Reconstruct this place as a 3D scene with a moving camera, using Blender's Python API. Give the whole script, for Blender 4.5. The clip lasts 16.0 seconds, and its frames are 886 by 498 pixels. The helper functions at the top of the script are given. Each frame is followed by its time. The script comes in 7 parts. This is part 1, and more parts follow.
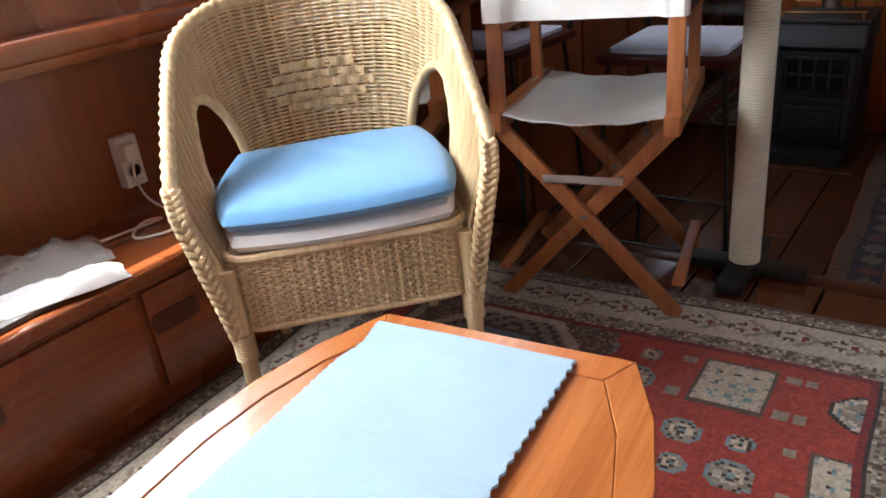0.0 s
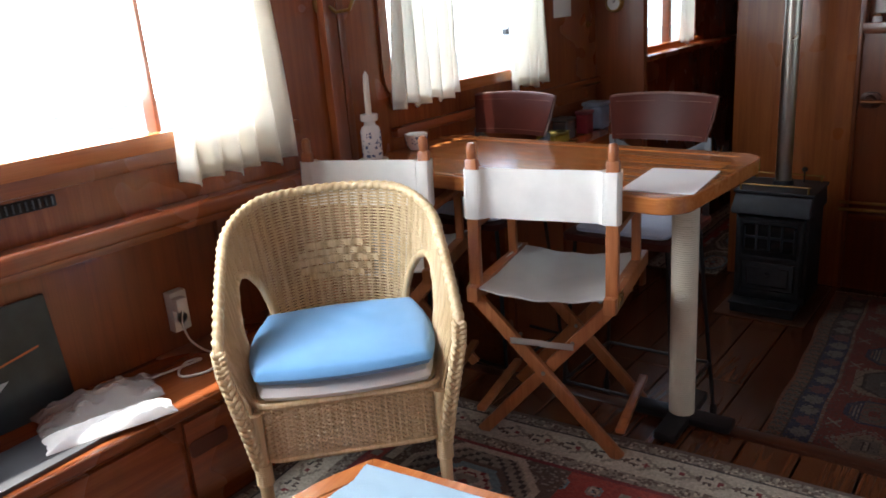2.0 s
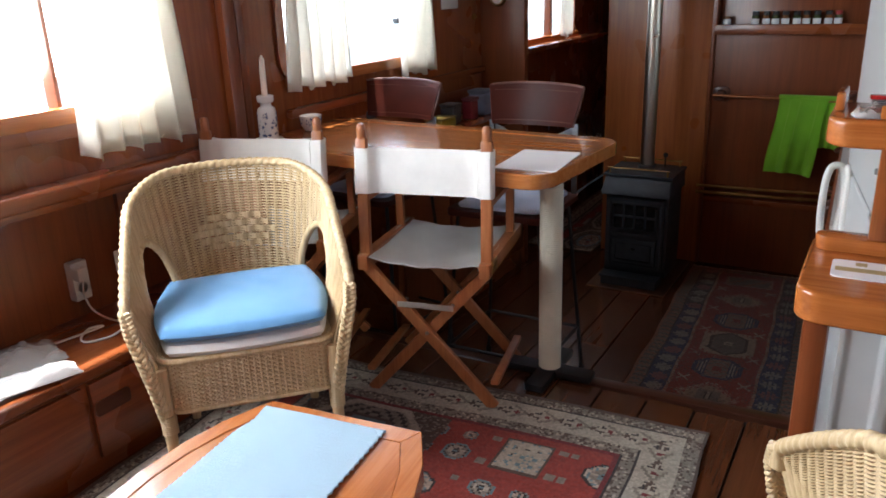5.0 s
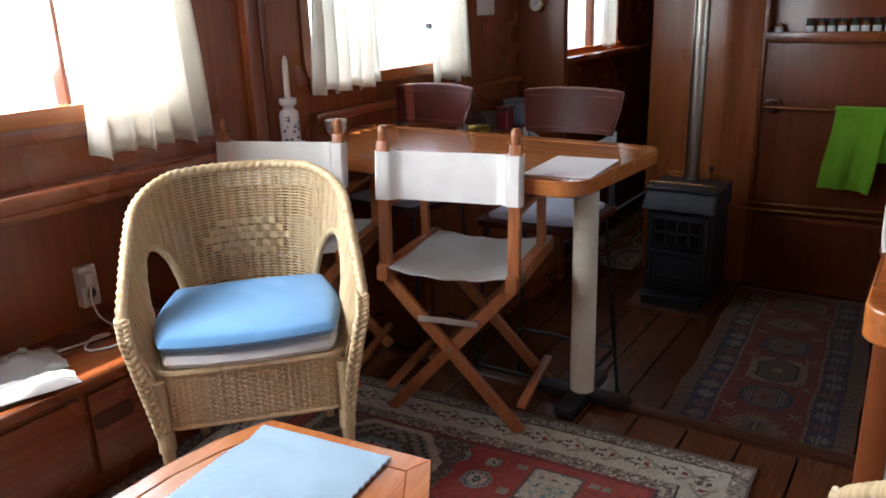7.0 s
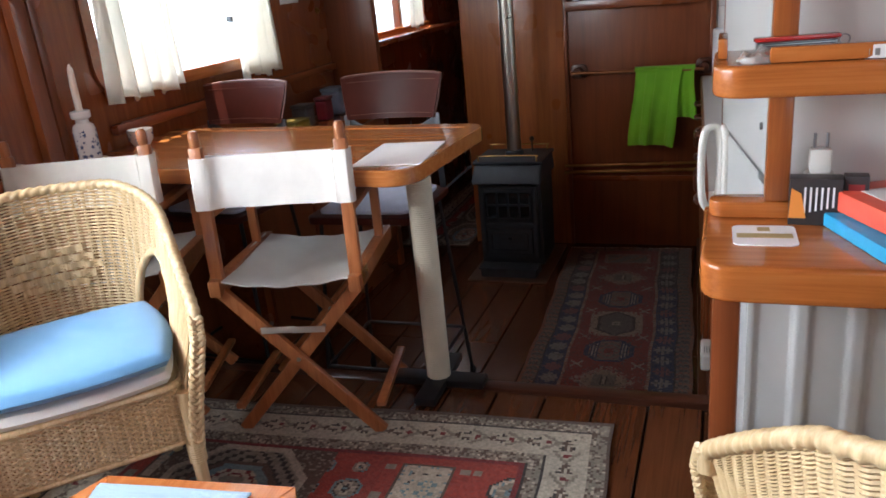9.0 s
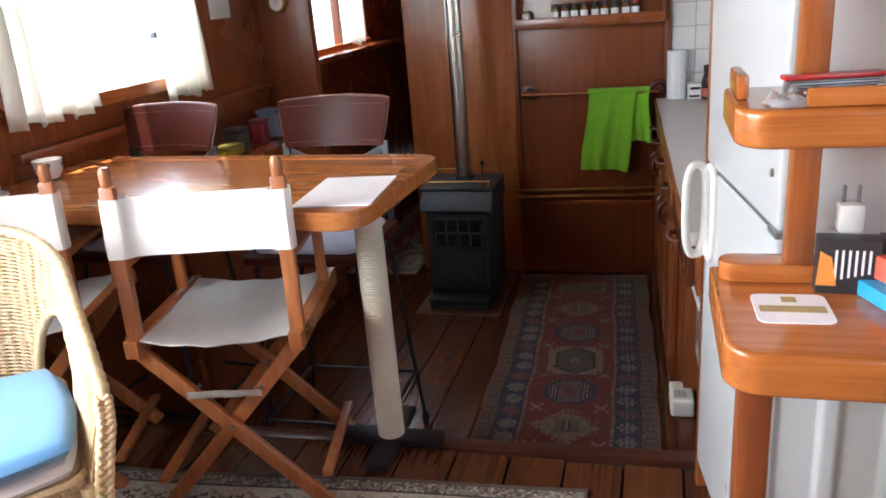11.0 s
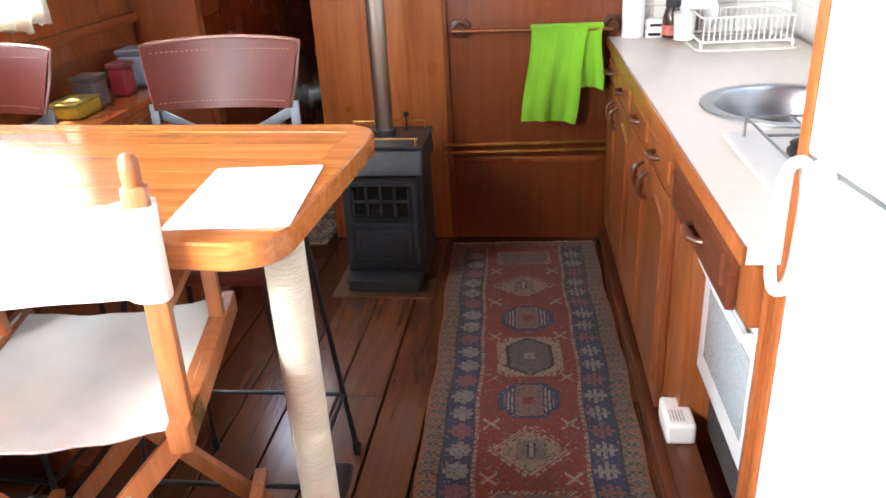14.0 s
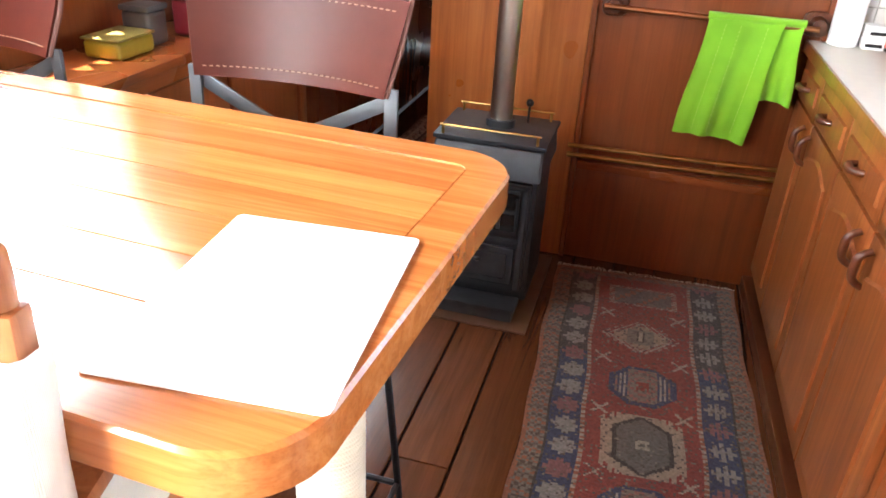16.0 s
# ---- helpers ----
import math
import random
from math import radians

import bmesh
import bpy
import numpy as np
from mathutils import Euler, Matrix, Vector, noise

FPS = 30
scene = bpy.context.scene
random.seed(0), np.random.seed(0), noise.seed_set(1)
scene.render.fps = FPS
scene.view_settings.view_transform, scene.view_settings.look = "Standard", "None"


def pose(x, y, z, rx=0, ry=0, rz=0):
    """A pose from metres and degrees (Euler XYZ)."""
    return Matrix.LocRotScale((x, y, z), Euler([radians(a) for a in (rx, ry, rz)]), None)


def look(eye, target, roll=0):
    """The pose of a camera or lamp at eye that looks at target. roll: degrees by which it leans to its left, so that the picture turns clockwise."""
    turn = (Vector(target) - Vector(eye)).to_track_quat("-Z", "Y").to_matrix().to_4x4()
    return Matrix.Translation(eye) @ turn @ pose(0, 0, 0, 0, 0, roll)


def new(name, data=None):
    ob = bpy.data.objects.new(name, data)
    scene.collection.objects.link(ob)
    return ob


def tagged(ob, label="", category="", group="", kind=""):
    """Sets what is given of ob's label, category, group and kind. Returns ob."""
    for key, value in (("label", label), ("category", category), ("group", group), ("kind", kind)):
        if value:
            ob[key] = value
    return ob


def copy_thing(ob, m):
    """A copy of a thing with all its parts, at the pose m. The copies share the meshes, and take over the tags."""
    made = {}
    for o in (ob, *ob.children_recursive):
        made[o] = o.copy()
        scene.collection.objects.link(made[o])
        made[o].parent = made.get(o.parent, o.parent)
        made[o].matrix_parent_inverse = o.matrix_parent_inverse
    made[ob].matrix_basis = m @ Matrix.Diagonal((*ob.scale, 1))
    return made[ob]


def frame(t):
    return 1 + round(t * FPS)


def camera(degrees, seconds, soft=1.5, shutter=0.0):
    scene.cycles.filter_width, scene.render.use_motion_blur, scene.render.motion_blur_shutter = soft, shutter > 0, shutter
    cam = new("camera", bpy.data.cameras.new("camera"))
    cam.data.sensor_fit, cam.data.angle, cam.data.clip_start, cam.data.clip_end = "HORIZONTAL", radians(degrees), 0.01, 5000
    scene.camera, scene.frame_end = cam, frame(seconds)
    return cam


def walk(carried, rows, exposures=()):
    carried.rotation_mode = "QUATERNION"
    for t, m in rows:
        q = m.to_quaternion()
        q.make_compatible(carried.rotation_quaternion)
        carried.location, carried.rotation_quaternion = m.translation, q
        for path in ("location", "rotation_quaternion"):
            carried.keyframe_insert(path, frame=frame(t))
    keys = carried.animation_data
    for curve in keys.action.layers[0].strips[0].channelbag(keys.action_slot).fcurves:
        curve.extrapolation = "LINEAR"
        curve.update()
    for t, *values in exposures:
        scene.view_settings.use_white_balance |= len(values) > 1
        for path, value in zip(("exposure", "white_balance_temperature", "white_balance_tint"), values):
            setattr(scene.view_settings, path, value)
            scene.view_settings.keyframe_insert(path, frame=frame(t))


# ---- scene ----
cam = camera(60.3, 16.0, soft=1.7)
PATH = [
    (0, (0.441, -3.860, 0.966), (-0.683, -2.449, 0.102), -6.7),
    (0.5, (0.445, -3.799, 0.929), (-0.730, -2.399, 0.118), -5.8),
    (1, (0.362, -3.761, 0.992), (-0.744, -2.226, 0.345), -0.9),
    (1.5, (0.446, -3.741, 1.180), (-0.797, -2.300, 0.564), -3.4),
    (2, (0.717, -4.076, 1.244), (-0.476, -2.589, 0.638), -4.5),
    (2.5, (0.912, -4.374, 1.381), (-0.173, -2.819, 0.746), -1.9),
    (3, (0.891, -4.381, 1.373), (-0.128, -2.785, 0.729), -1.8),
    (3.5, (0.880, -4.390, 1.359), (-0.056, -2.751, 0.701), -1.8),
    (4, (0.874, -4.369, 1.335), (-0.016, -2.712, 0.654), -1.9),
    (6.5, (0.841, -4.093, 1.197), (-0.256, -2.532, 0.599), -2.3),
    (7, (0.830, -4.101, 1.196), (-0.232, -2.518, 0.591), -2.0),
    (7.5, (0.816, -4.118, 1.200), (-0.217, -2.518, 0.590), -2.2),
    (8, (0.811, -4.131, 1.202), (-0.156, -2.486, 0.601), -5.3),
    (8.5, (0.806, -4.098, 1.196), (0.016, -2.380, 0.543), -6.2),
    (11, (0.683, -3.814, 1.205), (0.152, -1.998, 0.557), -4.7),
    (11.5, (0.653, -3.813, 1.196), (0.203, -1.973, 0.555), -4.0),
    (12, (0.619, -3.675, 1.189), (0.187, -1.840, 0.521), -3.7),
    (12.5, (0.629, -3.512, 1.173), (0.192, -1.687, 0.482), -3.8),
    (13, (0.595, -3.417, 1.158), (0.215, -1.598, 0.421), -3.1),
    (13.5, (0.483, -3.335, 1.164), (0.186, -1.518, 0.382), -1.5),
    (14, (0.427, -3.229, 1.167), (0.165, -1.431, 0.333), -3.2),
    (14.5, (0.395, -3.040, 1.141), (0.295, -1.237, 0.282), -2.0),
    (15, (0.415, -2.886, 1.141), (0.321, -1.085, 0.275), -1.1),
    (15.5, (0.363, -2.782, 1.117), (0.177, -1.005, 0.220), 0.1),
    (16, (0.236, -2.633, 1.095), (-0.214, -0.920, 0.165), 3.3),
]
EXPOSURES = [(0.0, 1.6, 6300, 10), (2.0, 1.25, 6150, 10), (4.0, 1.5, 6150, 10), (6.5, 1.25, 6150, 10), (8.5, 1.5, 6200, 10), (11.0, 2.1, 6200, 10), (12.5, 3.05, 6350, 10), (14.0, 3.65, 6400, 10), (15.0, 3.85, 6500, 10), (16.0, 3.9, 6600, 10)]

walk(cam, [(t, look(eye, target, roll)) for t, eye, target, roll in PATH],
     exposures=EXPOSURES)

# ---------------------------------------------------------------- light
world = bpy.data.worlds.new("daylight")
scene.world = world
world.use_nodes = True
wn = world.node_tree
sky = wn.nodes.new("ShaderNodeTexSky")
sky.sky_type = 'NISHITA'
sky.sun_disc = False
sky.sun_elevation = radians(76)
sky.sun_rotation = radians(-78)
wn.nodes["Background"].inputs["Strength"].default_value = 0.15
wn.links.new(sky.outputs["Color"], wn.nodes["Background"].inputs["Color"])

sun = new("sun", bpy.data.lights.new("sun", 'SUN'))
sun.data.energy, sun.data.angle, sun.data.color = 5.0, radians(0.6), (1.0, 0.95, 0.86)
sun.matrix_world = look((0, 0, 6), (0.24, -0.05, 5.0))


def opening_light(name, place, target, sx, sy, watts, colour=(0.93, 0.97, 1.0)):
    """Daylight that enters through one window opening."""
    lamp = new(name, bpy.data.lights.new(name, 'AREA'))
    lamp.data.shape, lamp.data.size, lamp.data.size_y = 'RECTANGLE', sx, sy
    lamp.data.energy, lamp.data.color = watts, colour
    lamp.matrix_world = look(place, target)
    return lamp


opening_light("sky_light_a", (-1.19, -3.58, 1.34), (0.2, -3.46, 0.55), 1.92, 0.70, 25.5)
opening_light("sky_light_b", (-1.19, -1.45, 1.32), (0.2, -1.6, 0.3), 0.90, 0.70, 3.4)
opening_light("sky_light_c", (-1.22, 0.75, 1.22), (0.2, 0.6, 0.3), 0.8, 0.5, 0.7)
opening_light("sky_light_d", (1.44, -1.0, 1.17), (0.2, -1.3, -0.1), 1.1, 0.5, 0.38)
# added fill lamp; the window it stands for is never in view
opening_light("unseen_window_fill", (1.44, -4.1, 1.32), (0.2, -3.6, 0.5), 1.1, 0.6, 1.7)


# ---------------------------------------------------------------- materials
def shader(name):
    m = bpy.data.materials.new(name)
    m.use_nodes = True
    return m, m.node_tree.nodes, m.node_tree.links, m.node_tree.nodes["Principled BSDF"]


def ramp(nodes, stops):
    r = nodes.new("ShaderNodeValToRGB")
    e = r.color_ramp.elements
    while len(e) < len(stops):
        e.new(0.5)
    for el, (p, c) in zip(e, stops):
        el.position, el.color = p, (*c, 1)
    return r


def mixed(nodes, links, a, b, fac, mode='MIX'):
    mx = nodes.new("ShaderNodeMix")
    mx.data_type, mx.blend_type = 'RGBA', mode
    for sock, v in ((mx.inputs[6], a), (mx.inputs[7], b), (mx.inputs[0], fac)):
        if isinstance(v, (int, float)):
            sock.default_value = v
        elif isinstance(v, tuple):
            sock.default_value = (*v, 1)
        else:
            links.new(v, sock)
    return mx.outputs[2]


def coords(nodes, links, scale=(1, 1, 1), per_object=0.0):
    tc = nodes.new("ShaderNodeTexCoord")
    mp = nodes.new("ShaderNodeMapping")
    mp.inputs["Scale"].default_value = scale
    out = tc.outputs["Object"]
    if per_object:
        oi = nodes.new("ShaderNodeObjectInfo")
        sc = nodes.new("ShaderNodeVectorMath")
        sc.operation = 'SCALE'
        cv = nodes.new("ShaderNodeCombineXYZ")
        for k in range(3):
            links.new(oi.outputs["Random"], cv.inputs[k])
        links.new(cv.outputs[0], sc.inputs[0])
        sc.inputs["Scale"].default_value = per_object
        ad = nodes.new("ShaderNodeVectorMath")
        links.new(out, ad.inputs[0])
        links.new(sc.outputs[0], ad.inputs[1])
        out = ad.outputs[0]
    links.new(out, mp.inputs["Vector"])
    return mp.outputs["Vector"]


def noise_tex(nodes, links, vec, scale, detail=4.0, rough=0.55, dist=0.0):
    n = nodes.new("ShaderNodeTexNoise")
    n.inputs["Scale"].default_value, n.inputs["Detail"].default_value = scale, detail
    n.inputs["Roughness"].default_value, n.inputs["Distortion"].default_value = rough, dist
    links.new(vec, n.inputs["Vector"])
    return n.outputs["Fac"]


def bumped(nodes, links, bsdf, height, strength, distance):
    b = nodes.new("ShaderNodeBump")
    b.inputs["Strength"].default_value, b.inputs["Distance"].default_value = strength, distance
    links.new(height, b.inputs["Height"])
    links.new(b.outputs["Normal"], bsdf.inputs["Normal"])


def wood(name, dark, mid, light, along='z', rough=0.32, grain=1.0, vary=0.0, coat=0.35, knots=0.0):
    """Varnished timber: stretched grain along one axis, slow colour drift, scuffed varnish."""
    m, n, l, b = shader(name)
    st = {'x': (0.7, 14, 14), 'y': (14, 0.7, 14), 'z': (14, 14, 0.7)}[along]
    v = coords(n, l, tuple(s * grain for s in st), 7.0 if vary else 0.0)
    g = noise_tex(n, l, v, 3.2, 6, 0.62, 0.9)
    r = ramp(n, [(0.25, dark), (0.5, mid), (0.78, light)])
    l.new(g, r.inputs["Fac"])
    big = noise_tex(n, l, coords(n, l, (1, 1, 1), 5.0 if vary else 0.0), 2.3, 3)
    tint = ramp(n, [(0.3, (0.72, 0.66, 0.6)), (0.7, (1.1, 1.08, 1.05))])
    l.new(big, tint.inputs["Fac"])
    col = mixed(n, l, r.outputs["Color"], tint.outputs["Color"], 0.45, 'MULTIPLY')
    fine = noise_tex(n, l, coords(n, l, tuple(s * (6 if s > 5 else 1.5) for s in st)), 4.0, 3)
    pores = ramp(n, [(0.38, (0.55, 0.5, 0.45)), (0.52, (1, 1, 1))])
    l.new(fine, pores.inputs["Fac"])
    col = mixed(n, l, col, pores.outputs["Color"], 0.22, 'MULTIPLY')
    if vary:
        oi = n.new("ShaderNodeObjectInfo")
        vr = ramp(n, [(0.0, (1 - vary, 1 - vary * 1.1, 1 - vary * 1.2)), (1.0, (1 + vary * 0.7, 1 + vary * 0.6, 1 + vary * 0.5))])
        l.new(oi.outputs["Random"], vr.inputs["Fac"])
        col = mixed(n, l, col, vr.outputs["Color"], 1.0, 'MULTIPLY')
    l.new(col, b.inputs["Base Color"])
    sc = noise_tex(n, l, coords(n, l), 3.0, 2)
    rr = ramp(n, [(0.2, (rough * 0.92,) * 3), (0.8, (min(1, rough * 1.15),) * 3)])
    l.new(sc, rr.inputs["Fac"])
    l.new(rr.outputs["Color"], b.inputs["Roughness"])
    b.inputs["Coat Weight"].default_value, b.inputs["Coat Roughness"].default_value = coat, rough * 0.6
    bumped(n, l, b, g, 0.03, 0.0008)
    return m


def plain(name, colour, rough=0.5, metal=0.0, drift=0.12, scale=14.0, bump=0.05, dist=0.002, sheen=0.0):
    """A painted, moulded or cast surface with slow colour drift, small grime and fine relief."""
    m, n, l, b = shader(name)
    v = coords(n, l)
    a = noise_tex(n, l, v, scale, 5)
    r = ramp(n, [(0.3, tuple(c * (1 - drift) for c in colour)), (0.7, tuple(min(1, c * (1 + drift * 0.6)) for c in colour))])
    l.new(a, r.inputs["Fac"])
    l.new(r.outputs["Color"], b.inputs["Base Color"])
    f = noise_tex(n, l, v, scale * 9, 3)
    rr = ramp(n, [(0.2, (rough * 0.94,) * 3), (0.8, (min(1.0, rough * 1.08),) * 3)])
    l.new(a, rr.inputs["Fac"])
    l.new(rr.outputs["Color"], b.inputs["Roughness"])
    b.inputs["Metallic"].default_value = metal
    b.inputs["Sheen Weight"].default_value = sheen
    if bump > 0.021:
        bumped(n, l, b, f, bump, dist)
    return m


def cloth(name, colour, thread=900.0, rough=0.95, through_light=0.0, drift=0.1, weave=0.25, rib=None):
    """Woven fabric: crossing threads as relief, soft blotches, a little sheen."""
    m, n, l, b = shader(name)
    v = coords(n, l)
    blot = noise_tex(n, l, v, 7.0, 4)
    r = ramp(n, [(0.3, tuple(c * (1 - drift) for c in colour)), (0.7, tuple(min(1, c * (1 + drift)) for c in colour))])
    l.new(blot, r.inputs["Fac"])
    hs = []
    for axis in ('X', 'Y', 'Z') if rib is None else (rib,):
        w = n.new("ShaderNodeTexWave")
        w.wave_type, w.bands_direction = 'BANDS', axis
        w.inputs["Scale"].default_value, w.inputs["Distortion"].default_value = thread / 6.2832, 0.4
        l.new(v, w.inputs["Vector"])
        hs.append(w.outputs["Fac"])
    h = hs[0]
    for o in hs[1:]:
        ad = n.new("ShaderNodeMath")
        l.new(h, ad.inputs[0])
        l.new(o, ad.inputs[1])
        h = ad.outputs[0]
    col = mixed(n, l, r.outputs["Color"], tuple(c * 0.72 for c in colour), 0.0)
    l.new(col, b.inputs["Base Color"])
    b.inputs["Roughness"].default_value = rough
    b.inputs["Sheen Weight"].default_value = 0.25
    bumped(n, l, b, h, weave, 0.0012)
    if through_light:
        tr = n.new("ShaderNodeBsdfTranslucent")
        l.new(r.outputs["Color"], tr.inputs["Color"])
        mx = n.new("ShaderNodeMixShader")
        mx.inputs[0].default_value = through_light
        l.new(b.outputs[0], mx.inputs[1])
        l.new(tr.outputs[0], mx.inputs[2])
        l.new(mx.outputs[0], n["Material Output"].inputs["Surface"])
    return m


def knotted(name):
    """Wool pile whose knots carry their own dyed colour."""
    m, n, l, b = shader(name)
    a = n.new("ShaderNodeAttribute")
    a.attribute_name = "dye"
    v = coords(n, l)
    f = noise_tex(n, l, v, 260.0, 2)
    w = noise_tex(n, l, v, 5.0, 4)
    r = ramp(n, [(0.3, (0.72, 0.7, 0.68)), (0.7, (1.1, 1.08, 1.06))])
    l.new(f, r.inputs["Fac"])
    c = mixed(n, l, a.outputs["Color"], r.outputs["Color"], 0.8, 'MULTIPLY')
    r2 = ramp(n, [(0.3, (0.8, 0.8, 0.8)), (0.7, (1.05, 1.05, 1.05))])
    l.new(w, r2.inputs["Fac"])
    c = mixed(n, l, c, r2.outputs["Color"], 0.8, 'MULTIPLY')
    l.new(c, b.inputs["Base Color"])
    b.inputs["Roughness"].default_value = 1.0
    b.inputs["Sheen Weight"].default_value = 0.2
    b.inputs["Specular IOR Level"].default_value = 0.15
    bumped(n, l, b, f, 0.5, 0.004)
    return m


def glass(name):
    m, n, l, b = shader(name)
    b.inputs["Base Color"].default_value = (1, 1, 1, 1)
    b.inputs["Transmission Weight"].default_value = 1.0
    b.inputs["Roughness"].default_value = 0.02
    b.inputs["IOR"].default_value = 1.05
    return m


MAHOGANY = wood("mahogany_panel", (0.165, 0.041, 0.0115), (0.215, 0.056, 0.0155), (0.262, 0.073, 0.020), 'z', 0.3, 0.7)
MAHOGANY_Y = wood("mahogany_long", (0.17, 0.042, 0.012), (0.24, 0.062, 0.0165), (0.31, 0.088, 0.025), 'y', 0.26, 0.7)
MAHOGANY_X = wood("mahogany_cross", (0.13, 0.03, 0.009), (0.25, 0.065, 0.017), (0.36, 0.105, 0.03), 'x', 0.26, 0.7)
MAHOGANY_LIGHT = wood("mahogany_light", (0.24, 0.065, 0.018), (0.36, 0.11, 0.028), (0.46, 0.16, 0.045), 'z', 0.28, 0.7)
SHELF_WOOD = wood("shelf_timber", (0.30, 0.085, 0.018), (0.43, 0.135, 0.03), (0.53, 0.19, 0.05), 'x', 0.22, 0.8)
TABLE_WOOD = wood("table_timber", (0.33, 0.10, 0.025), (0.47, 0.17, 0.045), (0.60, 0.26, 0.085), 'x', 0.2, 0.9, 0.16, 0.5)
COFFEE_WOOD = wood("coffee_table_timber", (0.30, 0.085, 0.022), (0.42, 0.135, 0.035), (0.52, 0.2, 0.06), 'y', 0.22, 0.9, 0.1, 0.4)
STEP_WOOD = wood("step_board", (0.03, 0.01, 0.006), (0.065, 0.022, 0.012), (0.10, 0.035, 0.018), 'x', 0.3, 0.9)
DECK_WOOD = wood("deck_plank", (0.073, 0.026, 0.0115), (0.105, 0.037, 0.0155), (0.14, 0.050, 0.0205), 'y', 0.24, 0.8, 0.28, 0.5)
CHAIR_WOOD = wood("beech_stained", (0.24, 0.075, 0.022), (0.36, 0.125, 0.04), (0.46, 0.18, 0.07), 'z', 0.38, 1.2, 0.1)
CABINET_WOOD = wood("cabinet_oak", (0.14, 0.037, 0.010), (0.255, 0.074, 0.020), (0.36, 0.12, 0.035), 'z', 0.3, 0.9, 0.12)
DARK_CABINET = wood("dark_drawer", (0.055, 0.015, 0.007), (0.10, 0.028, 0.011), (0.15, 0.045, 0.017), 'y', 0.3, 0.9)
CANE = wood("peeled_cane", (0.46, 0.33, 0.165), (0.64, 0.49, 0.275), (0.77, 0.64, 0.41), 'z', 0.45, 1.5, 0.0, 0.1)
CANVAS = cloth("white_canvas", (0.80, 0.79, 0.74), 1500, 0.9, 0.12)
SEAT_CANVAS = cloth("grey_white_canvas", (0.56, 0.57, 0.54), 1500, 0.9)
CURTAIN = cloth("curtain_linen", (0.90, 0.89, 0.83), 1300, 0.95, 0.68, 0.04)
BLUE = cloth("blue_cotton", (0.125, 0.31, 0.54), 1500, 0.95, 0.0, 0.1)
WHITE_CLOTH = cloth("white_cotton", (0.80, 0.79, 0.75), 1500, 0.95)
RIBBED = cloth("ribbed_blue_mat", (0.40, 0.60, 0.74), 1000, 0.95, 0.0, 0.05, 1.0, 'Y')
GREEN = cloth("green_towel", (0.22, 0.55, 0.02), 1000, 1.0, 0.05, 0.12, 0.5)
PILE = knotted("wool_pile")
PAPER = plain("white_paper", (0.82, 0.82, 0.81), 0.75, 0, 0.03, 4)
WHITE_ENAMEL = plain("white_enamel", (0.45, 0.455, 0.445), 0.28, 0, 0.03, 3, 0.01, 0.0003)
WHITE_PAINT = plain("white_paint", (0.64, 0.63, 0.60), 0.5, 0, 0.03, 3, 0.02, 0.0005)
WHITE_PLASTIC = plain("white_plastic", (0.66, 0.65, 0.60), 0.35, 0, 0.05, 8, 0.01)
IRON = plain("cast_iron", (0.035, 0.040, 0.046), 0.42, 0.3, 0.25, 30, 0.25, 0.003)
BLACK = plain("black_metal", (0.02, 0.02, 0.022), 0.4, 0.3, 0.2, 30)
STEEL = plain("brushed_steel", (0.52, 0.49, 0.43), 0.28, 1.0, 0.10, 5, 0.02, 0.0003)
SINK_STEEL = plain("sink_steel", (0.34, 0.36, 0.38), 0.36, 1.0, 0.05, 5, 0.02, 0.0003)
BRASS = plain("old_brass", (0.42, 0.26, 0.09), 0.35, 1.0, 0.3, 16)
COPPER = plain("copper_pipe", (0.46, 0.20, 0.09), 0.38, 1.0, 0.3, 12)
GREY_METAL = plain("grey_metal", (0.32, 0.33, 0.33), 0.4, 0.9, 0.15, 20)
LEATHER = plain("oxblood_leather", (0.066, 0.014, 0.009), 0.36, 0, 0.2, 9, 0.06, 0.0006)
LEATHER.node_tree.nodes["Principled BSDF"].inputs["Specular IOR Level"].default_value = 0.13
DARK_STEEL = plain("dark_steel", (0.09, 0.10, 0.11), 0.45, 0.6, 0.15, 20)
LIGHT_STEEL = plain("light_steel", (0.62, 0.60, 0.56), 0.35, 0.8, 0.1, 20)
LAMINATE = plain("worktop_laminate", (0.55, 0.52, 0.46), 0.35, 0, 0.06, 30, 0.01)
ROPE = cloth("sisal_rope", (0.60, 0.55, 0.43), 700, 0.95)
TILE = plain("glazed_tile", (0.78, 0.77, 0.73), 0.15, 0, 0.04, 6, 0.01)
GROUT = plain("grout", (0.48, 0.45, 0.40), 0.9, 0, 0.15, 40)
CERAMIC = plain("white_ceramic", (0.80, 0.79, 0.77), 0.15, 0, 0.03, 6, 0.01)
COBALT = plain("blue_glaze", (0.10, 0.14, 0.26), 0.2, 0, 0.2, 40)
WAX = plain("candle_wax", (0.80, 0.72, 0.62), 0.45, 0, 0.04, 10)
GLASS = glass("window_glass")
CEILING = plain("ceiling_paint", (0.70, 0.66, 0.56), 0.6, 0, 0.05, 6)
# near-black that puts shade into floor gaps, vent slots and the oven recess
VOID_BLACK = plain("dark_void", (0.02, 0.016, 0.014), 0.9, 0, 0.2, 10)


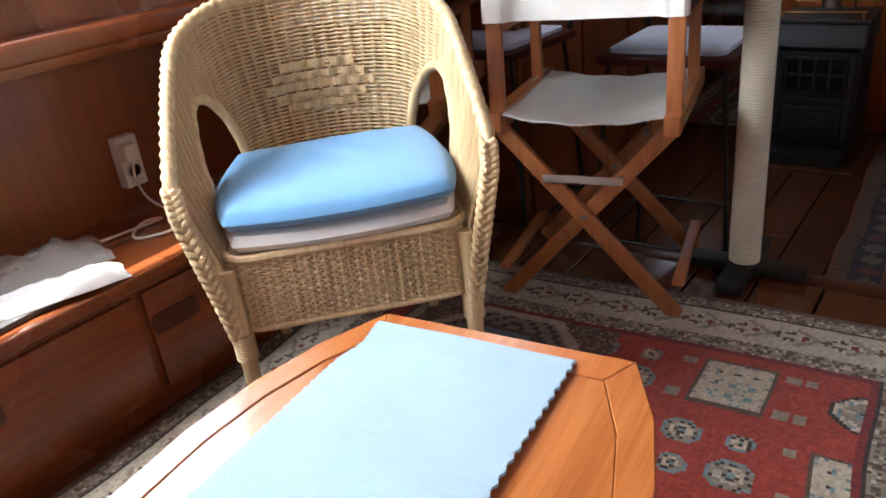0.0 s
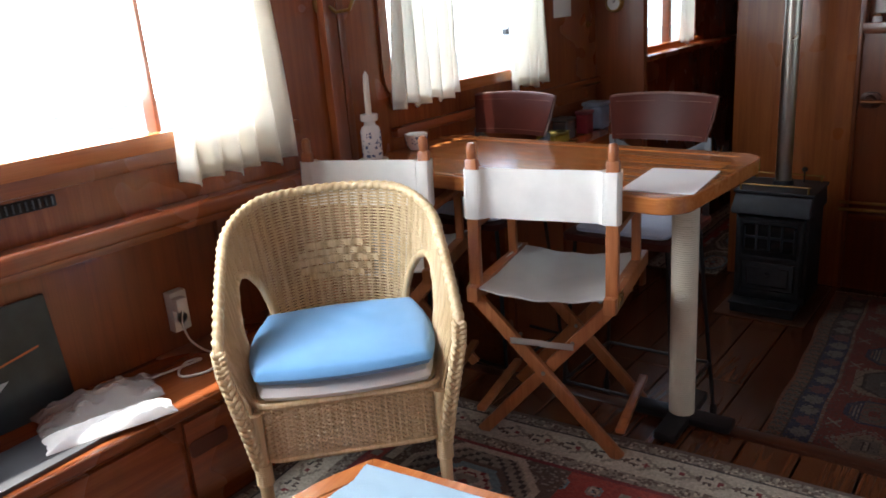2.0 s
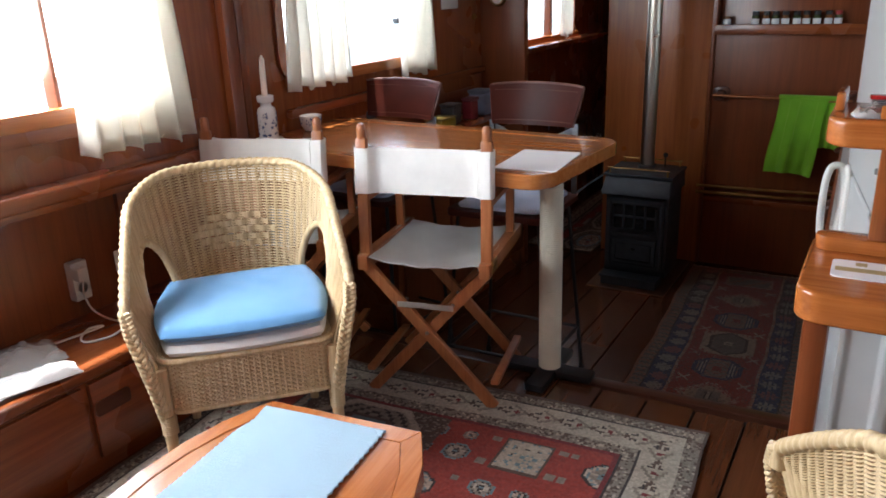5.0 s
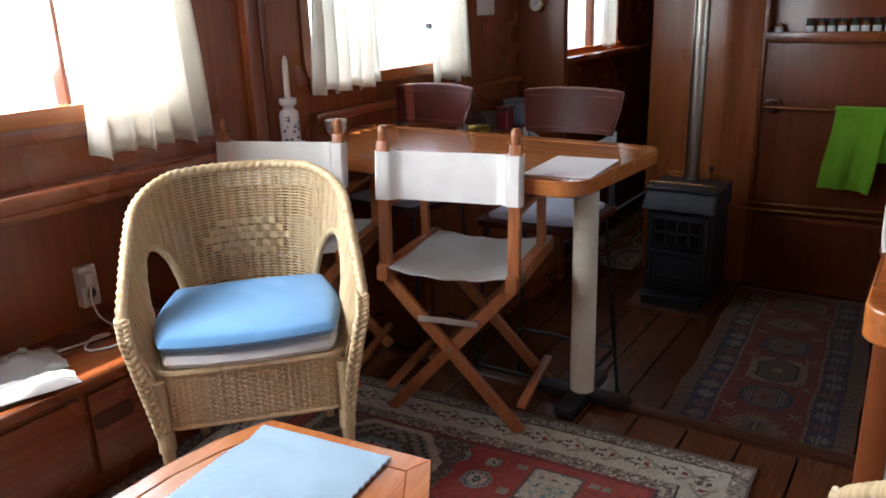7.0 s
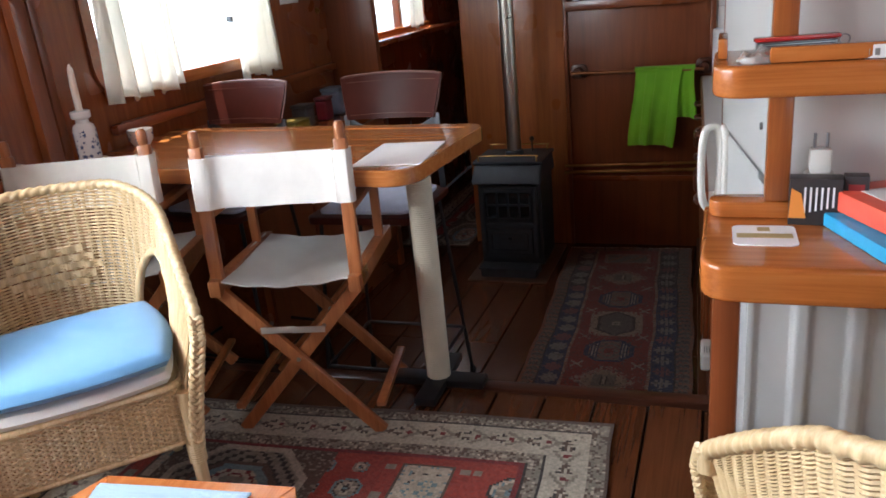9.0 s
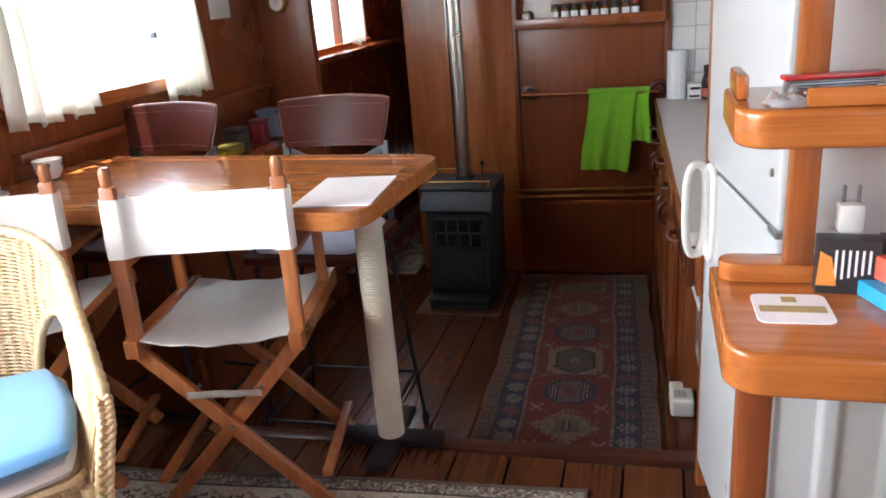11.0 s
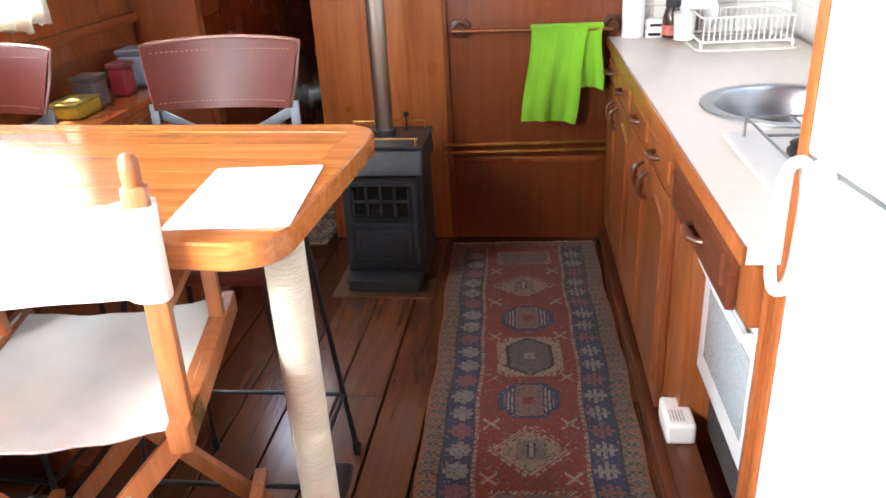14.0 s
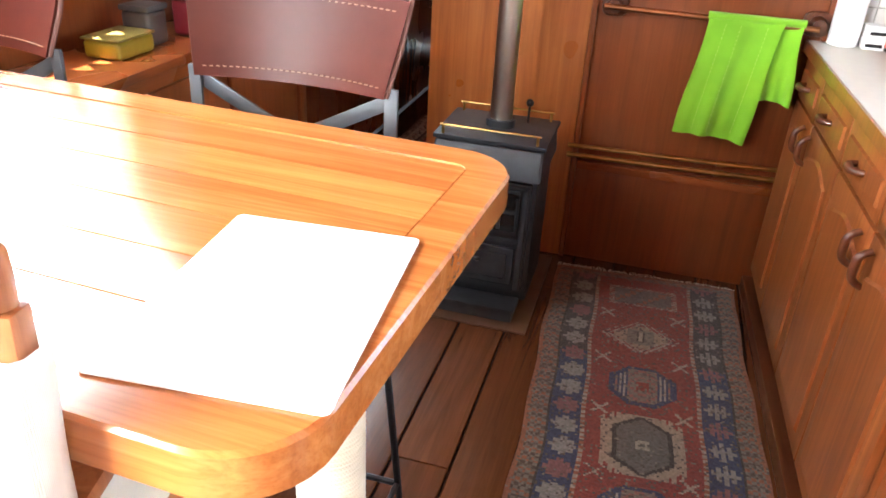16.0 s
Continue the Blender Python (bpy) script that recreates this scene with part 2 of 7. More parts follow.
# ---------------------------------------------------------------- mesh helpers
def mesh_object(name, bm, material, smooth=False, parent=None):
    me = bpy.data.meshes.new(name)
    bm.normal_update()
    bm.to_mesh(me)
    bm.free()
    for mt in material if isinstance(material, (list, tuple)) else [material]:
        me.materials.append(mt)
    if smooth:
        me.polygons.foreach_set("use_smooth", [True] * len(me.polygons))
        me.set_sharp_from_angle(angle=radians(40))
    ob = new(name, me)
    if parent:
        ob.parent = parent
    return ob


def part(name, bm, material, parent, label="", smooth=True):
    ob = mesh_object(name, bm, material, smooth, parent)
    if label:
        ob["label"] = label
    return ob


def thing(name, m, label, category, group="", kind=""):
    ob = new(name)
    ob.matrix_world = m
    ob.empty_display_size = 0.05
    return tagged(ob, label, category, group, kind)


def box(bm, lo, hi, bevel=0.0, seg=2, m=None):
    g = bmesh.ops.create_cube(bm, size=1.0)
    vs = g["verts"]
    for v in vs:
        v.co = Vector([(lo[k] + hi[k]) / 2 + v.co[k] * (hi[k] - lo[k]) for k in range(3)])
    if bevel:
        es = list({e for v in vs for e in v.link_edges})
        r = bmesh.ops.bevel(bm, geom=es, offset=bevel, segments=seg, affect='EDGES', profile=0.6)
        vs = list({v for v in r["verts"]} | {v for v in vs if v.is_valid})
    if m is not None:
        bmesh.ops.transform(bm, matrix=m, verts=[v for v in vs if v.is_valid])
    return bm


def beam(bm, a, b, w, h, bevel=0.003, up=(0, 0, 1)):
    """A bar of section w x h from a to b."""
    a, b = Vector(a), Vector(b)
    d = b - a
    z = d.normalized()
    x = z.cross(Vector(up))
    if x.length < 1e-4:
        x = Vector((1, 0, 0))
    x.normalize()
    y = z.cross(x)
    m = Matrix((x, y, z)).transposed().to_4x4()
    m.translation = (a + b) / 2
    return box(bm, (-w / 2, -h / 2, -d.length / 2), (w / 2, h / 2, d.length / 2), bevel, 2, m)


def tube(bm, pts, radius, sides=8, cap=True, closed=False, flat=1.0, twist=None):
    """A round bar through points; radius may be a function of the share of its length and the angle."""
    pts = [Vector(p) for p in pts]
    n = len(pts)
    rings, ref = [], None
    for i, p in enumerate(pts):
        t = (pts[(i + 1) % n] - pts[i - 1]) if closed else (pts[min(i + 1, n - 1)] - pts[max(i - 1, 0)])
        t.normalize()
        if ref is None:
            ref = t.orthogonal().normalized()
            if abs(t.z) < 0.9:
                ref = (Vector((0, 0, 1)) - t * t.z).normalized()
        ref = (ref - t * ref.dot(t)).normalized()
        side = t.cross(ref)
        ring = []
        for k in range(sides):
            a = 2 * math.pi * k / sides
            r = radius(i / max(1, n - 1), a) if callable(radius) else radius
            ring.append(bm.verts.new(p + ref * (math.cos(a) * r) + side * (math.sin(a) * r * flat)))
        rings.append(ring)
    for i in range(n if closed else n - 1):
        a, b = rings[i], rings[(i + 1) % n]
        for k in range(sides):
            bm.faces.new((a[k], a[(k + 1) % sides], b[(k + 1) % sides], b[k]))
    if cap and not closed:
        bm.faces.new(rings[0][::-1])
        bm.faces.new(rings[-1])
    return bm


def lathe(bm, profile, sides=32, at=(0, 0, 0)):
    """A turned shape from (radius, height) pairs."""
    rings = []
    for r, z in profile:
        rings.append([bm.verts.new((at[0] + r * math.cos(2 * math.pi * k / sides), at[1] + r * math.sin(2 * math.pi * k / sides), at[2] + z)) for k in range(sides)])
    for a, b in zip(rings, rings[1:]):
        for k in range(sides):
            bm.faces.new((a[k], a[(k + 1) % sides], b[(k + 1) % sides], b[k]))
    bm.faces.new(rings[0][::-1])
    bm.faces.new(rings[-1])
    return bm


def rounded(w, h, r, seg=6, corners=(1, 1, 1, 1)):
    """Outline of a rectangle centred on zero with rounded corners, anticlockwise."""
    out = []
    for (sx, sy, a0), on in zip(((1, 1, 0), (-1, 1, 90), (-1, -1, 180), (1, -1, 270)), corners):
        rr = r * on
        if rr <= 0:
            out.append((sx * w / 2, sy * h / 2))
            continue
        cx, cy = sx * (w / 2 - rr), sy * (h / 2 - rr)
        for k in range(seg + 1):
            a = radians(a0 + 90 * k / seg)
            out.append((cx + rr * math.cos(a), cy + rr * math.sin(a)))
    return out


def slab(bm, outline, z0, z1, bevel=0.0, seg=2):
    """A plate with the given outline between two heights."""
    vs = [bm.verts.new((x, y, z0)) for x, y in outline]
    f = bm.faces.new(vs)
    ex = bmesh.ops.extrude_face_region(bm, geom=[f])
    top = [v for v in ex["geom"] if isinstance(v, bmesh.types.BMVert)]
    for v in top:
        v.co.z = z1
    bm.normal_update()
    bmesh.ops.recalc_face_normals(bm, faces=bm.faces[:])
    if bevel:
        tops = set(top)
        es = [e for e in bm.edges if (e.verts[0] in tops) == (e.verts[1] in tops)]
        bmesh.ops.bevel(bm, geom=es, offset=bevel, segments=seg, affect='EDGES', profile=0.6)
    return bm


def holed_panel(bm, lo, hi, holes, thick, radius=0.09):
    """A panel in the (a, b) plane with rounded holes, thickness along the third axis from 0 to thick."""
    edges = []

    def loop(pts):
        vs = [bm.verts.new((a, b, 0)) for a, b in pts]
        for i in range(len(vs)):
            edges.append(bm.edges.new((vs[i], vs[(i + 1) % len(vs)])))

    loop([(lo[0], lo[1]), (hi[0], lo[1]), (hi[0], hi[1]), (lo[0], hi[1])])
    for a0, b0, a1, b1 in holes:
        loop([((a0 + a1) / 2 + x, (b0 + b1) / 2 + y) for x, y in rounded(a1 - a0, b1 - b0, radius)])
    bmesh.ops.triangle_fill(bm, use_beauty=True, edges=edges)
    ex = bmesh.ops.extrude_face_region(bm, geom=bm.faces[:])
    for v in ex["geom"]:
        if isinstance(v, bmesh.types.BMVert):
            v.co.z = thick
    bmesh.ops.recalc_face_normals(bm, faces=bm.faces[:])
    return bm


def ring_frame(bm, w, h, r, width, z0, z1, bevel=0.004):
    """A frame with rounded corners round a w x h opening, in the plane z."""
    inner, outer = rounded(w, h, r), rounded(w + 2 * width, h + 2 * width, r + width)
    loops = []
    for o, z in ((inner, z0), (outer, z0), (outer, z1), (inner, z1)):
        loops.append([bm.verts.new((x, y, z)) for x, y in o])
    n = len(inner)
    for a, b in ((0, 1), (1, 2), (2, 3), (3, 0)):
        for k in range(n):
            bm.faces.new((loops[a][k], loops[a][(k + 1) % n], loops[b][(k + 1) % n], loops[b][k]))
    bmesh.ops.recalc_face_normals(bm, faces=bm.faces[:])
    return bm


def on_left_wall(x, y, z):
    """Pose whose local x runs along +y, local y up and local z into the room, at a place on a wall that faces +x."""
    m = Matrix(((0, 0, 1, x), (1, 0, 0, y), (0, 1, 0, z), (0, 0, 0, 1)))
    return m


def on_right_wall(x, y, z):
    return Matrix(((0, 0, -1, x), (-1, 0, 0, y), (0, 1, 0, z), (0, 0, 0, 1)))


def on_back_wall(x, y, z):
    """Local x along +x, local y up, local z towards -y."""
    return Matrix(((1, 0, 0, x), (0, 0, -1, y), (0, 1, 0, z), (0, 0, 0, 1)))


def structure(name, bm, material, label="", smooth=False, category=""):
    ob = mesh_object(name, bm, material, smooth)
    return tagged(ob, label, category or name.split("_")[0], "", "structure")


def writing(text, size, material, parent, m, label="", name="lettering"):
    """Letters as a thin mesh."""
    cu = bpy.data.curves.new("lettering", 'FONT')
    cu.body, cu.size, cu.extrude = text, size, 0.0002
    cu.align_x, cu.align_y = 'CENTER', 'CENTER'
    tmp = bpy.data.objects.new("lettering", cu)
    me = bpy.data.meshes.new_from_object(tmp)
    bpy.data.objects.remove(tmp)
    bpy.data.curves.remove(cu)
    me.materials.clear()
    me.materials.append(material)
    ob = new(name, me)
    ob.parent = parent
    ob.matrix_local = m
    return ob


# ---------------------------------------------------------------- the setting
LOW, STEP_Y = -0.30, -1.99          # galley floor and the edge of the raised saloon floor
HULL, CEIL = -1.15, 1.92
REC = -1.25                         # back of the recess under the side ledge
BACK = 0.06                         # galley bulkhead

bm = bmesh.new()
box(bm, (-1.4, STEP_Y + 0.01, LOW - 0.06), (1.6, 3.2, LOW - 0.022))
floor_low = structure("floor_galley", bm, VOID_BLACK, "dark gaps below worn red-brown galley floorboards", category="floor")
bm = bmesh.new()
box(bm, (-1.4, -5.4, LOW - 0.06), (1.6, STEP_Y - 0.02, -0.022))
floor_high = structure("floor_saloon", bm, VOID_BLACK, "raised saloon floor of dark varnished boards", category="floor")

# saloon step: nosing board and riser across the boat
bm = bmesh.new()
box(bm, (-1.2, -0.05, -0.03), (1.3, 0.0, 0.002), 0.006)
step = structure("step_nosing", bm, STEP_WOOD, "dark varnished board edging the raised floor", True, "step")
step.matrix_world = pose(0, -2.03, 0, 0, 0, 2.2)
bm = bmesh.new()
box(bm, (-1.2, -0.03, LOW - 0.02), (1.3, -0.012, -0.03))
riser = structure("step_riser", bm, MAHOGANY_X, "dark wooden riser of the step", False, "step")
riser.matrix_world = step.matrix_world.copy()

# hull side with its windows
SILL1, SILL2, SILL3, WTOP = 0.955, 0.935, 0.90, 1.70
WIN1, WIN2, WIN3 = (-4.55, -2.60), (-2.0, -0.98), (0.12, 1.15)
bm = bmesh.new()
holed_panel(bm, (-5.4, 0.735), (-0.05, CEIL), [(WIN1[0], SILL1, WIN1[1], WTOP), (WIN2[0], SILL2, WIN2[1], WTOP)], -0.06)
wall_left = structure("wall_left", bm, MAHOGANY_Y, "varnished mahogany cabin side with large windows")
wall_left.matrix_world = on_left_wall(HULL, 0, 0)
bm = bmesh.new()
holed_panel(bm, (-0.05, LOW), (3.2, CEIL), [(WIN3[0], SILL3, WIN3[1], 1.5)], -0.06, 0.06)
wall_fore = structure("wall_fore", bm, MAHOGANY_Y, "dark mahogany cabin side of the passage")
wall_fore.matrix_world = on_left_wall(HULL - 0.03, 0, 0)
bm = bmesh.new()
box(bm, (REC - 0.06, -5.4, LOW - 0.05), (REC, -2.415, 0.75))
structure("wall_recess", bm, MAHOGANY, "dark mahogany back of the recess over the side bench", False, "wall")
bm = bmesh.new()
box(bm, (HULL - 0.06, -2.414, LOW - 0.05), (HULL - 0.004, -0.05, 0.734))
structure("wall_lower_left", bm, MAHOGANY, "dark mahogany lining below the side shelf", False, "wall")

# short bulkhead that carries the clock
bm = bmesh.new()
box(bm, (HULL, -0.36, LOW), (-0.885, -0.31, CEIL), 0.004)
structure("wall_bulkhead_side", bm, MAHOGANY, "narrow varnished mahogany bulkhead", True, "wall")
# galley bulkhead, cupboard block beside the passage
bm = bmesh.new()
box(bm, (-0.565, BACK, LOW), (0.0, BACK + 0.05, CEIL), 0.006)
structure("wall_bulkhead_stove", bm, MAHOGANY_LIGHT, "glossy orange-brown mahogany bulkhead behind the stove", True, "wall")
bm = bmesh.new()
box(bm, (0.0, BACK + 0.012, LOW), (0.745, BACK + 0.06, CEIL), 0.003)
structure("wall_bulkhead_galley", bm, MAHOGANY, "mahogany panelled galley bulkhead", True, "wall")
bm = bmesh.new()
box(bm, (-0.565, BACK + 0.052, LOW), (-0.53, 3.2, CEIL))
structure("wall_passage", bm, MAHOGANY, "dark mahogany side wall of the passage", False, "wall")
bm = bmesh.new()
box(bm, (-1.25, 3.2, LOW), (1.6, 3.26, CEIL))
structure("wall_fore_end", bm, MAHOGANY, "dark mahogany wall at the end of the passage", False, "wall")
bm = bmesh.new()
box(bm, (0.745, BACK + 0.02, LOW), (1.52, BACK + 0.07, CEIL))
wall_tiled = structure("wall_tiled_back", bm, GROUT, "white tiled galley wall", False, "wall")
# right side of the cabin
bm = bmesh.new()
holed_panel(bm, (-0.06, LOW), (2.7, CEIL), [(0.45, 0.93, 1.55, 1.42)], -0.06, 0.05)
wall_right = structure("wall_right_galley", bm, WHITE_PAINT, "white galley side wall with a window", False, "wall")
wall_right.matrix_world = on_right_wall(1.42, 0, 0)
# unseen side; its window opening is added to suit the fill lamp
bm = bmesh.new()
holed_panel(bm, (2.7, LOW), (5.4, CEIL), [(3.5, 1.0, 4.7, 1.6)], -0.06)
wall_r2 = structure("wall_right_saloon", bm, MAHOGANY_Y, "mahogany cabin side", False, "wall")
wall_r2.matrix_world = on_right_wall(1.42, 0, 0)
bm = bmesh.new()
box(bm, (-1.3, -5.46, LOW), (1.6, -5.4, CEIL))
structure("wall_aft", bm, MAHOGANY, "mahogany wall at the aft end of the saloon", False, "wall")
# unseen ceiling, given dark wood so that less light bounces into the galley
bm = bmesh.new()
box(bm, (-1.3, -5.5, 0), (1.6, 3.3, 0.05))
ceiling = structure("ceiling", bm, MAHOGANY_Y, "unseen cabin ceiling, dark varnished wood added to limit bounce light")
ceiling.matrix_world = pose(0, 0, CEIL)
# long trims on the cabin side
bm = bmesh.new()
box(bm, (HULL + 0.001, -5.4, 0.735), (-1.075, -2.42, 0.783), 0.012, 3)
box(bm, (REC + 0.001, -5.4, 0.712), (-1.10, -2.442, 0.734), 0.002)
structure("trim_side_ledge", bm, MAHOGANY_Y, "rounded mahogany ledge along the cabin side", True, "trim")
bm = bmesh.new()
box(bm, (HULL, -5.4, 0.86), (HULL + 0.03, -2.45, 0.905), 0.008, 2)
bmesh.ops.translate(bm, verts=bm.verts, vec=(0, 0, 0.035))
structure("trim_window_sill", bm, MAHOGANY_Y, "varnished wooden rail under the window", True, "trim")
bm = bmesh.new()
box(bm, (HULL, -2.0, 0.80), (HULL + 0.035, -0.37, 0.835), 0.008, 2)
structure("trim_side_rail", bm, MAHOGANY_Y, "varnished rail below the dining window", True, "trim")
bm = bmesh.new()
box(bm, (HULL, -2.30, 0.36), (HULL + 0.035, -2.245, CEIL), 0.006)
structure("trim_pilaster", bm, MAHOGANY, "upright mahogany strip between the windows", True, "trim")
bm = bmesh.new()
box(bm, (HULL, -2.225, 0.36), (HULL + 0.02, -2.195, CEIL), 0.004)
structure("trim_pilaster_thin", bm, MAHOGANY, "thin upright mahogany strip", True, "trim")
# real rail, its depth added to keep window sun off the passage floor
bm = bmesh.new()
box(bm, (HULL - 0.03, 0.0, 0.86), (HULL + 0.10, 3.2, 0.89), 0.006)
structure("trim_passage_rail", bm, MAHOGANY_Y, "rail along the passage wall, deepened to block the sun", True, "trim")
bm = bmesh.new()
box(bm, (0.0, BACK - 0.006, LOW), (0.018, BACK + 0.012, CEIL), 0.003)
structure("trim_door_edge", bm, MAHOGANY, "upright edge strip of the bulkhead panel", True, "trim")
bm = bmesh.new()
box(bm, (0.725, BACK - 0.008, LOW), (0.75, BACK + 0.012, CEIL), 0.003)
structure("trim_tile_edge", bm, MAHOGANY, "upright wooden strip beside the tiles", True, "trim")
bm = bmesh.new()
box(bm, (0.02, BACK, 0.07), (0.725, BACK + 0.011, 0.098), 0.003)
structure("trim_dado", bm, MAHOGANY_X, "dark rail across the bulkhead", True, "trim")


def cabin_window(name, x, y0, y1, z0, z1, mullions, label, r=0.09, right=False, bar=0.02):
    """Frame, glazing bars and panes set into the cabin side."""
    w, h = y1 - y0, z1 - z0
    m = (on_right_wall if right else on_left_wall)(x, (y0 + y1) / 2, (z0 + z1) / 2)
    t = thing(name, m, label, "window", "", "structure")
    bm = bmesh.new()
    ring_frame(bm, w - 0.05, h - 0.05, r - 0.02, 0.045, -0.05, 0.012)
    part("window_frame", bm, MAHOGANY_Y, t)
    bm = bmesh.new()
    box(bm, (-w / 2 + 0.01, -h / 2 - 0.02, 0.0), (w / 2 - 0.01, -h / 2 + 0.028, 0.045), 0.008)
    part("window_sill", bm, SHELF_WOOD, t)
    xs = [-w / 2 + 0.02] + [a - (y0 + y1) / 2 for a in mullions] + [w / 2 - 0.02]
    for a in xs[1:-1]:
        bm = bmesh.new()
        box(bm, (a - bar, -h / 2 + 0.02, -0.045), (a + bar, h / 2 - 0.02, 0.004), 0.004)
        part("glazing_bar", bm, MAHOGANY, t)
    for a, b in zip(xs, xs[1:]):
        bm = bmesh.new()
        box(bm, (a, -h / 2 + 0.02, -0.036), (b, h / 2 - 0.02, -0.031))
        p = part("pane", bm, GLASS, t, smooth=False)
        p.visible_shadow = False
    return t


cabin_window("window_1", HULL, *WIN1, SILL1, WTOP, (-3.6, -2.925), "large saloon window in a rounded mahogany frame, bright outside", bar=0.007)
dining_window = cabin_window("window_2", HULL, *WIN2, SILL2, WTOP, (), "dining window with rounded mahogany frame")
bm = bmesh.new()
box(bm, (0.303, -0.212, -0.03), (0.327, -0.188, -0.004), 0.004)
tube(bm, [(0.315, -0.20, -0.004), (0.318, -0.17, 0.012), (0.322, -0.165, 0.016)], 0.005, 8)
part("window_catch", bm, DARK_STEEL, dining_window, "small dark metal catch")
cabin_window("window_3", HULL - 0.03, *WIN3, SILL3, 1.5, (0.72,), "small passage window with wooden frame", 0.06)
cabin_window("window_4", 1.42, -1.55, -0.45, 0.93, 1.42, (-1.0,), "galley window with varnished frame", 0.05, True)

# outside
bm = bmesh.new()
bmesh.ops.create_grid(bm, x_segments=2, y_segments=2, size=3000)
structure("water", bm, plain("harbour_water", (0.30, 0.33, 0.32), 0.25, 0, 0.3, 0.6, 0.6, 0.2), "calm grey harbour water", False, "water").location.z = -1.9


# ---------------------------------------------------------------- dining table
def dining_table():
    t = thing("dining_table", pose(0.080, -2.03, 0, 0, 0, -3.2), "varnished reddish wooden dining table with rounded corners on a rope-bound post", "table")
    L, D, TOP, TH = 1.28, 0.60, 0.752, 0.042
    # boards of the top, inside a solid edge
    n = 6
    for k in range(n):
        y0 = -D / 2 + 0.055 + (D - 0.11) * k / n
        y1 = y0 + (D - 0.11) / n - 0.0012
        bm = bmesh.new()
        box(bm, (-L, y0, TOP - TH + 0.006), (-0.055, y1, TOP), 0.0008, 1)
        part("board", bm, TABLE_WOOD, t)
    bm = bmesh.new()
    o = [(x - L / 2, y) for x, y in rounded(L, D, 0.075, 8, (1, 0, 0, 1))]
    i = [(x - L / 2 - 0.0265, y) for x, y in rounded(L - 0.053, D - 0.108, 0.022, 8, (1, 0, 0, 1))]
    vs = []
    def inset(d):
        return [(x - d if x > -L / 2 else x, y * (1 - 2 * d / D)) for x, y in o]

    for pts, z in ((i, TOP - TH), (inset(0.006), TOP - TH), (inset(0.003), TOP - TH), (o, TOP - TH + 0.003), (o, TOP - TH + 0.006), (o, TOP - 0.005), (o, TOP - 0.002), (inset(0.003), TOP + 0.0015), (inset(0.007), TOP + 0.0015), (i, TOP + 0.0015)):
        vs.append([bm.verts.new((x, y, z)) for x, y in pts])
    m = len(o)
    for a, b in zip(vs, vs[1:] + vs[:1]):
        for k in range(m):
            bm.faces.new((a[k], a[(k + 1) % m], b[(k + 1) % m], b[k]))
    bmesh.ops.recalc_face_normals(bm, faces=bm.faces[:])
    part("edge_band", bm, TABLE_WOOD, t, "thick rounded wooden edge of the table")
    bm = bmesh.new()
    pts = [(-0.10, -0.045, 0.03 + 0.68 * k / 700) for k in range(701)]
    tube(bm, pts, lambda s, a: 0.0365 + 0.0013 * math.sin(s * 2 * math.pi * 104 + a), 20)
    part("post", bm, ROPE, t, "table post bound with pale rope")
    bm = bmesh.new()
    for a in (5, 95):
        c, s = math.cos(radians(a)), math.sin(radians(a))
        beam(bm, (-0.10 - 0.15 * c, -0.045 - 0.15 * s, 0.018), (-0.10 + 0.15 * c, -0.045 + 0.15 * s, 0.018), 0.065, 0.022 + 0.004 * (a > 50), 0.006)
    part("foot", bm, BLACK, t, "black iron cross foot")
    return t


dining_table()

bm = bmesh.new()
slab(bm, rounded(0.188, 0.27, 0.006), 0, 0.0022)
sheet = tagged(mesh_object("paper_sheet", bm, PAPER), "white sheet with rounded corners lying on the dining table", "paper")
sheet.matrix_world = pose(-0.037, -2.140, 0.7545, 0, 0, 4.7)


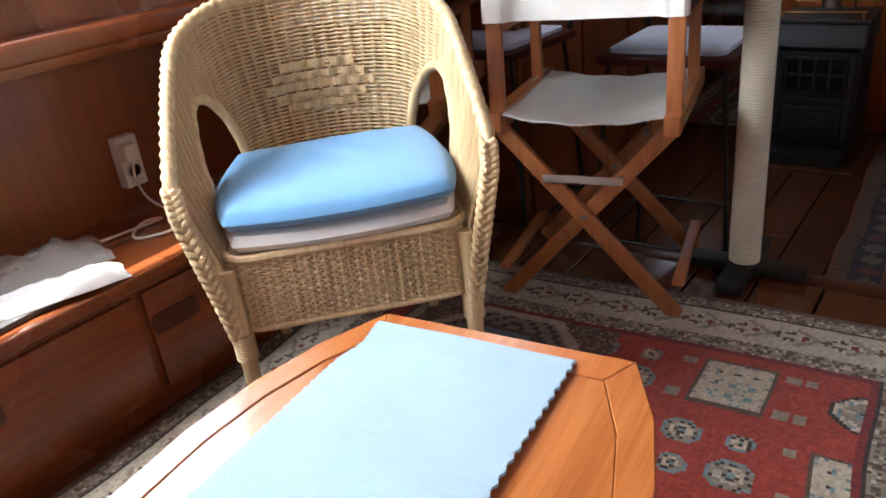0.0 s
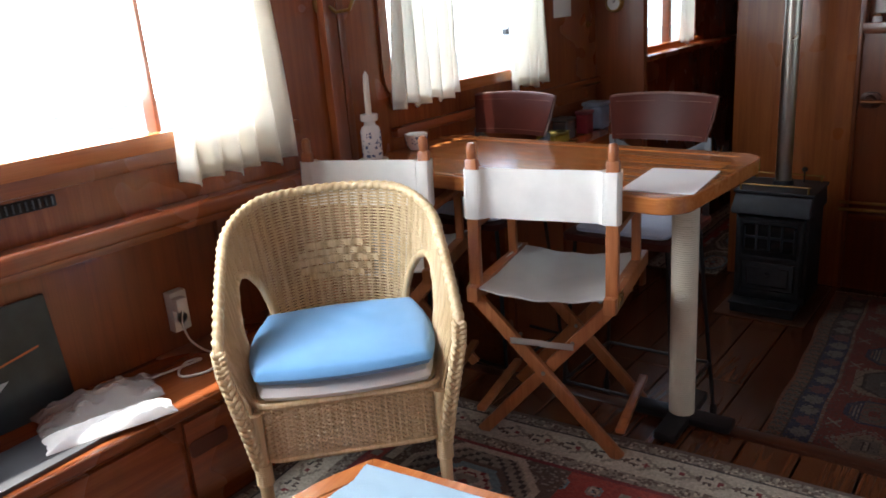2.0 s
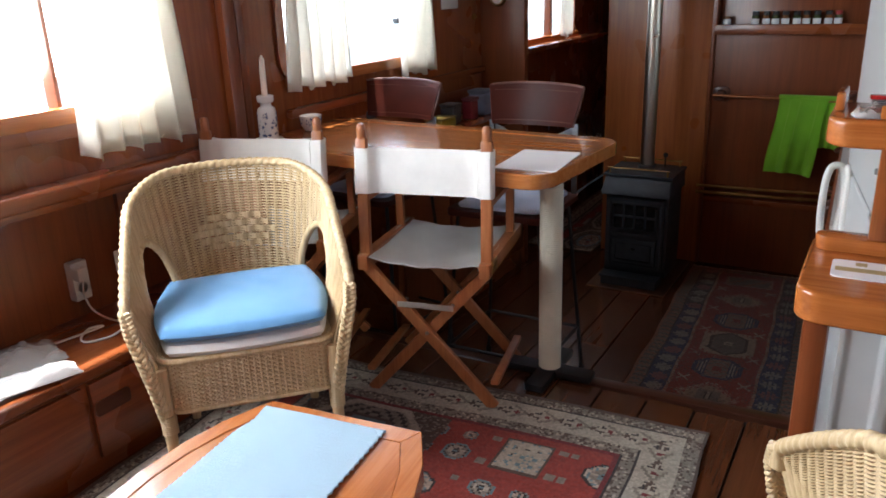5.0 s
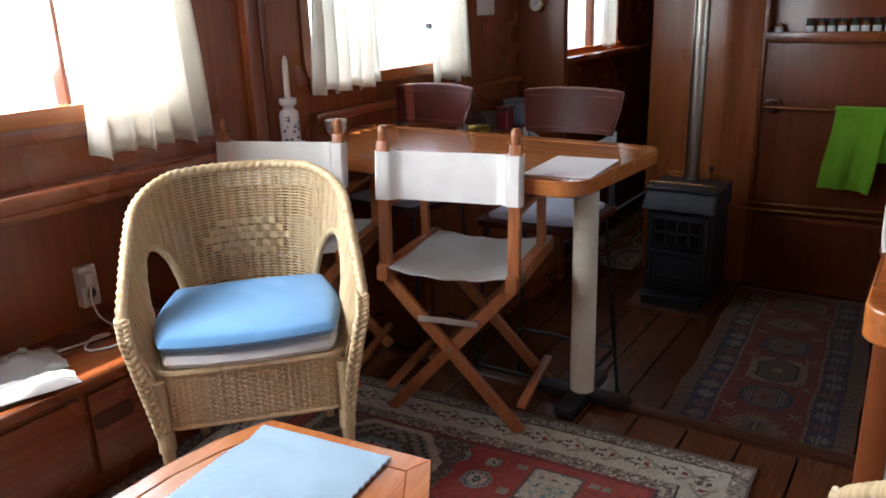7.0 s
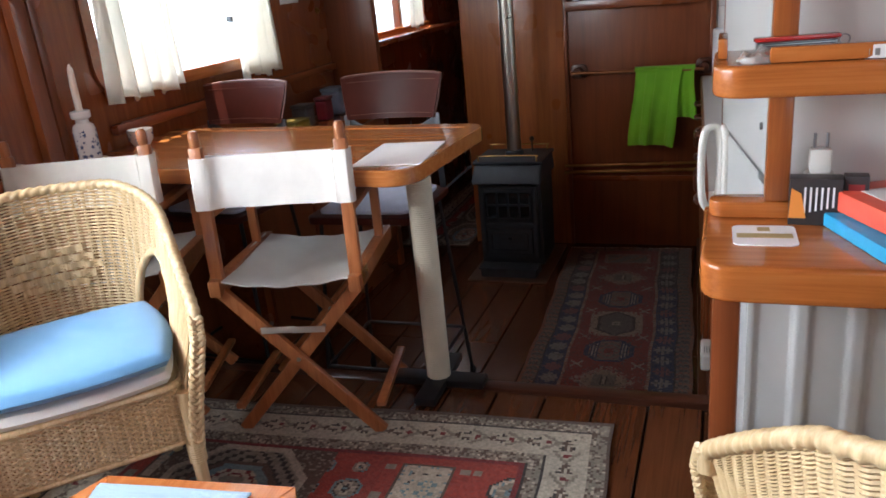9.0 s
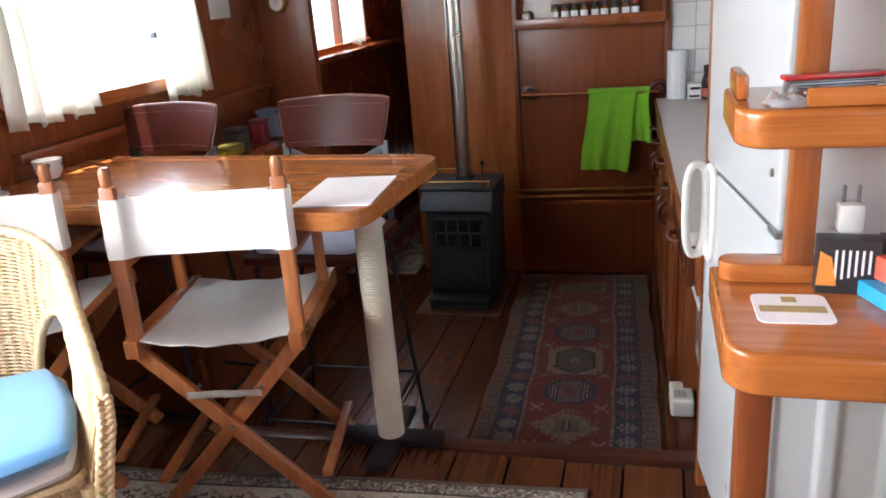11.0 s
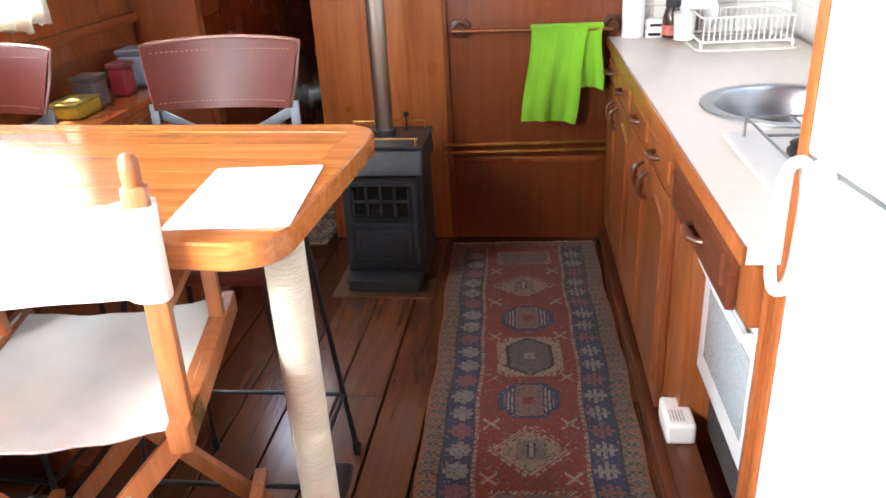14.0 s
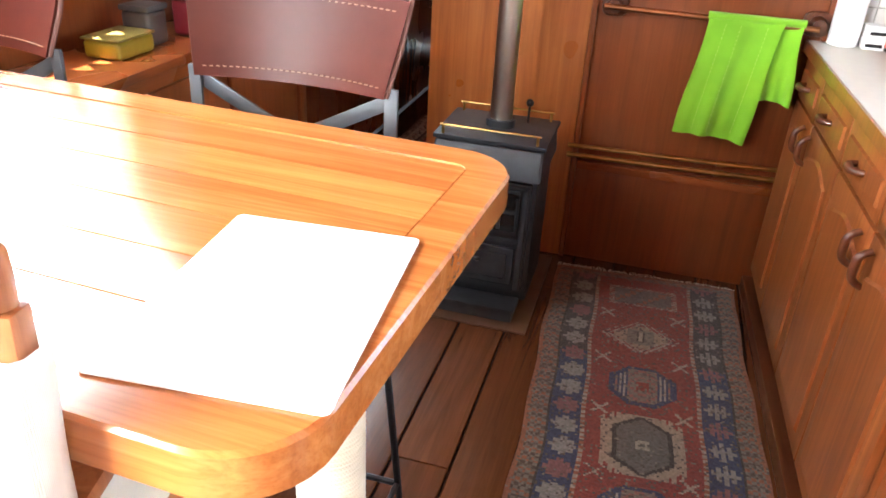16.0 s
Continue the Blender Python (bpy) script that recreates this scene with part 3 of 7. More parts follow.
# ---------------------------------------------------------------- folding director's chairs
def director_chair(m, label):
    t = thing("director_chair", m, label, "chair", "director's chairs at the dining table")
    W, D = 0.385, 0.37                       # between the posts, and depth towards the table (+y)
    SZ = 0.47
    for sx in (-1, 1):
        x = sx * W / 2
        bm = bmesh.new()
        beam(bm, (x, -0.01, SZ), (x, 0.014, 0.845), 0.034, 0.024, 0.005, (0, 1, 0))
        lathe(bm, [(0.013, 0.0), (0.014, 0.02), (0.0135, 0.036), (0.009, 0.044), (0.001, 0.046)], 14, (x, 0.015, 0.843))
        part("back_post", bm, CHAIR_WOOD, t)
        bm = bmesh.new()
        beam(bm, (x, -0.045, SZ), (x, D + 0.03, SZ - 0.005), 0.034, 0.046, 0.006)
        part("side_rail", bm, CHAIR_WOOD, t)
        bm = bmesh.new()
        box(bm, (x + sx * 0.018 - 0.002, -0.02, SZ - 0.012), (x + sx * 0.018 + 0.002, 0.04, SZ + 0.026), 0.001)
        for yy in (-0.008, 0.028):
            tube(bm, [(x + sx * 0.019, yy, SZ + 0.012), (x + sx * 0.023, yy, SZ + 0.012)], 0.004, 8)
        part("hinge", bm, BRASS, t, "small brass hinge plate")
        # arm rest
        bm = bmesh.new()
        beam(bm, (x, 0.30, SZ), (x, 0.30, 0.655), 0.026, 0.022, 0.004)
        beam(bm, (x, 0.012, 0.664), (x, D, 0.664), 0.034, 0.018, 0.006)
        part("arm_rest", bm, CHAIR_WOOD, t)
    for y in (0.0, D - 0.03):
        for sx in (-1, 1):
            bm = bmesh.new()
            dy = 0.012 * sx
            beam(bm, (sx * (W / 2 - 0.004), y + dy, SZ - 0.02), (-sx * (W / 2 + 0.018), y + dy, 0.008), 0.036, 0.02, 0.004, (0, 1, 0))
            part("cross_leg", bm, CHAIR_WOOD, t)
        for sx, zz in ((0, 0.245), (-0.42, 0.335), (0.42, 0.335)):
            bm = bmesh.new()
            tube(bm, [(sx * W / 2 * 0.98, y - 0.026, zz), (sx * W / 2 * 0.98, y + 0.026, zz)], 0.006, 10)
            part("bolt", bm, GREY_METAL, t)
    bm = bmesh.new()
    beam(bm, (-W * 0.235, -0.029, 0.338), (W * 0.02, -0.029, 0.340), 0.003, 0.018, 0.001, (0, 0, 1))
    beam(bm, (-W * 0.01, -0.033, 0.340), (W * 0.235, -0.029, 0.338), 0.003, 0.018, 0.001, (0, 0, 1))
    part("folding_strut", bm, LIGHT_STEEL, t, "grey steel folding strut")
    for sx in (-1, 1):
        bm = bmesh.new()
        beam(bm, (sx * (W / 2 + 0.016), 0.0, 0.085), (sx * (W / 2 + 0.016), D - 0.03, 0.085), 0.026, 0.016, 0.003)
        part("stretcher", bm, CHAIR_WOOD, t)
    # back rest: a sleeve of canvas round both posts
    bm = bmesh.new()
    us = [-1.0, -0.985, -0.955, -0.91, -0.86, -0.81, -0.76, -0.70] + [-0.6 + 0.12 * k for k in range(11)] + [0.70, 0.76, 0.81, 0.86, 0.91, 0.955, 0.985, 1.0]
    n, rows = len(us) - 1, 8
    for side in (-1, 1):
        grid = []
        for u in us:
            x = u * (W / 2 + 0.0235)
            edge = (abs(u) - 0.70) / 0.11
            off = 0.003 + 0.0185 * min(1.0, max(0.0, edge)) ** 2 * (3 - 2 * min(1.0, max(0.0, edge)))
            if abs(u) > 0.975:
                off *= 0.72
            if abs(u) > 0.995:
                off = 0.0
            col = []
            for j in range(rows + 1):
                v = j / rows
                z = 0.683 + 0.136 * v - 0.004 * (1 - u * u) * (1 if j == 0 else (1 if j == rows else 1))
                y = 0.003 + 0.011 * v + 0.014 * (1 - u * u) + side * off + 0.0016 * math.sin(u * 9 + v * 5)
                col.append(bm.verts.new((x, y, z)))
            grid.append(col)
        for i in range(n):
            for j in range(rows):
                f = (grid[i][j], grid[i + 1][j], grid[i + 1][j + 1], grid[i][j + 1])
                bm.faces.new(f if side < 0 else f[::-1])
    bmesh.ops.remove_doubles(bm, verts=bm.verts[:], dist=0.0006)
    part("back_canvas", bm, CANVAS, t, "off-white canvas back rest")
    for sx in (-1, 1):
        bm = bmesh.new()
        x = sx * (W / 2 - 0.022)
        tube(bm, [(x, -0.0155, 0.686), (x, -0.0045, 0.816)], 0.0011, 5)
        part("seam", bm, CANVAS, t)
    # sagging seat
    bm = bmesh.new()
    n = 18
    for lay, dz in ((0, 0.0), (1, -0.004)):
        g = [[bm.verts.new((-W / 2 + W * i / n, -0.03 + (D + 0.04) * j / 10,
                            SZ + 0.02 + dz - (0.022 + 0.025 * (j / 10) * (1 - j / 10) * 4) * (1 - (2 * i / n - 1) ** 2) + 0.002 * math.sin(i * 1.3 + j))) for j in range(11)] for i in range(n + 1)]
        for i in range(n):
            for j in range(10):
                f = (g[i][j], g[i + 1][j], g[i + 1][j + 1], g[i][j + 1])
                bm.faces.new(f if not lay else f[::-1])
        if not lay:
            top = g
        else:
            for i in range(n):
                bm.faces.new((top[i + 1][0], top[i][0], g[i][0], g[i + 1][0]))
                bm.faces.new((top[i][10], top[i + 1][10], g[i + 1][10], g[i][10]))
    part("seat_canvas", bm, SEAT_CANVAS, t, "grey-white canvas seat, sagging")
    return t


dc = director_chair(pose(-0.295, -2.395, 0, 0, 0, 12.5), "wooden folding director's chair with white canvas, pushed to the table")
copy_thing(dc, pose(-0.875, -2.444, 0, 0, 0, 19.0))["label"] = "wooden folding director's chair with white canvas beside the cabin side"


# ---------------------------------------------------------------- tall leather stools
def bar_stool(m):
    t = thing("leather_stool", m, "tall dark red leather stool on thin black legs at the table", "stool", "leather stools behind the table")
    W = 0.385                                # faces -y; origin on the floor
    bm = bmesh.new()
    n = 16
    for lay in (0, 1):
        g = []
        for i in range(n + 1):
            u = -1 + 2 * i / n
            row = []
            for j in range(7):
                v = j / 6
                z = 1.042 + 0.143 * v + 0.012 * (1 - u * u) * (v - 0.3)
                half = W / 2 * (0.86 + 0.14 * v)
                y = 0.17 + 0.04 * v + 0.035 * (1 - u * u) + (0.009 if lay else -0.009)
                row.append(bm.verts.new((u * half, y, z)))
            g.append(row)
        for i in range(n):
            for j in range(6):
                f = (g[i][j], g[i + 1][j], g[i + 1][j + 1], g[i][j + 1])
                bm.faces.new(f if not lay else f[::-1])
        if not lay:
            a = g
    ring = [a[i][0] for i in range(n + 1)] + [a[n][j] for j in range(1, 7)] + [a[i][6] for i in range(n - 1, -1, -1)] + [a[0][j] for j in range(5, 0, -1)]
    ring2 = [g[i][0] for i in range(n + 1)] + [g[n][j] for j in range(1, 7)] + [g[i][6] for i in range(n - 1, -1, -1)] + [g[0][j] for j in range(5, 0, -1)]
    for k in range(len(ring)):
        bm.faces.new((ring[k], ring2[k], ring2[(k + 1) % len(ring)], ring[(k + 1) % len(ring)]))
    bmesh.ops.recalc_face_normals(bm, faces=bm.faces[:])
    part("backrest", bm, LEATHER, t, "stitched dark red leather back")
    # the leather's edge highlight is put into a paler piping colour
    bm = bmesh.new()
    rim = [(u * W / 2, 0.21 + 0.035 * (1 - u * u), 1.188 + 0.008 * (1 - u * u)) for u in [-1 + k / 10 for k in range(21)]]
    tube(bm, [(-W / 2 * 0.86, 0.17, 1.042), (-W / 2 * 0.94, 0.192, 1.11)] + rim + [(W / 2 * 0.94, 0.192, 1.11), (W / 2 * 0.86, 0.17, 1.042)], 0.005, 8)
    part("piping", bm, plain("leather_edge_highlight", (0.16, 0.07, 0.05), 0.4), t, "leather edge with its highlight put into a paler colour")
    # stitches along the top and bottom of the back
    thread = plain("pale_thread", (0.25, 0.14, 0.09), 0.8)
    for z, k0 in ((1.170, 0.96), (1.057, 0.87)):
        bm = bmesh.new()
        for i in range(30):
            u = -0.9 + 1.8 * i / 29
            y = 0.17 + 0.04 * (z - 1.042) / 0.143 + 0.035 * (1 - u * u) - 0.0098
            beam(bm, (u * W / 2 * k0 - 0.003, y, z), (u * W / 2 * k0 + 0.003, y, z), 0.0018, 0.0018, 0)
        part("stitching", bm, thread, t, "pale stitching")
    bm = bmesh.new()
    slab(bm, rounded(W, 0.40, 0.03), 0.76, 0.785, 0.006)
    part("seat", bm, LEATHER, t)
    bm = bmesh.new()
    slab(bm, rounded(W * 0.84, 0.33, 0.03), 0.786, 0.80, 0.005)
    part("seat_pad", bm, cloth("pale_seat_pad", (0.55, 0.60, 0.74), 1200), t, "thin pale blue seat pad")
    for sx in (-1, 1):
        bm = bmesh.new()
        beam(bm, (sx * W / 2 * 0.9, 0.175, 0.77), (sx * W / 2 * 0.9, 0.178, 1.055), 0.022, 0.008, 0.002, (0, 1, 0))
        part("back_upright", bm, DARK_STEEL, t)
        bm = bmesh.new()
        beam(bm, (sx * W / 2 * 0.9, 0.185, 1.035), (0, 0.19, 0.945), 0.024, 0.005, 0.001, (0, 1, 0))
        part("back_brace", bm, DARK_STEEL, t, "flat grey metal brace")
        for sy in (-1, 1):
            bm = bmesh.new()
            tube(bm, [(sx * 0.16, sy * 0.15, 0.77), (sx * 0.215, sy * 0.2, 0.03)], 0.0075, 8)
            part("leg", bm, BLACK, t)
            bm = bmesh.new()
            lathe(bm, [(0.011, 0.0), (0.013, 0.01), (0.013, 0.035), (0.008, 0.045)], 10, (sx * 0.216, sy * 0.201, 0.0))
            part("rubber_foot", bm, BLACK, t)
    bm = bmesh.new()
    c = [(sx * 0.2, sy * 0.186, 0.22) for sx, sy in ((-1, -1), (1, -1), (1, 1), (-1, 1))]
    for a, b in zip(c, c[1:] + c[:1]):
        tube(bm, [a, b], 0.0065, 8)
    part("foot_rail", bm, BLACK, t)
    return t


st = bar_stool(pose(-0.325, -1.70, LOW, 0, 0, 1.0))
copy_thing(st, pose(-0.945, -1.71, LOW, 0, 0, -4.0))


# ---------------------------------------------------------------- wicker armchair
def wicker_armchair(m, label, cushions=True):
    t = thing("wicker_armchair", m, label, "armchair", "wicker armchairs")
    # local: faces -y, back at +y
    SEAT, RX, RY = 0.43, 0.218, 0.225

    def plan(s, v):
        """Point of the shell: s from -1 (left arm front) round the back to 1, v from the seat (0) to the rolled edge (1)."""
        a = abs(s)
        top = 0.79 - 0.225 * max(0.0, (a - 0.25) / 0.75) ** 1.45
        z = SEAT - 0.02 + (top - SEAT + 0.02) * v
        lean = (z - SEAT) / 0.35
        k = 1.0 + 0.25 * lean
        arc = 0.60
        if a <= arc:
            th = a / arc * math.pi / 2
            x, y = math.sin(th) * RX * k, math.cos(th) * RY * (1.0 + 0.22 * lean) - 0.02 + 0.02 * lean * math.cos(th)
        else:
            f = (a - arc) / (1 - arc)
            x = RX * k + 0.030 * f * min(1.0, max(0.0, lean * 2.8))
            y = -0.02 - (0.245 - 0.035 * min(1.0, max(0.0, lean * 2.8))) * f
        return Vector((math.copysign(x, s), y, z))

    def normal(s, v):
        d = plan(min(1, s + 0.01), v) - plan(max(-1, s - 0.01), v)
        e = plan(s, min(1, v + 0.02)) - plan(s, max(0, v - 0.02))
        return d.cross(e).normalized() * -1

    def hole(s, v):
        """Inside the arm opening: below 1."""
        a = abs(s)
        return ((a - 0.53) / 0.19) ** 2 + ((v - 0.18) / 0.50) ** 2

    STAKES = 50

    def strand(bm, v, phase, s0, s1, w=0.0033, amp=0.005):
        n = max(2, int((s1 - s0) / 2 * STAKES * 4))
        prev = None
        for i in range(n + 1):
            s = s0 + (s1 - s0) * i / n
            p, nn = plan(s, v), normal(s, v)
            p = p + nn * (amp * math.cos(math.pi * (s + 1) / 2 * STAKES + phase))
            up = Vector((0, 0, w * 0.82 * (plan(s, 1).z - plan(s, 0).z) / 0.345))
            q = [bm.verts.new(p + up), bm.verts.new(p + nn * w * 0.8), bm.verts.new(p - up), bm.verts.new(p - nn * w * 0.8)]
            if prev:
                for k in range(4):
                    bm.faces.new((prev[k], prev[(k + 1) % 4], q[(k + 1) % 4], q[k]))
            prev = q

    bm = bmesh.new()
    rows = 46
    for r in range(rows):
        v = 0.02 + 0.96 * r / (rows - 1)
        seg, cur = [], None
        for i in range(241):
            s = -1 + 2 * i / 240
            ok = hole(s, v) > 1.0
            if ok and cur is None:
                cur = s
            if (not ok or i == 240) and cur is not None:
                if s - cur > 0.02:
                    seg.append((cur, s))
                cur = None
        for a, b in seg:
            for ph in (0.0, math.pi):
                strand(bm, v, ph, a, b)
    part("back_weave", bm, CANE, t, "woven pale cane back and arms")
    # upright stakes
    bm = bmesh.new()
    for k in range(STAKES + 1):
        s = -1 + 2 * k / STAKES
        run = []
        for j in range(17):
            v = j / 16
            if hole(s, v) > 1.03:
                run.append(plan(s, v))
            else:
                if len(run) > 1:
                    tube(bm, run, 0.0036, 6)
                run = []
        if len(run) > 1:
            tube(bm, run, 0.0036, 6)
    tagged(part("stake_work", bm, CANE, t), kind="stuff")
    # broad chequered band in the middle of the back
    bm = bmesh.new()
    for r in range(5):
        v = 0.38 + 0.055 * r
        wid = 0.20 - 0.035 * abs(r - 2)
        n = 48
        prev = None
        for i in range(n + 1):
            s = -wid + 2 * wid * i / n
            p, nn = plan(s, v), normal(s, v)
            inw = Vector((-p.x, -p.y - 0.02, 0)).normalized()
            p = p + inw * (0.0075 + 0.0045 * math.cos(math.pi * s / 0.034 + math.pi * r))
            q = [bm.verts.new(p + Vector((0, 0, 0.0085))), bm.verts.new(p - nn * 0.0015), bm.verts.new(p - Vector((0, 0, 0.0085))), bm.verts.new(p + nn * 0.0015)]
            if prev:
                for k in range(4):
                    bm.faces.new((prev[k], prev[(k + 1) % 4], q[(k + 1) % 4], q[k]))
            prev = q
    bmesh.ops.recalc_face_normals(bm, faces=bm.faces[:])
    part("chequer_band", bm, CANE, t, "broad flat-woven band")

    # rolled edge from the seat front over the arms and the back
    def roll(s, a):
        return 0.0125 + 0.0017 * math.cos(2 * a + s * 2 * math.pi * 60)

    bm = bmesh.new()
    edge = [plan(-1 + 2 * i / 400, 1.0) for i in range(401)]
    tip = edge[-1]
    down = [Vector((tip.x - 0.001, tip.y - 0.006, tip.z - 0.006)), Vector((tip.x - 0.002, tip.y - 0.008, tip.z - 0.02)), Vector((tip.x - 0.003, tip.y - 0.008, tip.z - 0.04))]
    edge = [Vector((-p.x, p.y, p.z)) for p in down[::-1]] + edge + down
    tube(bm, edge, roll, 14)
    part("rolled_edge", bm, CANE, t, "thick twisted rim")
    # plaits down the arm fronts and legs
    for sx in (-1, 1):
        path = [Vector((sx * 0.267, -0.238, 0.562)), Vector((sx * 0.260, -0.262, 0.515)), Vector((sx * 0.240, -0.282, 0.445)), Vector((sx * 0.224, -0.284, 0.37)), Vector((sx * 0.211, -0.270, 0.275))]
        fine = []
        for i in range(len(path) - 1):
            for k in range(24):
                fine.append(path[i].lerp(path[i + 1], k / 24))
        fine.append(path[-1])
        for ph in range(3):
            bm = bmesh.new()
            pts = []
            for i, p in enumerate(fine):
                w = i / len(fine) * 2 * math.pi * 6.5 + ph * 2 * math.pi / 3
                pts.append(p + Vector((0.0115 * math.sin(w), 0.006 * math.sin(2 * w) - 0.004, 0)))
            tube(bm, pts, 0.0062, 8)
            part("plait", bm, CANE, t)
        # panel between arm front and arm opening
        bm = bmesh.new()
        tube(bm, [plan(sx * (0.53 + 0.19 * math.cos(2 * math.pi * k / 48 - 1.5708)), 0.18 + 0.50 * math.sin(2 * math.pi * k / 48 - 1.5708)) for k in range(48) if 0.18 + 0.50 * math.sin(2 * math.pi * k / 48 - 1.5708) > -0.03], lambda s, a: 0.0105 + 0.0008 * math.cos(s * 2 * math.pi * 70), 10)
        part("arm_opening_rim", bm, CANE, t)
        for yy, x in ((-0.268, 0.208), (0.20, 0.185)):
            bm = bmesh.new()
            tube(bm, [(sx * x, yy, 0.415), (sx * x, yy, 0.0)], lambda s, a: 0.0165 - 0.003 * s, 14)
            part("leg", bm, CANE, t, "straight cane leg")
            bm = bmesh.new()
            tube(bm, [(sx * x, yy, 0.29 - 0.05 * k / 40) for k in range(41)], lambda s, a: 0.0195 + 0.001 * math.cos(s * 2 * math.pi * 9), 12)
            part("leg_binding", bm, CANE, t)
    # apron weave
    bm = bmesh.new()
    outl = [(x, y - 0.03) for x, y in rounded(0.425, 0.49, 0.05, 8)]
    # even steps round the outline
    acc = [0.0]
    for a, b in zip(outl, outl[1:] + outl[:1]):
        acc.append(acc[-1] + math.dist(a, b))
    per = acc[-1]

    def around(d):
        d %= per
        for i in range(len(outl)):
            if acc[i + 1] >= d:
                f = (d - acc[i]) / max(1e-9, acc[i + 1] - acc[i])
                a, b = outl[i], outl[(i + 1) % len(outl)]
                return a[0] + (b[0] - a[0]) * f, a[1] + (b[1] - a[1]) * f
        return outl[0]

    NS = 124
    for r in range(22):
        z = 0.30 + 0.0059 * r
        pts = []
        for i in range(NS * 2):
            x, y = around(per * i / (NS * 2))
            o = 0.0042 * math.cos(math.pi * i / 2 * 2 / 2 + math.pi * (r % 2))
            d = math.hypot(x, y + 0.03) or 1
            pts.append((x + x / d * o, y + (y + 0.03) / d * o, z))
        tube(bm, pts, 0.0029, 4, False, True)
    part("apron_weave", bm, CANE, t, "woven cane apron")
    bm = bmesh.new()
    for k in range(NS):
        x, y = around(per * k / NS)
        tube(bm, [(x, y, 0.295), (x, y, 0.43)], 0.0034, 6)
    tagged(part("apron_stake_work", bm, CANE, t), kind="stuff")
    bm = bmesh.new()
    for z, r in ((0.296, 0.007), (0.431, 0.008)):
        tube(bm, [(*around(per * k / 120), z) for k in range(120)], r, 8, False, True)
    part("apron_rim", bm, CANE, t)
    bm = bmesh.new()
    slab(bm, [(x, y - 0.03) for x, y in rounded(0.41, 0.47, 0.05)], 0.415, 0.433)
    part("seat_base", bm, CANE, t)
    return t


def pillow(name, m, w, d, h, material, label, puff=0.45, dent=0.0, seed=0):
    """A stuffed seat cushion with soft edges and slight creases."""
    bm = bmesh.new()
    n = 36
    rnd = random.Random(seed)
    ph = [rnd.uniform(0, 6.28) for _ in range(6)]
    grids = []
    for lay in (1, -1):
        g = []
        for i in range(n + 1):
            row = []
            for j in range(n + 1):
                u, v = -1 + 2 * i / n, -1 + 2 * j / n
                # square mapped towards a rounded square
                x = u * math.sqrt(1 - 0.22 * v * v) * w / 2
                y = v * math.sqrt(1 - 0.22 * u * u) * d / 2
                e = max(abs(u), abs(v))
                prof = (1 - e ** 6) ** puff
                z = lay * h / 2 * prof
                if lay > 0:
                    z += h * 0.10 * prof * (math.sin(2.1 * u + ph[0]) * math.cos(1.7 * v + ph[1]) - dent * (1 - u * u) * (1 - v * v))
                    z += 0.0022 * prof * math.sin(14 * (u + 0.6 * v) + ph[2]) * math.exp(-((u - 0.1) ** 2 + (v - 0.35) ** 2) / 0.1)
                row.append(bm.verts.new((x, y, z + h / 2)))
            g.append(row)
        grids.append(g)
        for i in range(n):
            for j in range(n):
                f = (g[i][j], g[i + 1][j], g[i + 1][j + 1], g[i][j + 1])
                bm.faces.new(f if lay > 0 else f[::-1])
    bmesh.ops.remove_doubles(bm, verts=bm.verts[:], dist=0.0008)
    ob = mesh_object(name, bm, material, True)
    ob.matrix_world = m
    return tagged(ob, label, "cushion")


WCH = pose(-0.622, -2.842, 0, 0, 0, 46.0)
wicker = wicker_armchair(WCH, "pale woven cane armchair with rounded back, standing on the rug")
pillow("seat_cushion", WCH @ pose(0, -0.083, 0.4335), 0.43, 0.41, 0.036, WHITE_CLOTH, "flat white seat cushion in the wicker armchair", 0.22, 0, 1)
pillow("blue_cushion", WCH @ pose(0, -0.083, 0.466), 0.445, 0.41, 0.052, BLUE, "plump sky-blue cotton cushion on a white one", 0.5, 0.1, 2)
w2 = copy_thing(wicker, pose(1.135, -3.168, 0, 0, 0, -150.0))
w2["label"] = "second pale cane armchair standing empty near the shelves"


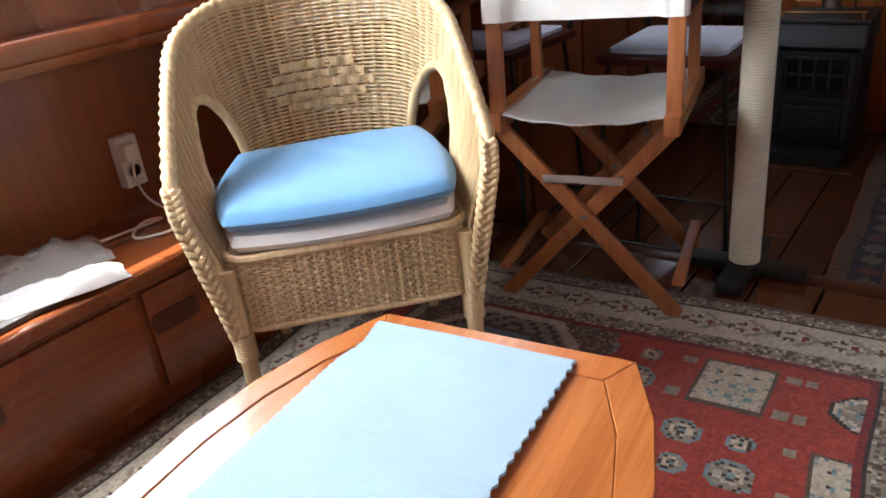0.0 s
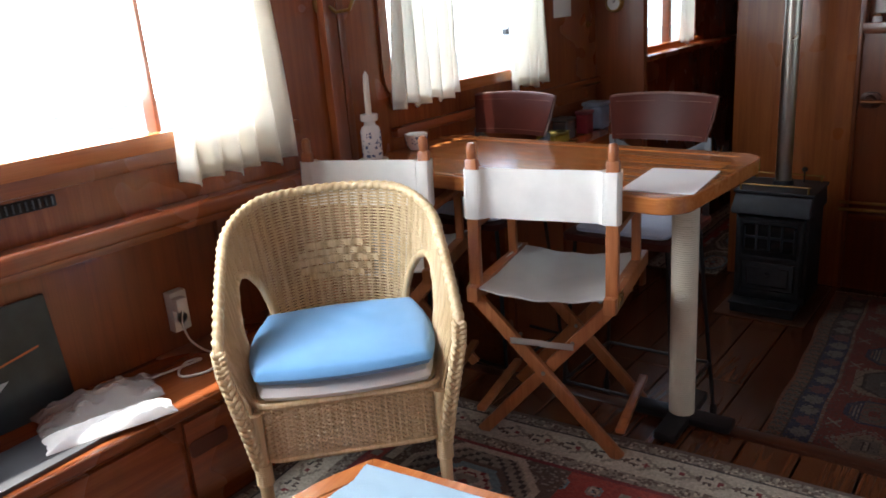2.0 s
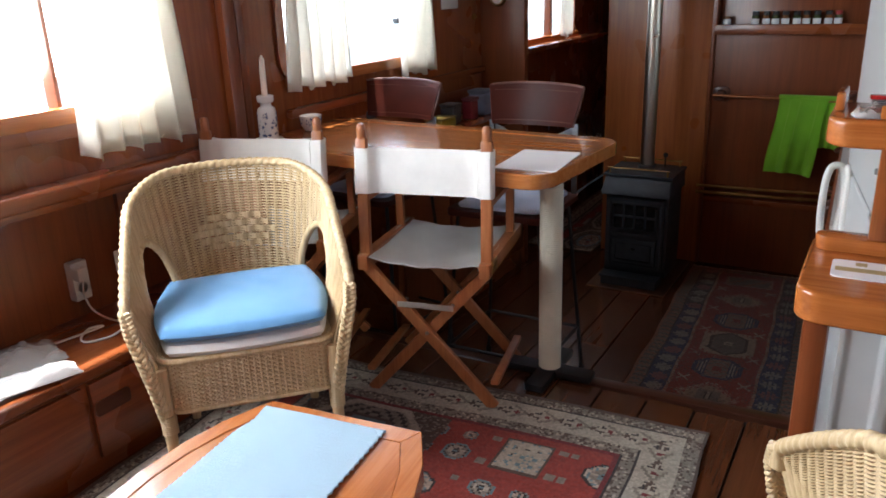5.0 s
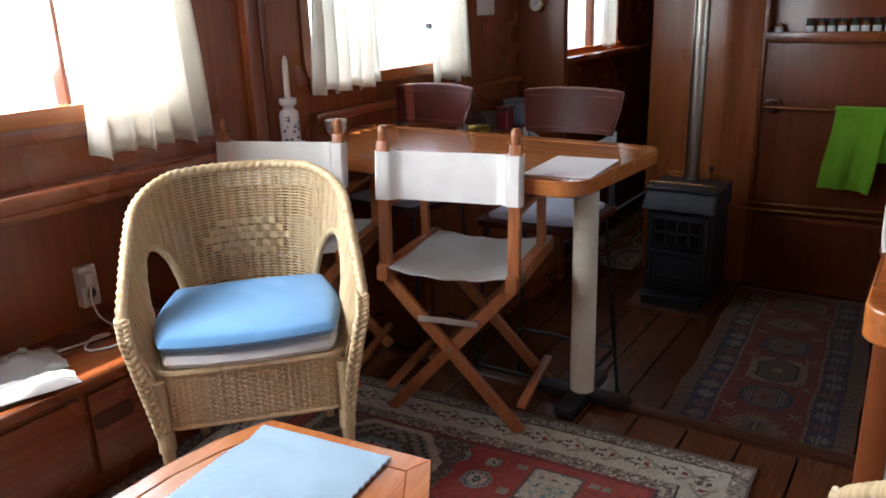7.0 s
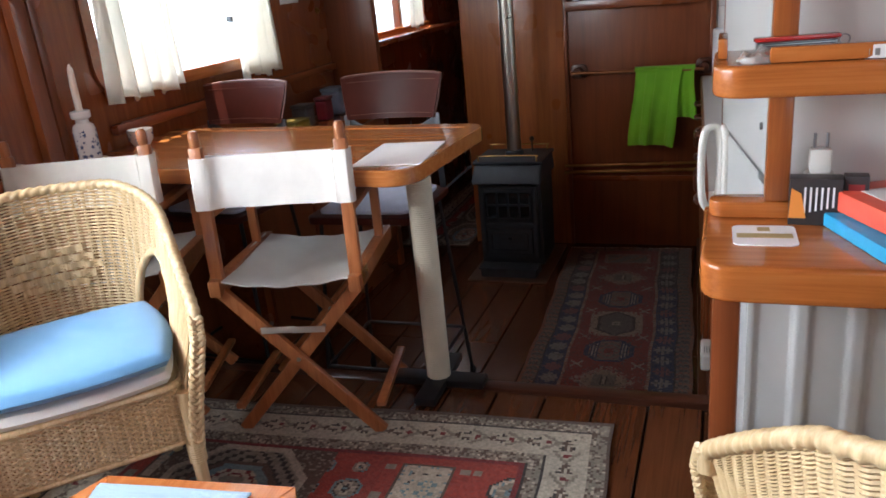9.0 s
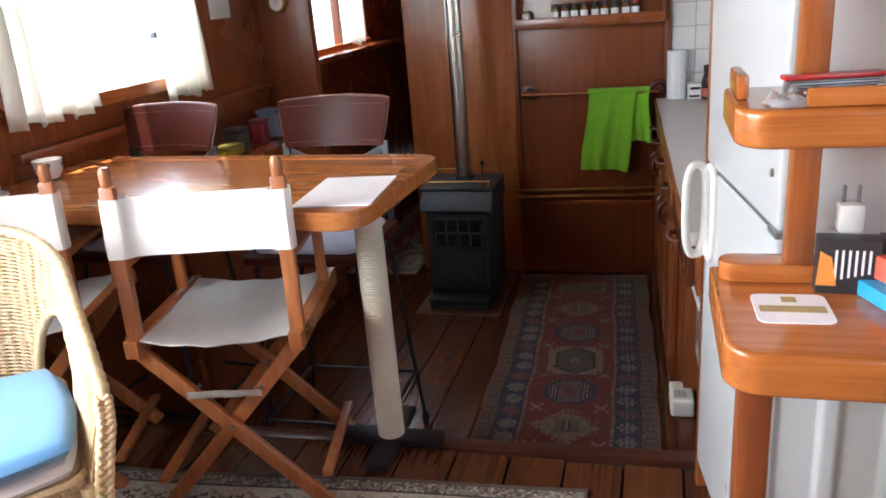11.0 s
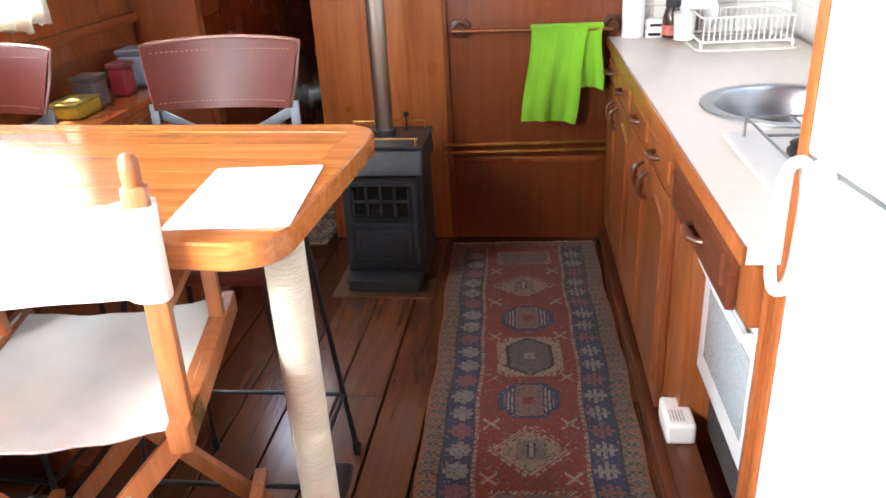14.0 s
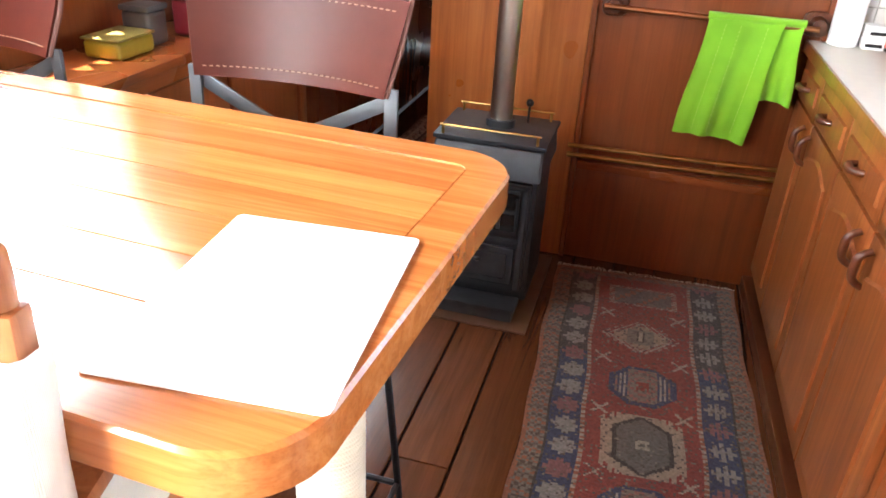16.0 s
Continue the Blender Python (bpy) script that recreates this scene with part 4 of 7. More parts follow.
# ---------------------------------------------------------------- coffee table
def coffee_table():
    t = thing("coffee_table", pose(-0.043, -3.150, 0, 0, 0, 7.0), "varnished reddish coffee table with curved sides and cut corners", "coffee table")
    Z = 0.42
    back_l, back_r = Vector((-0.18, 0.0)), Vector((0.18, 0.0))
    side_l = [Vector((-0.228, -0.10)), Vector((-0.255, -0.20)), Vector((-0.267, -0.31)), Vector((-0.263, -0.43)), Vector((-0.237, -0.56)), Vector((-0.186, -0.70))]
    side_r = [Vector((-p.x, p.y)) for p in side_l[::-1]]
    out = [back_r, back_l] + side_l + side_r
    c = Vector((0.0, -0.35))
    bm = bmesh.new()
    inner = [c + (p - c) * 0.86 for p in out]
    slab(bm, [tuple(p) for p in inner], Z - 0.028, Z - 0.0015, 0.001, 1)
    part("panel", bm, COFFEE_WOOD, t)
    n = len(out)
    # two short rails and two long bowed ones, mitred at the corners
    runs = [[0, 1], list(range(1, 8)), [7, 8], list(range(8, 14)) + [0]]
    for run in runs:
        p = [out[k] for k in run]
        q = [c + (v - c) * 0.862 for v in p]
        bm = bmesh.new()
        slab(bm, [tuple(v) for v in p] + [tuple(v) for v in q[::-1]], Z - 0.04, Z, 0.0012, 1)
        part("edge_piece", bm, COFFEE_WOOD, t)
    for x, y in ((-0.15, -0.065), (0.15, -0.065), (-0.15, -0.635), (0.15, -0.635)):
        bm = bmesh.new()
        beam(bm, (x, y, 0.0), (x, y, Z - 0.041), 0.045, 0.045, 0.005)
        part("leg", bm, COFFEE_WOOD, t)
    for a, b in (((-0.125, -0.065), (0.125, -0.065)), ((-0.125, -0.635), (0.125, -0.635)), ((-0.15, -0.09), (-0.15, -0.61)), ((0.15, -0.09), (0.15, -0.61))):
        bm = bmesh.new()
        beam(bm, (*a, Z - 0.09), (*b, Z - 0.09), 0.02, 0.09, 0.003)
        part("apron_rail", bm, COFFEE_WOOD, t)
    return t


coffee_table()

# ribbed mat on the coffee table, slightly rumpled, frayed along its long sides
bm = bmesh.new()
nx, ny = 40, 90
MW, ML = 0.288, 0.43
for lay, dz in ((0, 0.0045), (1, 0.0005)):
    g = []
    for i in range(nx + 1):
        u = -1 + 2 * i / nx
        row = []
        for j in range(ny + 1):
            v = j / ny
            jag = 0.0016 * ((j // 2 % 2) * 2 - 1) if i == nx else 0.0006 * math.sin(j * 1.7) * (i == 0)
            x = u * MW / 2 + jag - 0.012 * math.exp(-((v - 0.88) / 0.07) ** 2) * min(0, u)
            z = dz + 0.004 * math.exp(-((v - 0.9) / 0.05) ** 2) * (1 - u) / 2 + 0.0012 * math.sin(v * 5 + u * 2) ** 2 + 0.0009 * math.sin(v * ML / 0.0065 * math.pi)
            row.append(bm.verts.new((x, -ML + ML * v, z)))
        g.append(row)
    for i in range(nx):
        for j in range(ny):
            f = (g[i][j], g[i + 1][j], g[i + 1][j + 1], g[i][j + 1])
            bm.faces.new(f if not lay else f[::-1])
    if lay:
        e1 = [g0[0] for g0 in first] + first[nx][1:] + [g0[ny] for g0 in first[::-1]][1:] + first[0][::-1][1:-1]
        e2 = [g0[0] for g0 in g] + g[nx][1:] + [g0[ny] for g0 in g[::-1]][1:] + g[0][::-1][1:-1]
        for k in range(len(e1)):
            bm.faces.new((e1[k], e2[k], e2[(k + 1) % len(e1)], e1[(k + 1) % len(e1)]))
    first = g
bmesh.ops.recalc_face_normals(bm, faces=bm.faces[:])
mat_ob = tagged(mesh_object("table_mat", bm, RIBBED, True), "pale blue ribbed cotton table mat on the coffee table", "table mat")
mat_ob.matrix_world = pose(-0.071, -3.183, 0.4205, 0, 0, 7.0)


# ---------------------------------------------------------------- stove
def stove():
    t = thing("wood_stove", pose(-0.215, -0.30, LOW), "small black cast iron stove with barred glass door", "stove")
    bm = bmesh.new()
    box(bm, (-0.166, -0.13, 0.055), (0.166, 0.14, 0.50), 0.012)
    part("body", bm, IRON, t)
    bm = bmesh.new()
    lo = [bm.verts.new(p) for p in ((-0.178, -0.185, 0.50), (0.178, -0.185, 0.50), (0.178, 0.15, 0.50), (-0.178, 0.15, 0.50))]
    md = [bm.verts.new(p) for p in ((-0.178, -0.185, 0.515), (0.178, -0.185, 0.515), (0.178, 0.15, 0.515), (-0.178, 0.15, 0.515))]
    hi = [bm.verts.new(p) for p in ((-0.172, -0.13, 0.592), (0.172, -0.13, 0.592), (0.172, 0.15, 0.592), (-0.172, 0.15, 0.592))]
    for a, b in ((lo, md), (md, hi)):
        for k in range(4):
            bm.faces.new((a[k], a[(k + 1) % 4], b[(k + 1) % 4], b[k]))
    bm.faces.new(lo[::-1])
    bm.faces.new(hi)
    bmesh.ops.bevel(bm, geom=bm.edges[:], offset=0.006, segments=2, affect='EDGES')
    box(bm, (-0.180, -0.14, 0.592), (0.180, 0.155, 0.606), 0.004)
    part("top_plate", bm, IRON, t)
    bm = bmesh.new()
    box(bm, (-0.152, -0.155, 0.10), (0.152, -0.128, 0.485), 0.008)
    box(bm, (-0.145, -0.162, 0.108), (-0.125, -0.15, 0.478), 0.004)
    box(bm, (0.125, -0.162, 0.108), (0.145, -0.15, 0.478), 0.004)
    box(bm, (-0.145, -0.162, 0.462), (0.145, -0.15, 0.478), 0.004)
    box(bm, (-0.145, -0.162, 0.275), (0.145, -0.15, 0.292), 0.004)
    door = part("door", bm, IRON, t)
    bm = bmesh.new()
    box(bm, (-0.118, -0.159, 0.325), (0.118, -0.153, 0.455), 0.02)
    part("glass", bm, plain("sooty_glass", (0.012, 0.012, 0.012), 0.12), door)
    for k in range(5):
        x = -0.114 + 0.228 * k / 4
        bm = bmesh.new()
        h = 0.458 - 0.02 * abs(k - 2) / 2
        beam(bm, (x, -0.163, 0.318), (x, -0.163, h), 0.011, 0.011, 0.003)
        part("bar", bm, IRON, door)
    for z in (0.318, 0.388, 0.458):
        bm = bmesh.new()
        beam(bm, (-0.12, -0.162, z), (0.12, -0.162, z), 0.012, 0.012, 0.003)
        part("bar", bm, IRON, door)
    bm = bmesh.new()
    box(bm, (-0.118, -0.164, 0.125), (0.118, -0.154, 0.262), 0.008)
    box(bm, (-0.095, -0.168, 0.148), (0.095, -0.16, 0.24), 0.008)
    lathe(bm, [(0.004, 0), (0.012, 0.008), (0.012, 0.014), (0.004, 0.018)], 10, (0, -0.169, 0.20))
    part("lower_panel", bm, IRON, door)
    bm = bmesh.new()
    box(bm, (-0.156, -0.215, 0.012), (0.14, -0.08, 0.058), 0.01)
    box(bm, (-0.162, -0.222, 0.056), (0.146, -0.09, 0.066), 0.003)
    part("ash_lip", bm, IRON, t)
    for sx in (-1, 1):
        for sy in (-0.1, 0.11):
            bm = bmesh.new()
            tube(bm, [(sx * 0.12, sy, 0.0), (sx * 0.115, sy, 0.10)], 0.018, 10)
            part("leg", bm, IRON, t)
    for y in (-0.128, 0.13):
        bm = bmesh.new()
        tube(bm, [(-0.16, y, 0.635), (0.16, y, 0.635)], 0.0035, 8)
        for x in (-0.15, 0.15):
            tube(bm, [(x, y, 0.60), (x, y, 0.636)], 0.0045, 8)
        part("gallery_rail", bm, BRASS, t, "thin brass rail")
    bm = bmesh.new()
    tube(bm, [(0.08, 0.09, 0.60), (0.08, 0.09, 0.668)], 0.004, 8)
    bmesh.ops.create_uvsphere(bm, u_segments=12, v_segments=8, radius=0.013, matrix=Matrix.Translation((0.08, 0.09, 0.672)))
    part("damper_knob", bm, BLACK, t)
    bm = bmesh.new()
    tube(bm, [(0, 0.03, 0.60), (0, 0.03, 0.63)], 0.047, 24)
    part("flue_collar", bm, IRON, t)
    bm = bmesh.new()
    tube(bm, [(0, 0.03, 0.625), (0, 0.03, CEIL - LOW + 0.02)], 0.036, 28)
    flue = part("flue_pipe", bm, STEEL, t, "polished steel flue pipe")
    bm = bmesh.new()
    tube(bm, [(0, 0.03, 1.28), (0, 0.03, 1.30)], 0.0375, 28)
    part("pipe_joint", bm, STEEL, flue)
    return t


stove()
bm = bmesh.new()
box(bm, (-0.225, -0.285, 0.0), (0.19, 0.29, 0.008), 0.002)
hearth = tagged(mesh_object("hearth_plate", bm, plain("old_copper_plate", (0.20, 0.11, 0.07), 0.5, 0.7, 0.25, 8)), "thin copper-brown hearth plate under the stove", "plate")
hearth.matrix_world = pose(-0.21, -0.265, LOW + 0.001)

# towel rail on the bulkhead
rail = thing("towel_rail", pose(0, 0, 0), "copper towel rail on wooden brackets", "towel rail")
bm = bmesh.new()
tube(bm, [(0.045, -0.02, 0.668), (0.70, -0.02, 0.66)], 0.009, 14)
part("rod", bm, COPPER, rail)
for x in (0.062, 0.69):
    bm = bmesh.new()
    slab(bm, rounded(0.085, 0.075, 0.025), 0, 0.022, 0.006)
    bmesh.ops.transform(bm, matrix=on_back_wall(x + 0.012, BACK + 0.011, 0.665), verts=bm.verts[:])
    lathe(bm, [(0.026, 0.0), (0.026, 0.018), (0.02, 0.028), (0.021, 0.05)], 18)
    bmesh.ops.transform(bm, matrix=on_back_wall(x + 0.012, BACK - 0.005, 0.665), verts=[v for v in bm.verts if abs(v.co.x) < 0.03 and abs(v.co.y) < 0.03 and v.co.z < 0.06 and v.co.z > -0.01])
    part("bracket", bm, DARK_CABINET, rail, "dark turned wooden bracket")


def towel():
    """Towel folded over the rail, with a narrower fold hanging behind on one side."""
    bm = bmesh.new()
    for x0, x1, ztop, zbot, yoff, skew in ((0.375, 0.60, 0.675, 0.285, -0.034, -0.045), (0.50, 0.655, 0.674, 0.425, -0.026, 0.012)):
        n, rows = 26, 24
        for lay in (0, 1):
            g = []
            for i in range(n + 1):
                u = i / n
                col = []
                for j in range(rows + 1):
                    v = j / rows
                    z = ztop - (ztop - zbot) * v + 0.010 * math.sin(u * 3.0) * v - 0.012 * u * v
                    x = x0 + (x1 - x0) * u + skew * v + 0.004 * math.sin(v * 6 + u * 3)
                    fold = 0.010 * math.sin(u * 10.5 + 0.6) * (0.3 + 0.7 * v) + 0.006 * math.sin(u * 23 + v * 2) * v
                    y = yoff - 0.006 * v + fold + (0.0035 if lay else 0)
                    if v < 0.04:
                        y += 0.008 * (1 - v / 0.04)
                    col.append(bm.verts.new((x, y, z)))
                g.append(col)
            for i in range(n):
                for j in range(rows):
                    f = (g[i][j], g[i + 1][j], g[i + 1][j + 1], g[i][j + 1])
                    bm.faces.new(f if lay else f[::-1])
            if lay:
                for i in range(n):
                    bm.faces.new((p[i][rows], p[i + 1][rows], g[i + 1][rows], g[i][rows]))
                for j in range(rows):
                    bm.faces.new((p[0][j], p[0][j + 1], g[0][j + 1], g[0][j]))
                    bm.faces.new((p[n][j], p[n][j + 1], g[n][j + 1], g[n][j]))
            p = g
    tube(bm, [(0.37 + 0.29 * k / 20, -0.02 - 0.0125 * math.sin(0), 0.672) for k in range(21)], 0.0135, 14)
    bmesh.ops.recalc_face_normals(bm, faces=bm.faces[:])
    t = tagged(mesh_object("hand_towel", bm, GREEN, True), "bright lime green towel folded over the copper rail", "towel")
    thread = cloth("pale_green_thread", (0.42, 0.70, 0.10), 1000)
    for x0, sk in ((0.43, -0.045), (0.475, -0.043), (0.555, -0.045)):
        bm = bmesh.new()
        for k in range(26):
            v0 = 0.06 + 0.9 * k / 26
            u = (x0 - 0.375) / 0.225
            fold = 0.010 * math.sin(u * 10.5 + 0.6) * (0.3 + 0.7 * v0) + 0.006 * math.sin(u * 23 + v0 * 2) * v0
            y = -0.034 - 0.006 * v0 + fold - 0.0016
            beam(bm, (x0 + sk * v0, y, 0.675 - 0.39 * v0), (x0 + sk * (v0 + 0.018), y, 0.675 - 0.39 * (v0 + 0.018)), 0.003, 0.0016, 0)
        part("drawn_thread", bm, thread, t, "row of pale open stitching")


towel()

# pair of brass pipes across the bulkhead
for z0, z1, r in ((0.158, 0.172, 0.008), (0.122, 0.135, 0.0095)):
    bm = bmesh.new()
    tube(bm, [(-0.02, BACK - 0.006, z0), (0.40, BACK - 0.006, z0 + 0.006), (0.71, BACK - 0.006, z1)], r, 12)
    pp = tagged(mesh_object("wall_pipe", bm, BRASS, True), "thin tarnished brass pipe along the bulkhead", "pipe", "pipes on the bulkhead")
    bm = bmesh.new()
    tube(bm, [(0.50, BACK - 0.006, z0 + 0.008), (0.53, BACK - 0.006, z0 + 0.009)], r + 0.003, 12)
    part("clip", bm, BRASS, pp)


# spice shelves
def spice_shelf(z, n, seed):
    s = thing("spice_shelf", pose(0.375, BACK, z), "narrow mahogany shelf with a fiddle rail on the bulkhead", "shelf", "spice shelves")
    bm = bmesh.new()
    box(bm, (-0.345, -0.06, -0.008), (0.345, 0.01, 0.004), 0.002)
    part("board", bm, MAHOGANY_X, s)
    bm = bmesh.new()
    box(bm, (-0.35, -0.074, -0.022), (0.35, -0.061, 0.028), 0.005)
    part("fiddle_rail", bm, MAHOGANY_X, s)
    for sx in (-1, 1):
        bm = bmesh.new()
        box(bm, (sx * 0.347 - 0.006, -0.06, -0.02), (sx * 0.347 + 0.006, 0.01, 0.20), 0.003)
        part("end", bm, MAHOGANY, s)
    return s


LID_BLACK = plain("black_lid", (0.03, 0.025, 0.025), 0.4)
LID_RED = plain("red_lid", (0.45, 0.03, 0.03), 0.4)
LID_WHITE = plain("white_lid", (0.7, 0.68, 0.62), 0.4)


def jar(x, y, z, r, h, fill, lid, label, group="spice jars"):
    t = thing("spice_jar", pose(x, y, z), label, "jar", group)
    bm = bmesh.new()
    lathe(bm, [(r * 0.9, 0.0), (r, 0.004), (r, h * 0.72), (r * 0.8, h * 0.80)], 16)
    part("jar_body", bm, fill, t)
    bm = bmesh.new()
    lathe(bm, [(r * 1.012, h * 0.14), (r * 1.012, h * 0.6)], 16)
    part("label_band", bm, PAPER, t)
    bm = bmesh.new()
    lathe(bm, [(r * 0.86, h * 0.80), (r * 0.88, h), (r * 0.8, h * 1.02)], 16)
    part("lid", bm, lid, t)
    return t


HERB = plain("dried_herbs", (0.07, 0.085, 0.03), 0.2, 0, 0.5, 60)
SPICE = plain("ground_spice", (0.22, 0.09, 0.03), 0.2, 0, 0.4, 60)
for z in (0.998, 1.208):
    spice_shelf(z, 9, 1)
rs = random.Random(4)
for k in range(9):
    jar(0.215 + 0.047 * k + rs.uniform(-0.003, 0.003), BACK - 0.032, 1.002, 0.018, 0.082, rs.choice([HERB, SPICE]), LID_BLACK if k < 8 else LID_RED, "small spice jar with dark lid and white label")
jar(0.075, BACK - 0.03, 1.002, 0.02, 0.06, LID_WHITE, SPICE, "small pale spice tin")
for k in range(8):
    jar(0.11 + 0.072 * k + rs.uniform(-0.006, 0.006), BACK - 0.032, 1.212, 0.024, 0.085, rs.choice([HERB, SPICE, GLASS]), rs.choice([LID_BLACK, LID_WHITE]), "glass jar with lid on the upper shelf", "jars on the upper shelf")


# ---------------------------------------------------------------- galley units: face line runs from (0.715, 0.05) to (0.79, -2.09)
GAL = pose(0.714, BACK, 0, 0, 0, 2.05)        # local -y runs along the units, local x into them


def panel_door(t, name, y0, y1, z0, z1, material, arched=False):
    """A framed front with a raised field; local face at x = 0."""
    w, h = abs(y1 - y0), z1 - z0
    a, b = min(y0, y1), max(y0, y1)
    bm = bmesh.new()
    box(bm, (-0.020, a + 0.003, z0), (-0.001, b - 0.003, z1), 0.004)
    d = part(name, bm, material, t)
    bm = bmesh.new()
    e = min(0.05, w * 0.22, h * 0.24)
    n = 18
    outer = []
    for k in range(n + 1):
        u = k / n
        yy = a + e + (w - 2 * e) * u
        lift = (0.030 * math.sin(math.pi * u) ** 1.5 if arched else 0.0)
        outer.append((yy, z1 - e - (0.03 if arched else 0) + lift))
    pts = [(a + e, z0 + e), *[(y, z) for y, z in outer], (b - e, z0 + e)]
    c = ((a + b) / 2, (z0 + z1) / 2)
    lo = [bm.verts.new((-0.0205, y, z)) for y, z in pts]
    hi = [bm.verts.new((-0.027, c[0] + (y - c[0]) * (1 - 0.014 / w), c[1] + (z - c[1]) * (1 - 0.014 / h))) for y, z in pts]
    m = len(pts)
    for k in range(m):
        bm.faces.new((lo[k], lo[(k + 1) % m], hi[(k + 1) % m], hi[k]))
    bm.faces.new(hi)
    bmesh.ops.recalc_face_normals(bm, faces=bm.faces[:])
    part("raised_field", bm, material, d)
    return d


def pull(d, y, z, length=0.06, upright=False, material=None):
    bm = bmesh.new()
    pts = []
    for k in range(13):
        u = -1 + k / 6
        off = 0.026 * (1 - u ** 4)
        p = (-0.026 - off, y, z + u * length / 2) if upright else (-0.026 - off, y + u * length / 2, z)
        pts.append(p)
    tube(bm, pts, lambda s, a: 0.0075 + 0.003 * math.sin(s * math.pi), 10)
    part("pull", bm, material or DARK_CABINET, d, "dark wooden pull")


TOPZ, PLINTH = 0.615, -0.21
y_runs = [(-0.03, -0.33), (-0.33, -0.70), (-0.70, -1.07), (-1.07, -1.43)]
for k, (y0, y1) in enumerate(y_runs):
    u = thing("base_cabinet", GAL, "varnished oak galley cabinet with drawer above a panelled door", "cabinet", "galley cabinets")
    bm = bmesh.new()
    box(bm, (0.0, y1 + 0.001, PLINTH), (0.56, y0 - 0.001, TOPZ - 0.24), 0.002)
    box(bm, (0.0, y1 + 0.001, TOPZ - 0.2395), (0.03, y0 - 0.001, TOPZ - 0.036), 0.001)
    part("body", bm, CABINET_WOOD, u)
    bm = bmesh.new()
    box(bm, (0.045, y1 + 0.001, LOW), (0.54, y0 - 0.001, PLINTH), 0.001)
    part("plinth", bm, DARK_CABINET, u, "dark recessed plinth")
    d = panel_door(u, "drawer", y0, y1, 0.445, 0.567, CABINET_WOOD)
    pull(d, (y0 + y1) / 2, 0.506, 0.07)
    d = panel_door(u, "door", y0, y1, PLINTH + 0.012, 0.435, CABINET_WOOD, True)
    pull(d, y1 + 0.05 if k % 2 == 0 else y0 - 0.05, 0.37, 0.085, True)

# oven unit with a dark drawer above
u = thing("oven_housing", GAL, "oak housing with a dark drawer above the built-in oven", "cabinet")
OY0, OY1 = -1.43, -2.085
bm = bmesh.new()
box(bm, (0.02, OY1, PLINTH), (0.56, OY1 + 0.028, TOPZ - 0.036), 0.002)
part("side_panel", bm, CABINET_WOOD, u)
bm = bmesh.new()
box(bm, (0.012, OY0 - 0.145, PLINTH), (0.56, OY0 - 0.001, 0.44), 0.002)
part("filler_post", bm, CABINET_WOOD, u)
bm = bmesh.new()
box(bm, (0.0, OY1 + 0.03, 0.44), (0.56, OY0 - 0.001, TOPZ - 0.036), 0.002)
part("drawer_box", bm, CABINET_WOOD, u)
d = panel_door(u, "drawer", OY0 - 0.004, OY1 + 0.10, 0.435, 0.575, DARK_CABINET)
pull(d, (OY0 + OY1) / 2, 0.497, 0.10)
bm = bmesh.new()
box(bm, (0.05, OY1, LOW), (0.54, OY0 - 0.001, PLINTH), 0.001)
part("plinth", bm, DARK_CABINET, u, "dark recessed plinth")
ov = thing("oven", GAL, "white built-in oven with dark glass window", "oven")
bm = bmesh.new()
box(bm, (0.088, OY1 + 0.035, -0.148), (0.5, OY0 - 0.147, 0.42), 0.004)
part("casing", bm, VOID_BLACK, ov)
bm = bmesh.new()
box(bm, (0.045, OY1 + 0.045, 0.05), (0.085, OY0 - 0.15, 0.42), 0.006)
od = part("door", bm, WHITE_ENAMEL, ov)
bm = bmesh.new()
box(bm, (0.0415, OY1 + 0.115, 0.12), (0.0445, OY0 - 0.215, 0.315), 0.001)
part("window", bm, plain("oven_glass", (0.26, 0.28, 0.29), 0.2, 0, 0.25, 200, 0.1), od, "grey perforated oven window")
bm = bmesh.new()
tube(bm, [(0.02, OY1 + 0.10, 0.375), (0.014, (OY0 + OY1) / 2 - 0.05, 0.379), (0.02, OY0 - 0.20, 0.375)], 0.009, 10)
for yy in (OY1 + 0.105, OY0 - 0.205):
    tube(bm, [(0.05, yy, 0.375), (0.02, yy, 0.375)], 0.008, 8)
part("handle", bm, WHITE_ENAMEL, od)

sk = thing("skirting_ledge", GAL, "dark varnished skirting ledge along the galley units", "skirting")
bm = bmesh.new()
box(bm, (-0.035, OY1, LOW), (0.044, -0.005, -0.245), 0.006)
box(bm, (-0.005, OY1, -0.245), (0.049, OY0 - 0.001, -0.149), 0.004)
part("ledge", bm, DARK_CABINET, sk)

# white gas alarm box at the foot of the units
ga = thing("gas_alarm", GAL @ pose(0.0, -1.59, -0.148), "white plastic gas alarm fixed below the cabinets", "alarm")
bm = bmesh.new()
box(bm, (-0.03, -0.065, 0.0), (0.045, 0.065, 0.062), 0.012, 3)
part("case", bm, WHITE_PLASTIC, ga)
bm = bmesh.new()
for k in range(5):
    box(bm, (-0.018 + 0.008 * k, -0.045, 0.0615), (-0.015 + 0.008 * k, 0.0, 0.0627))
part("vent_slots", bm, GREY_METAL, ga)

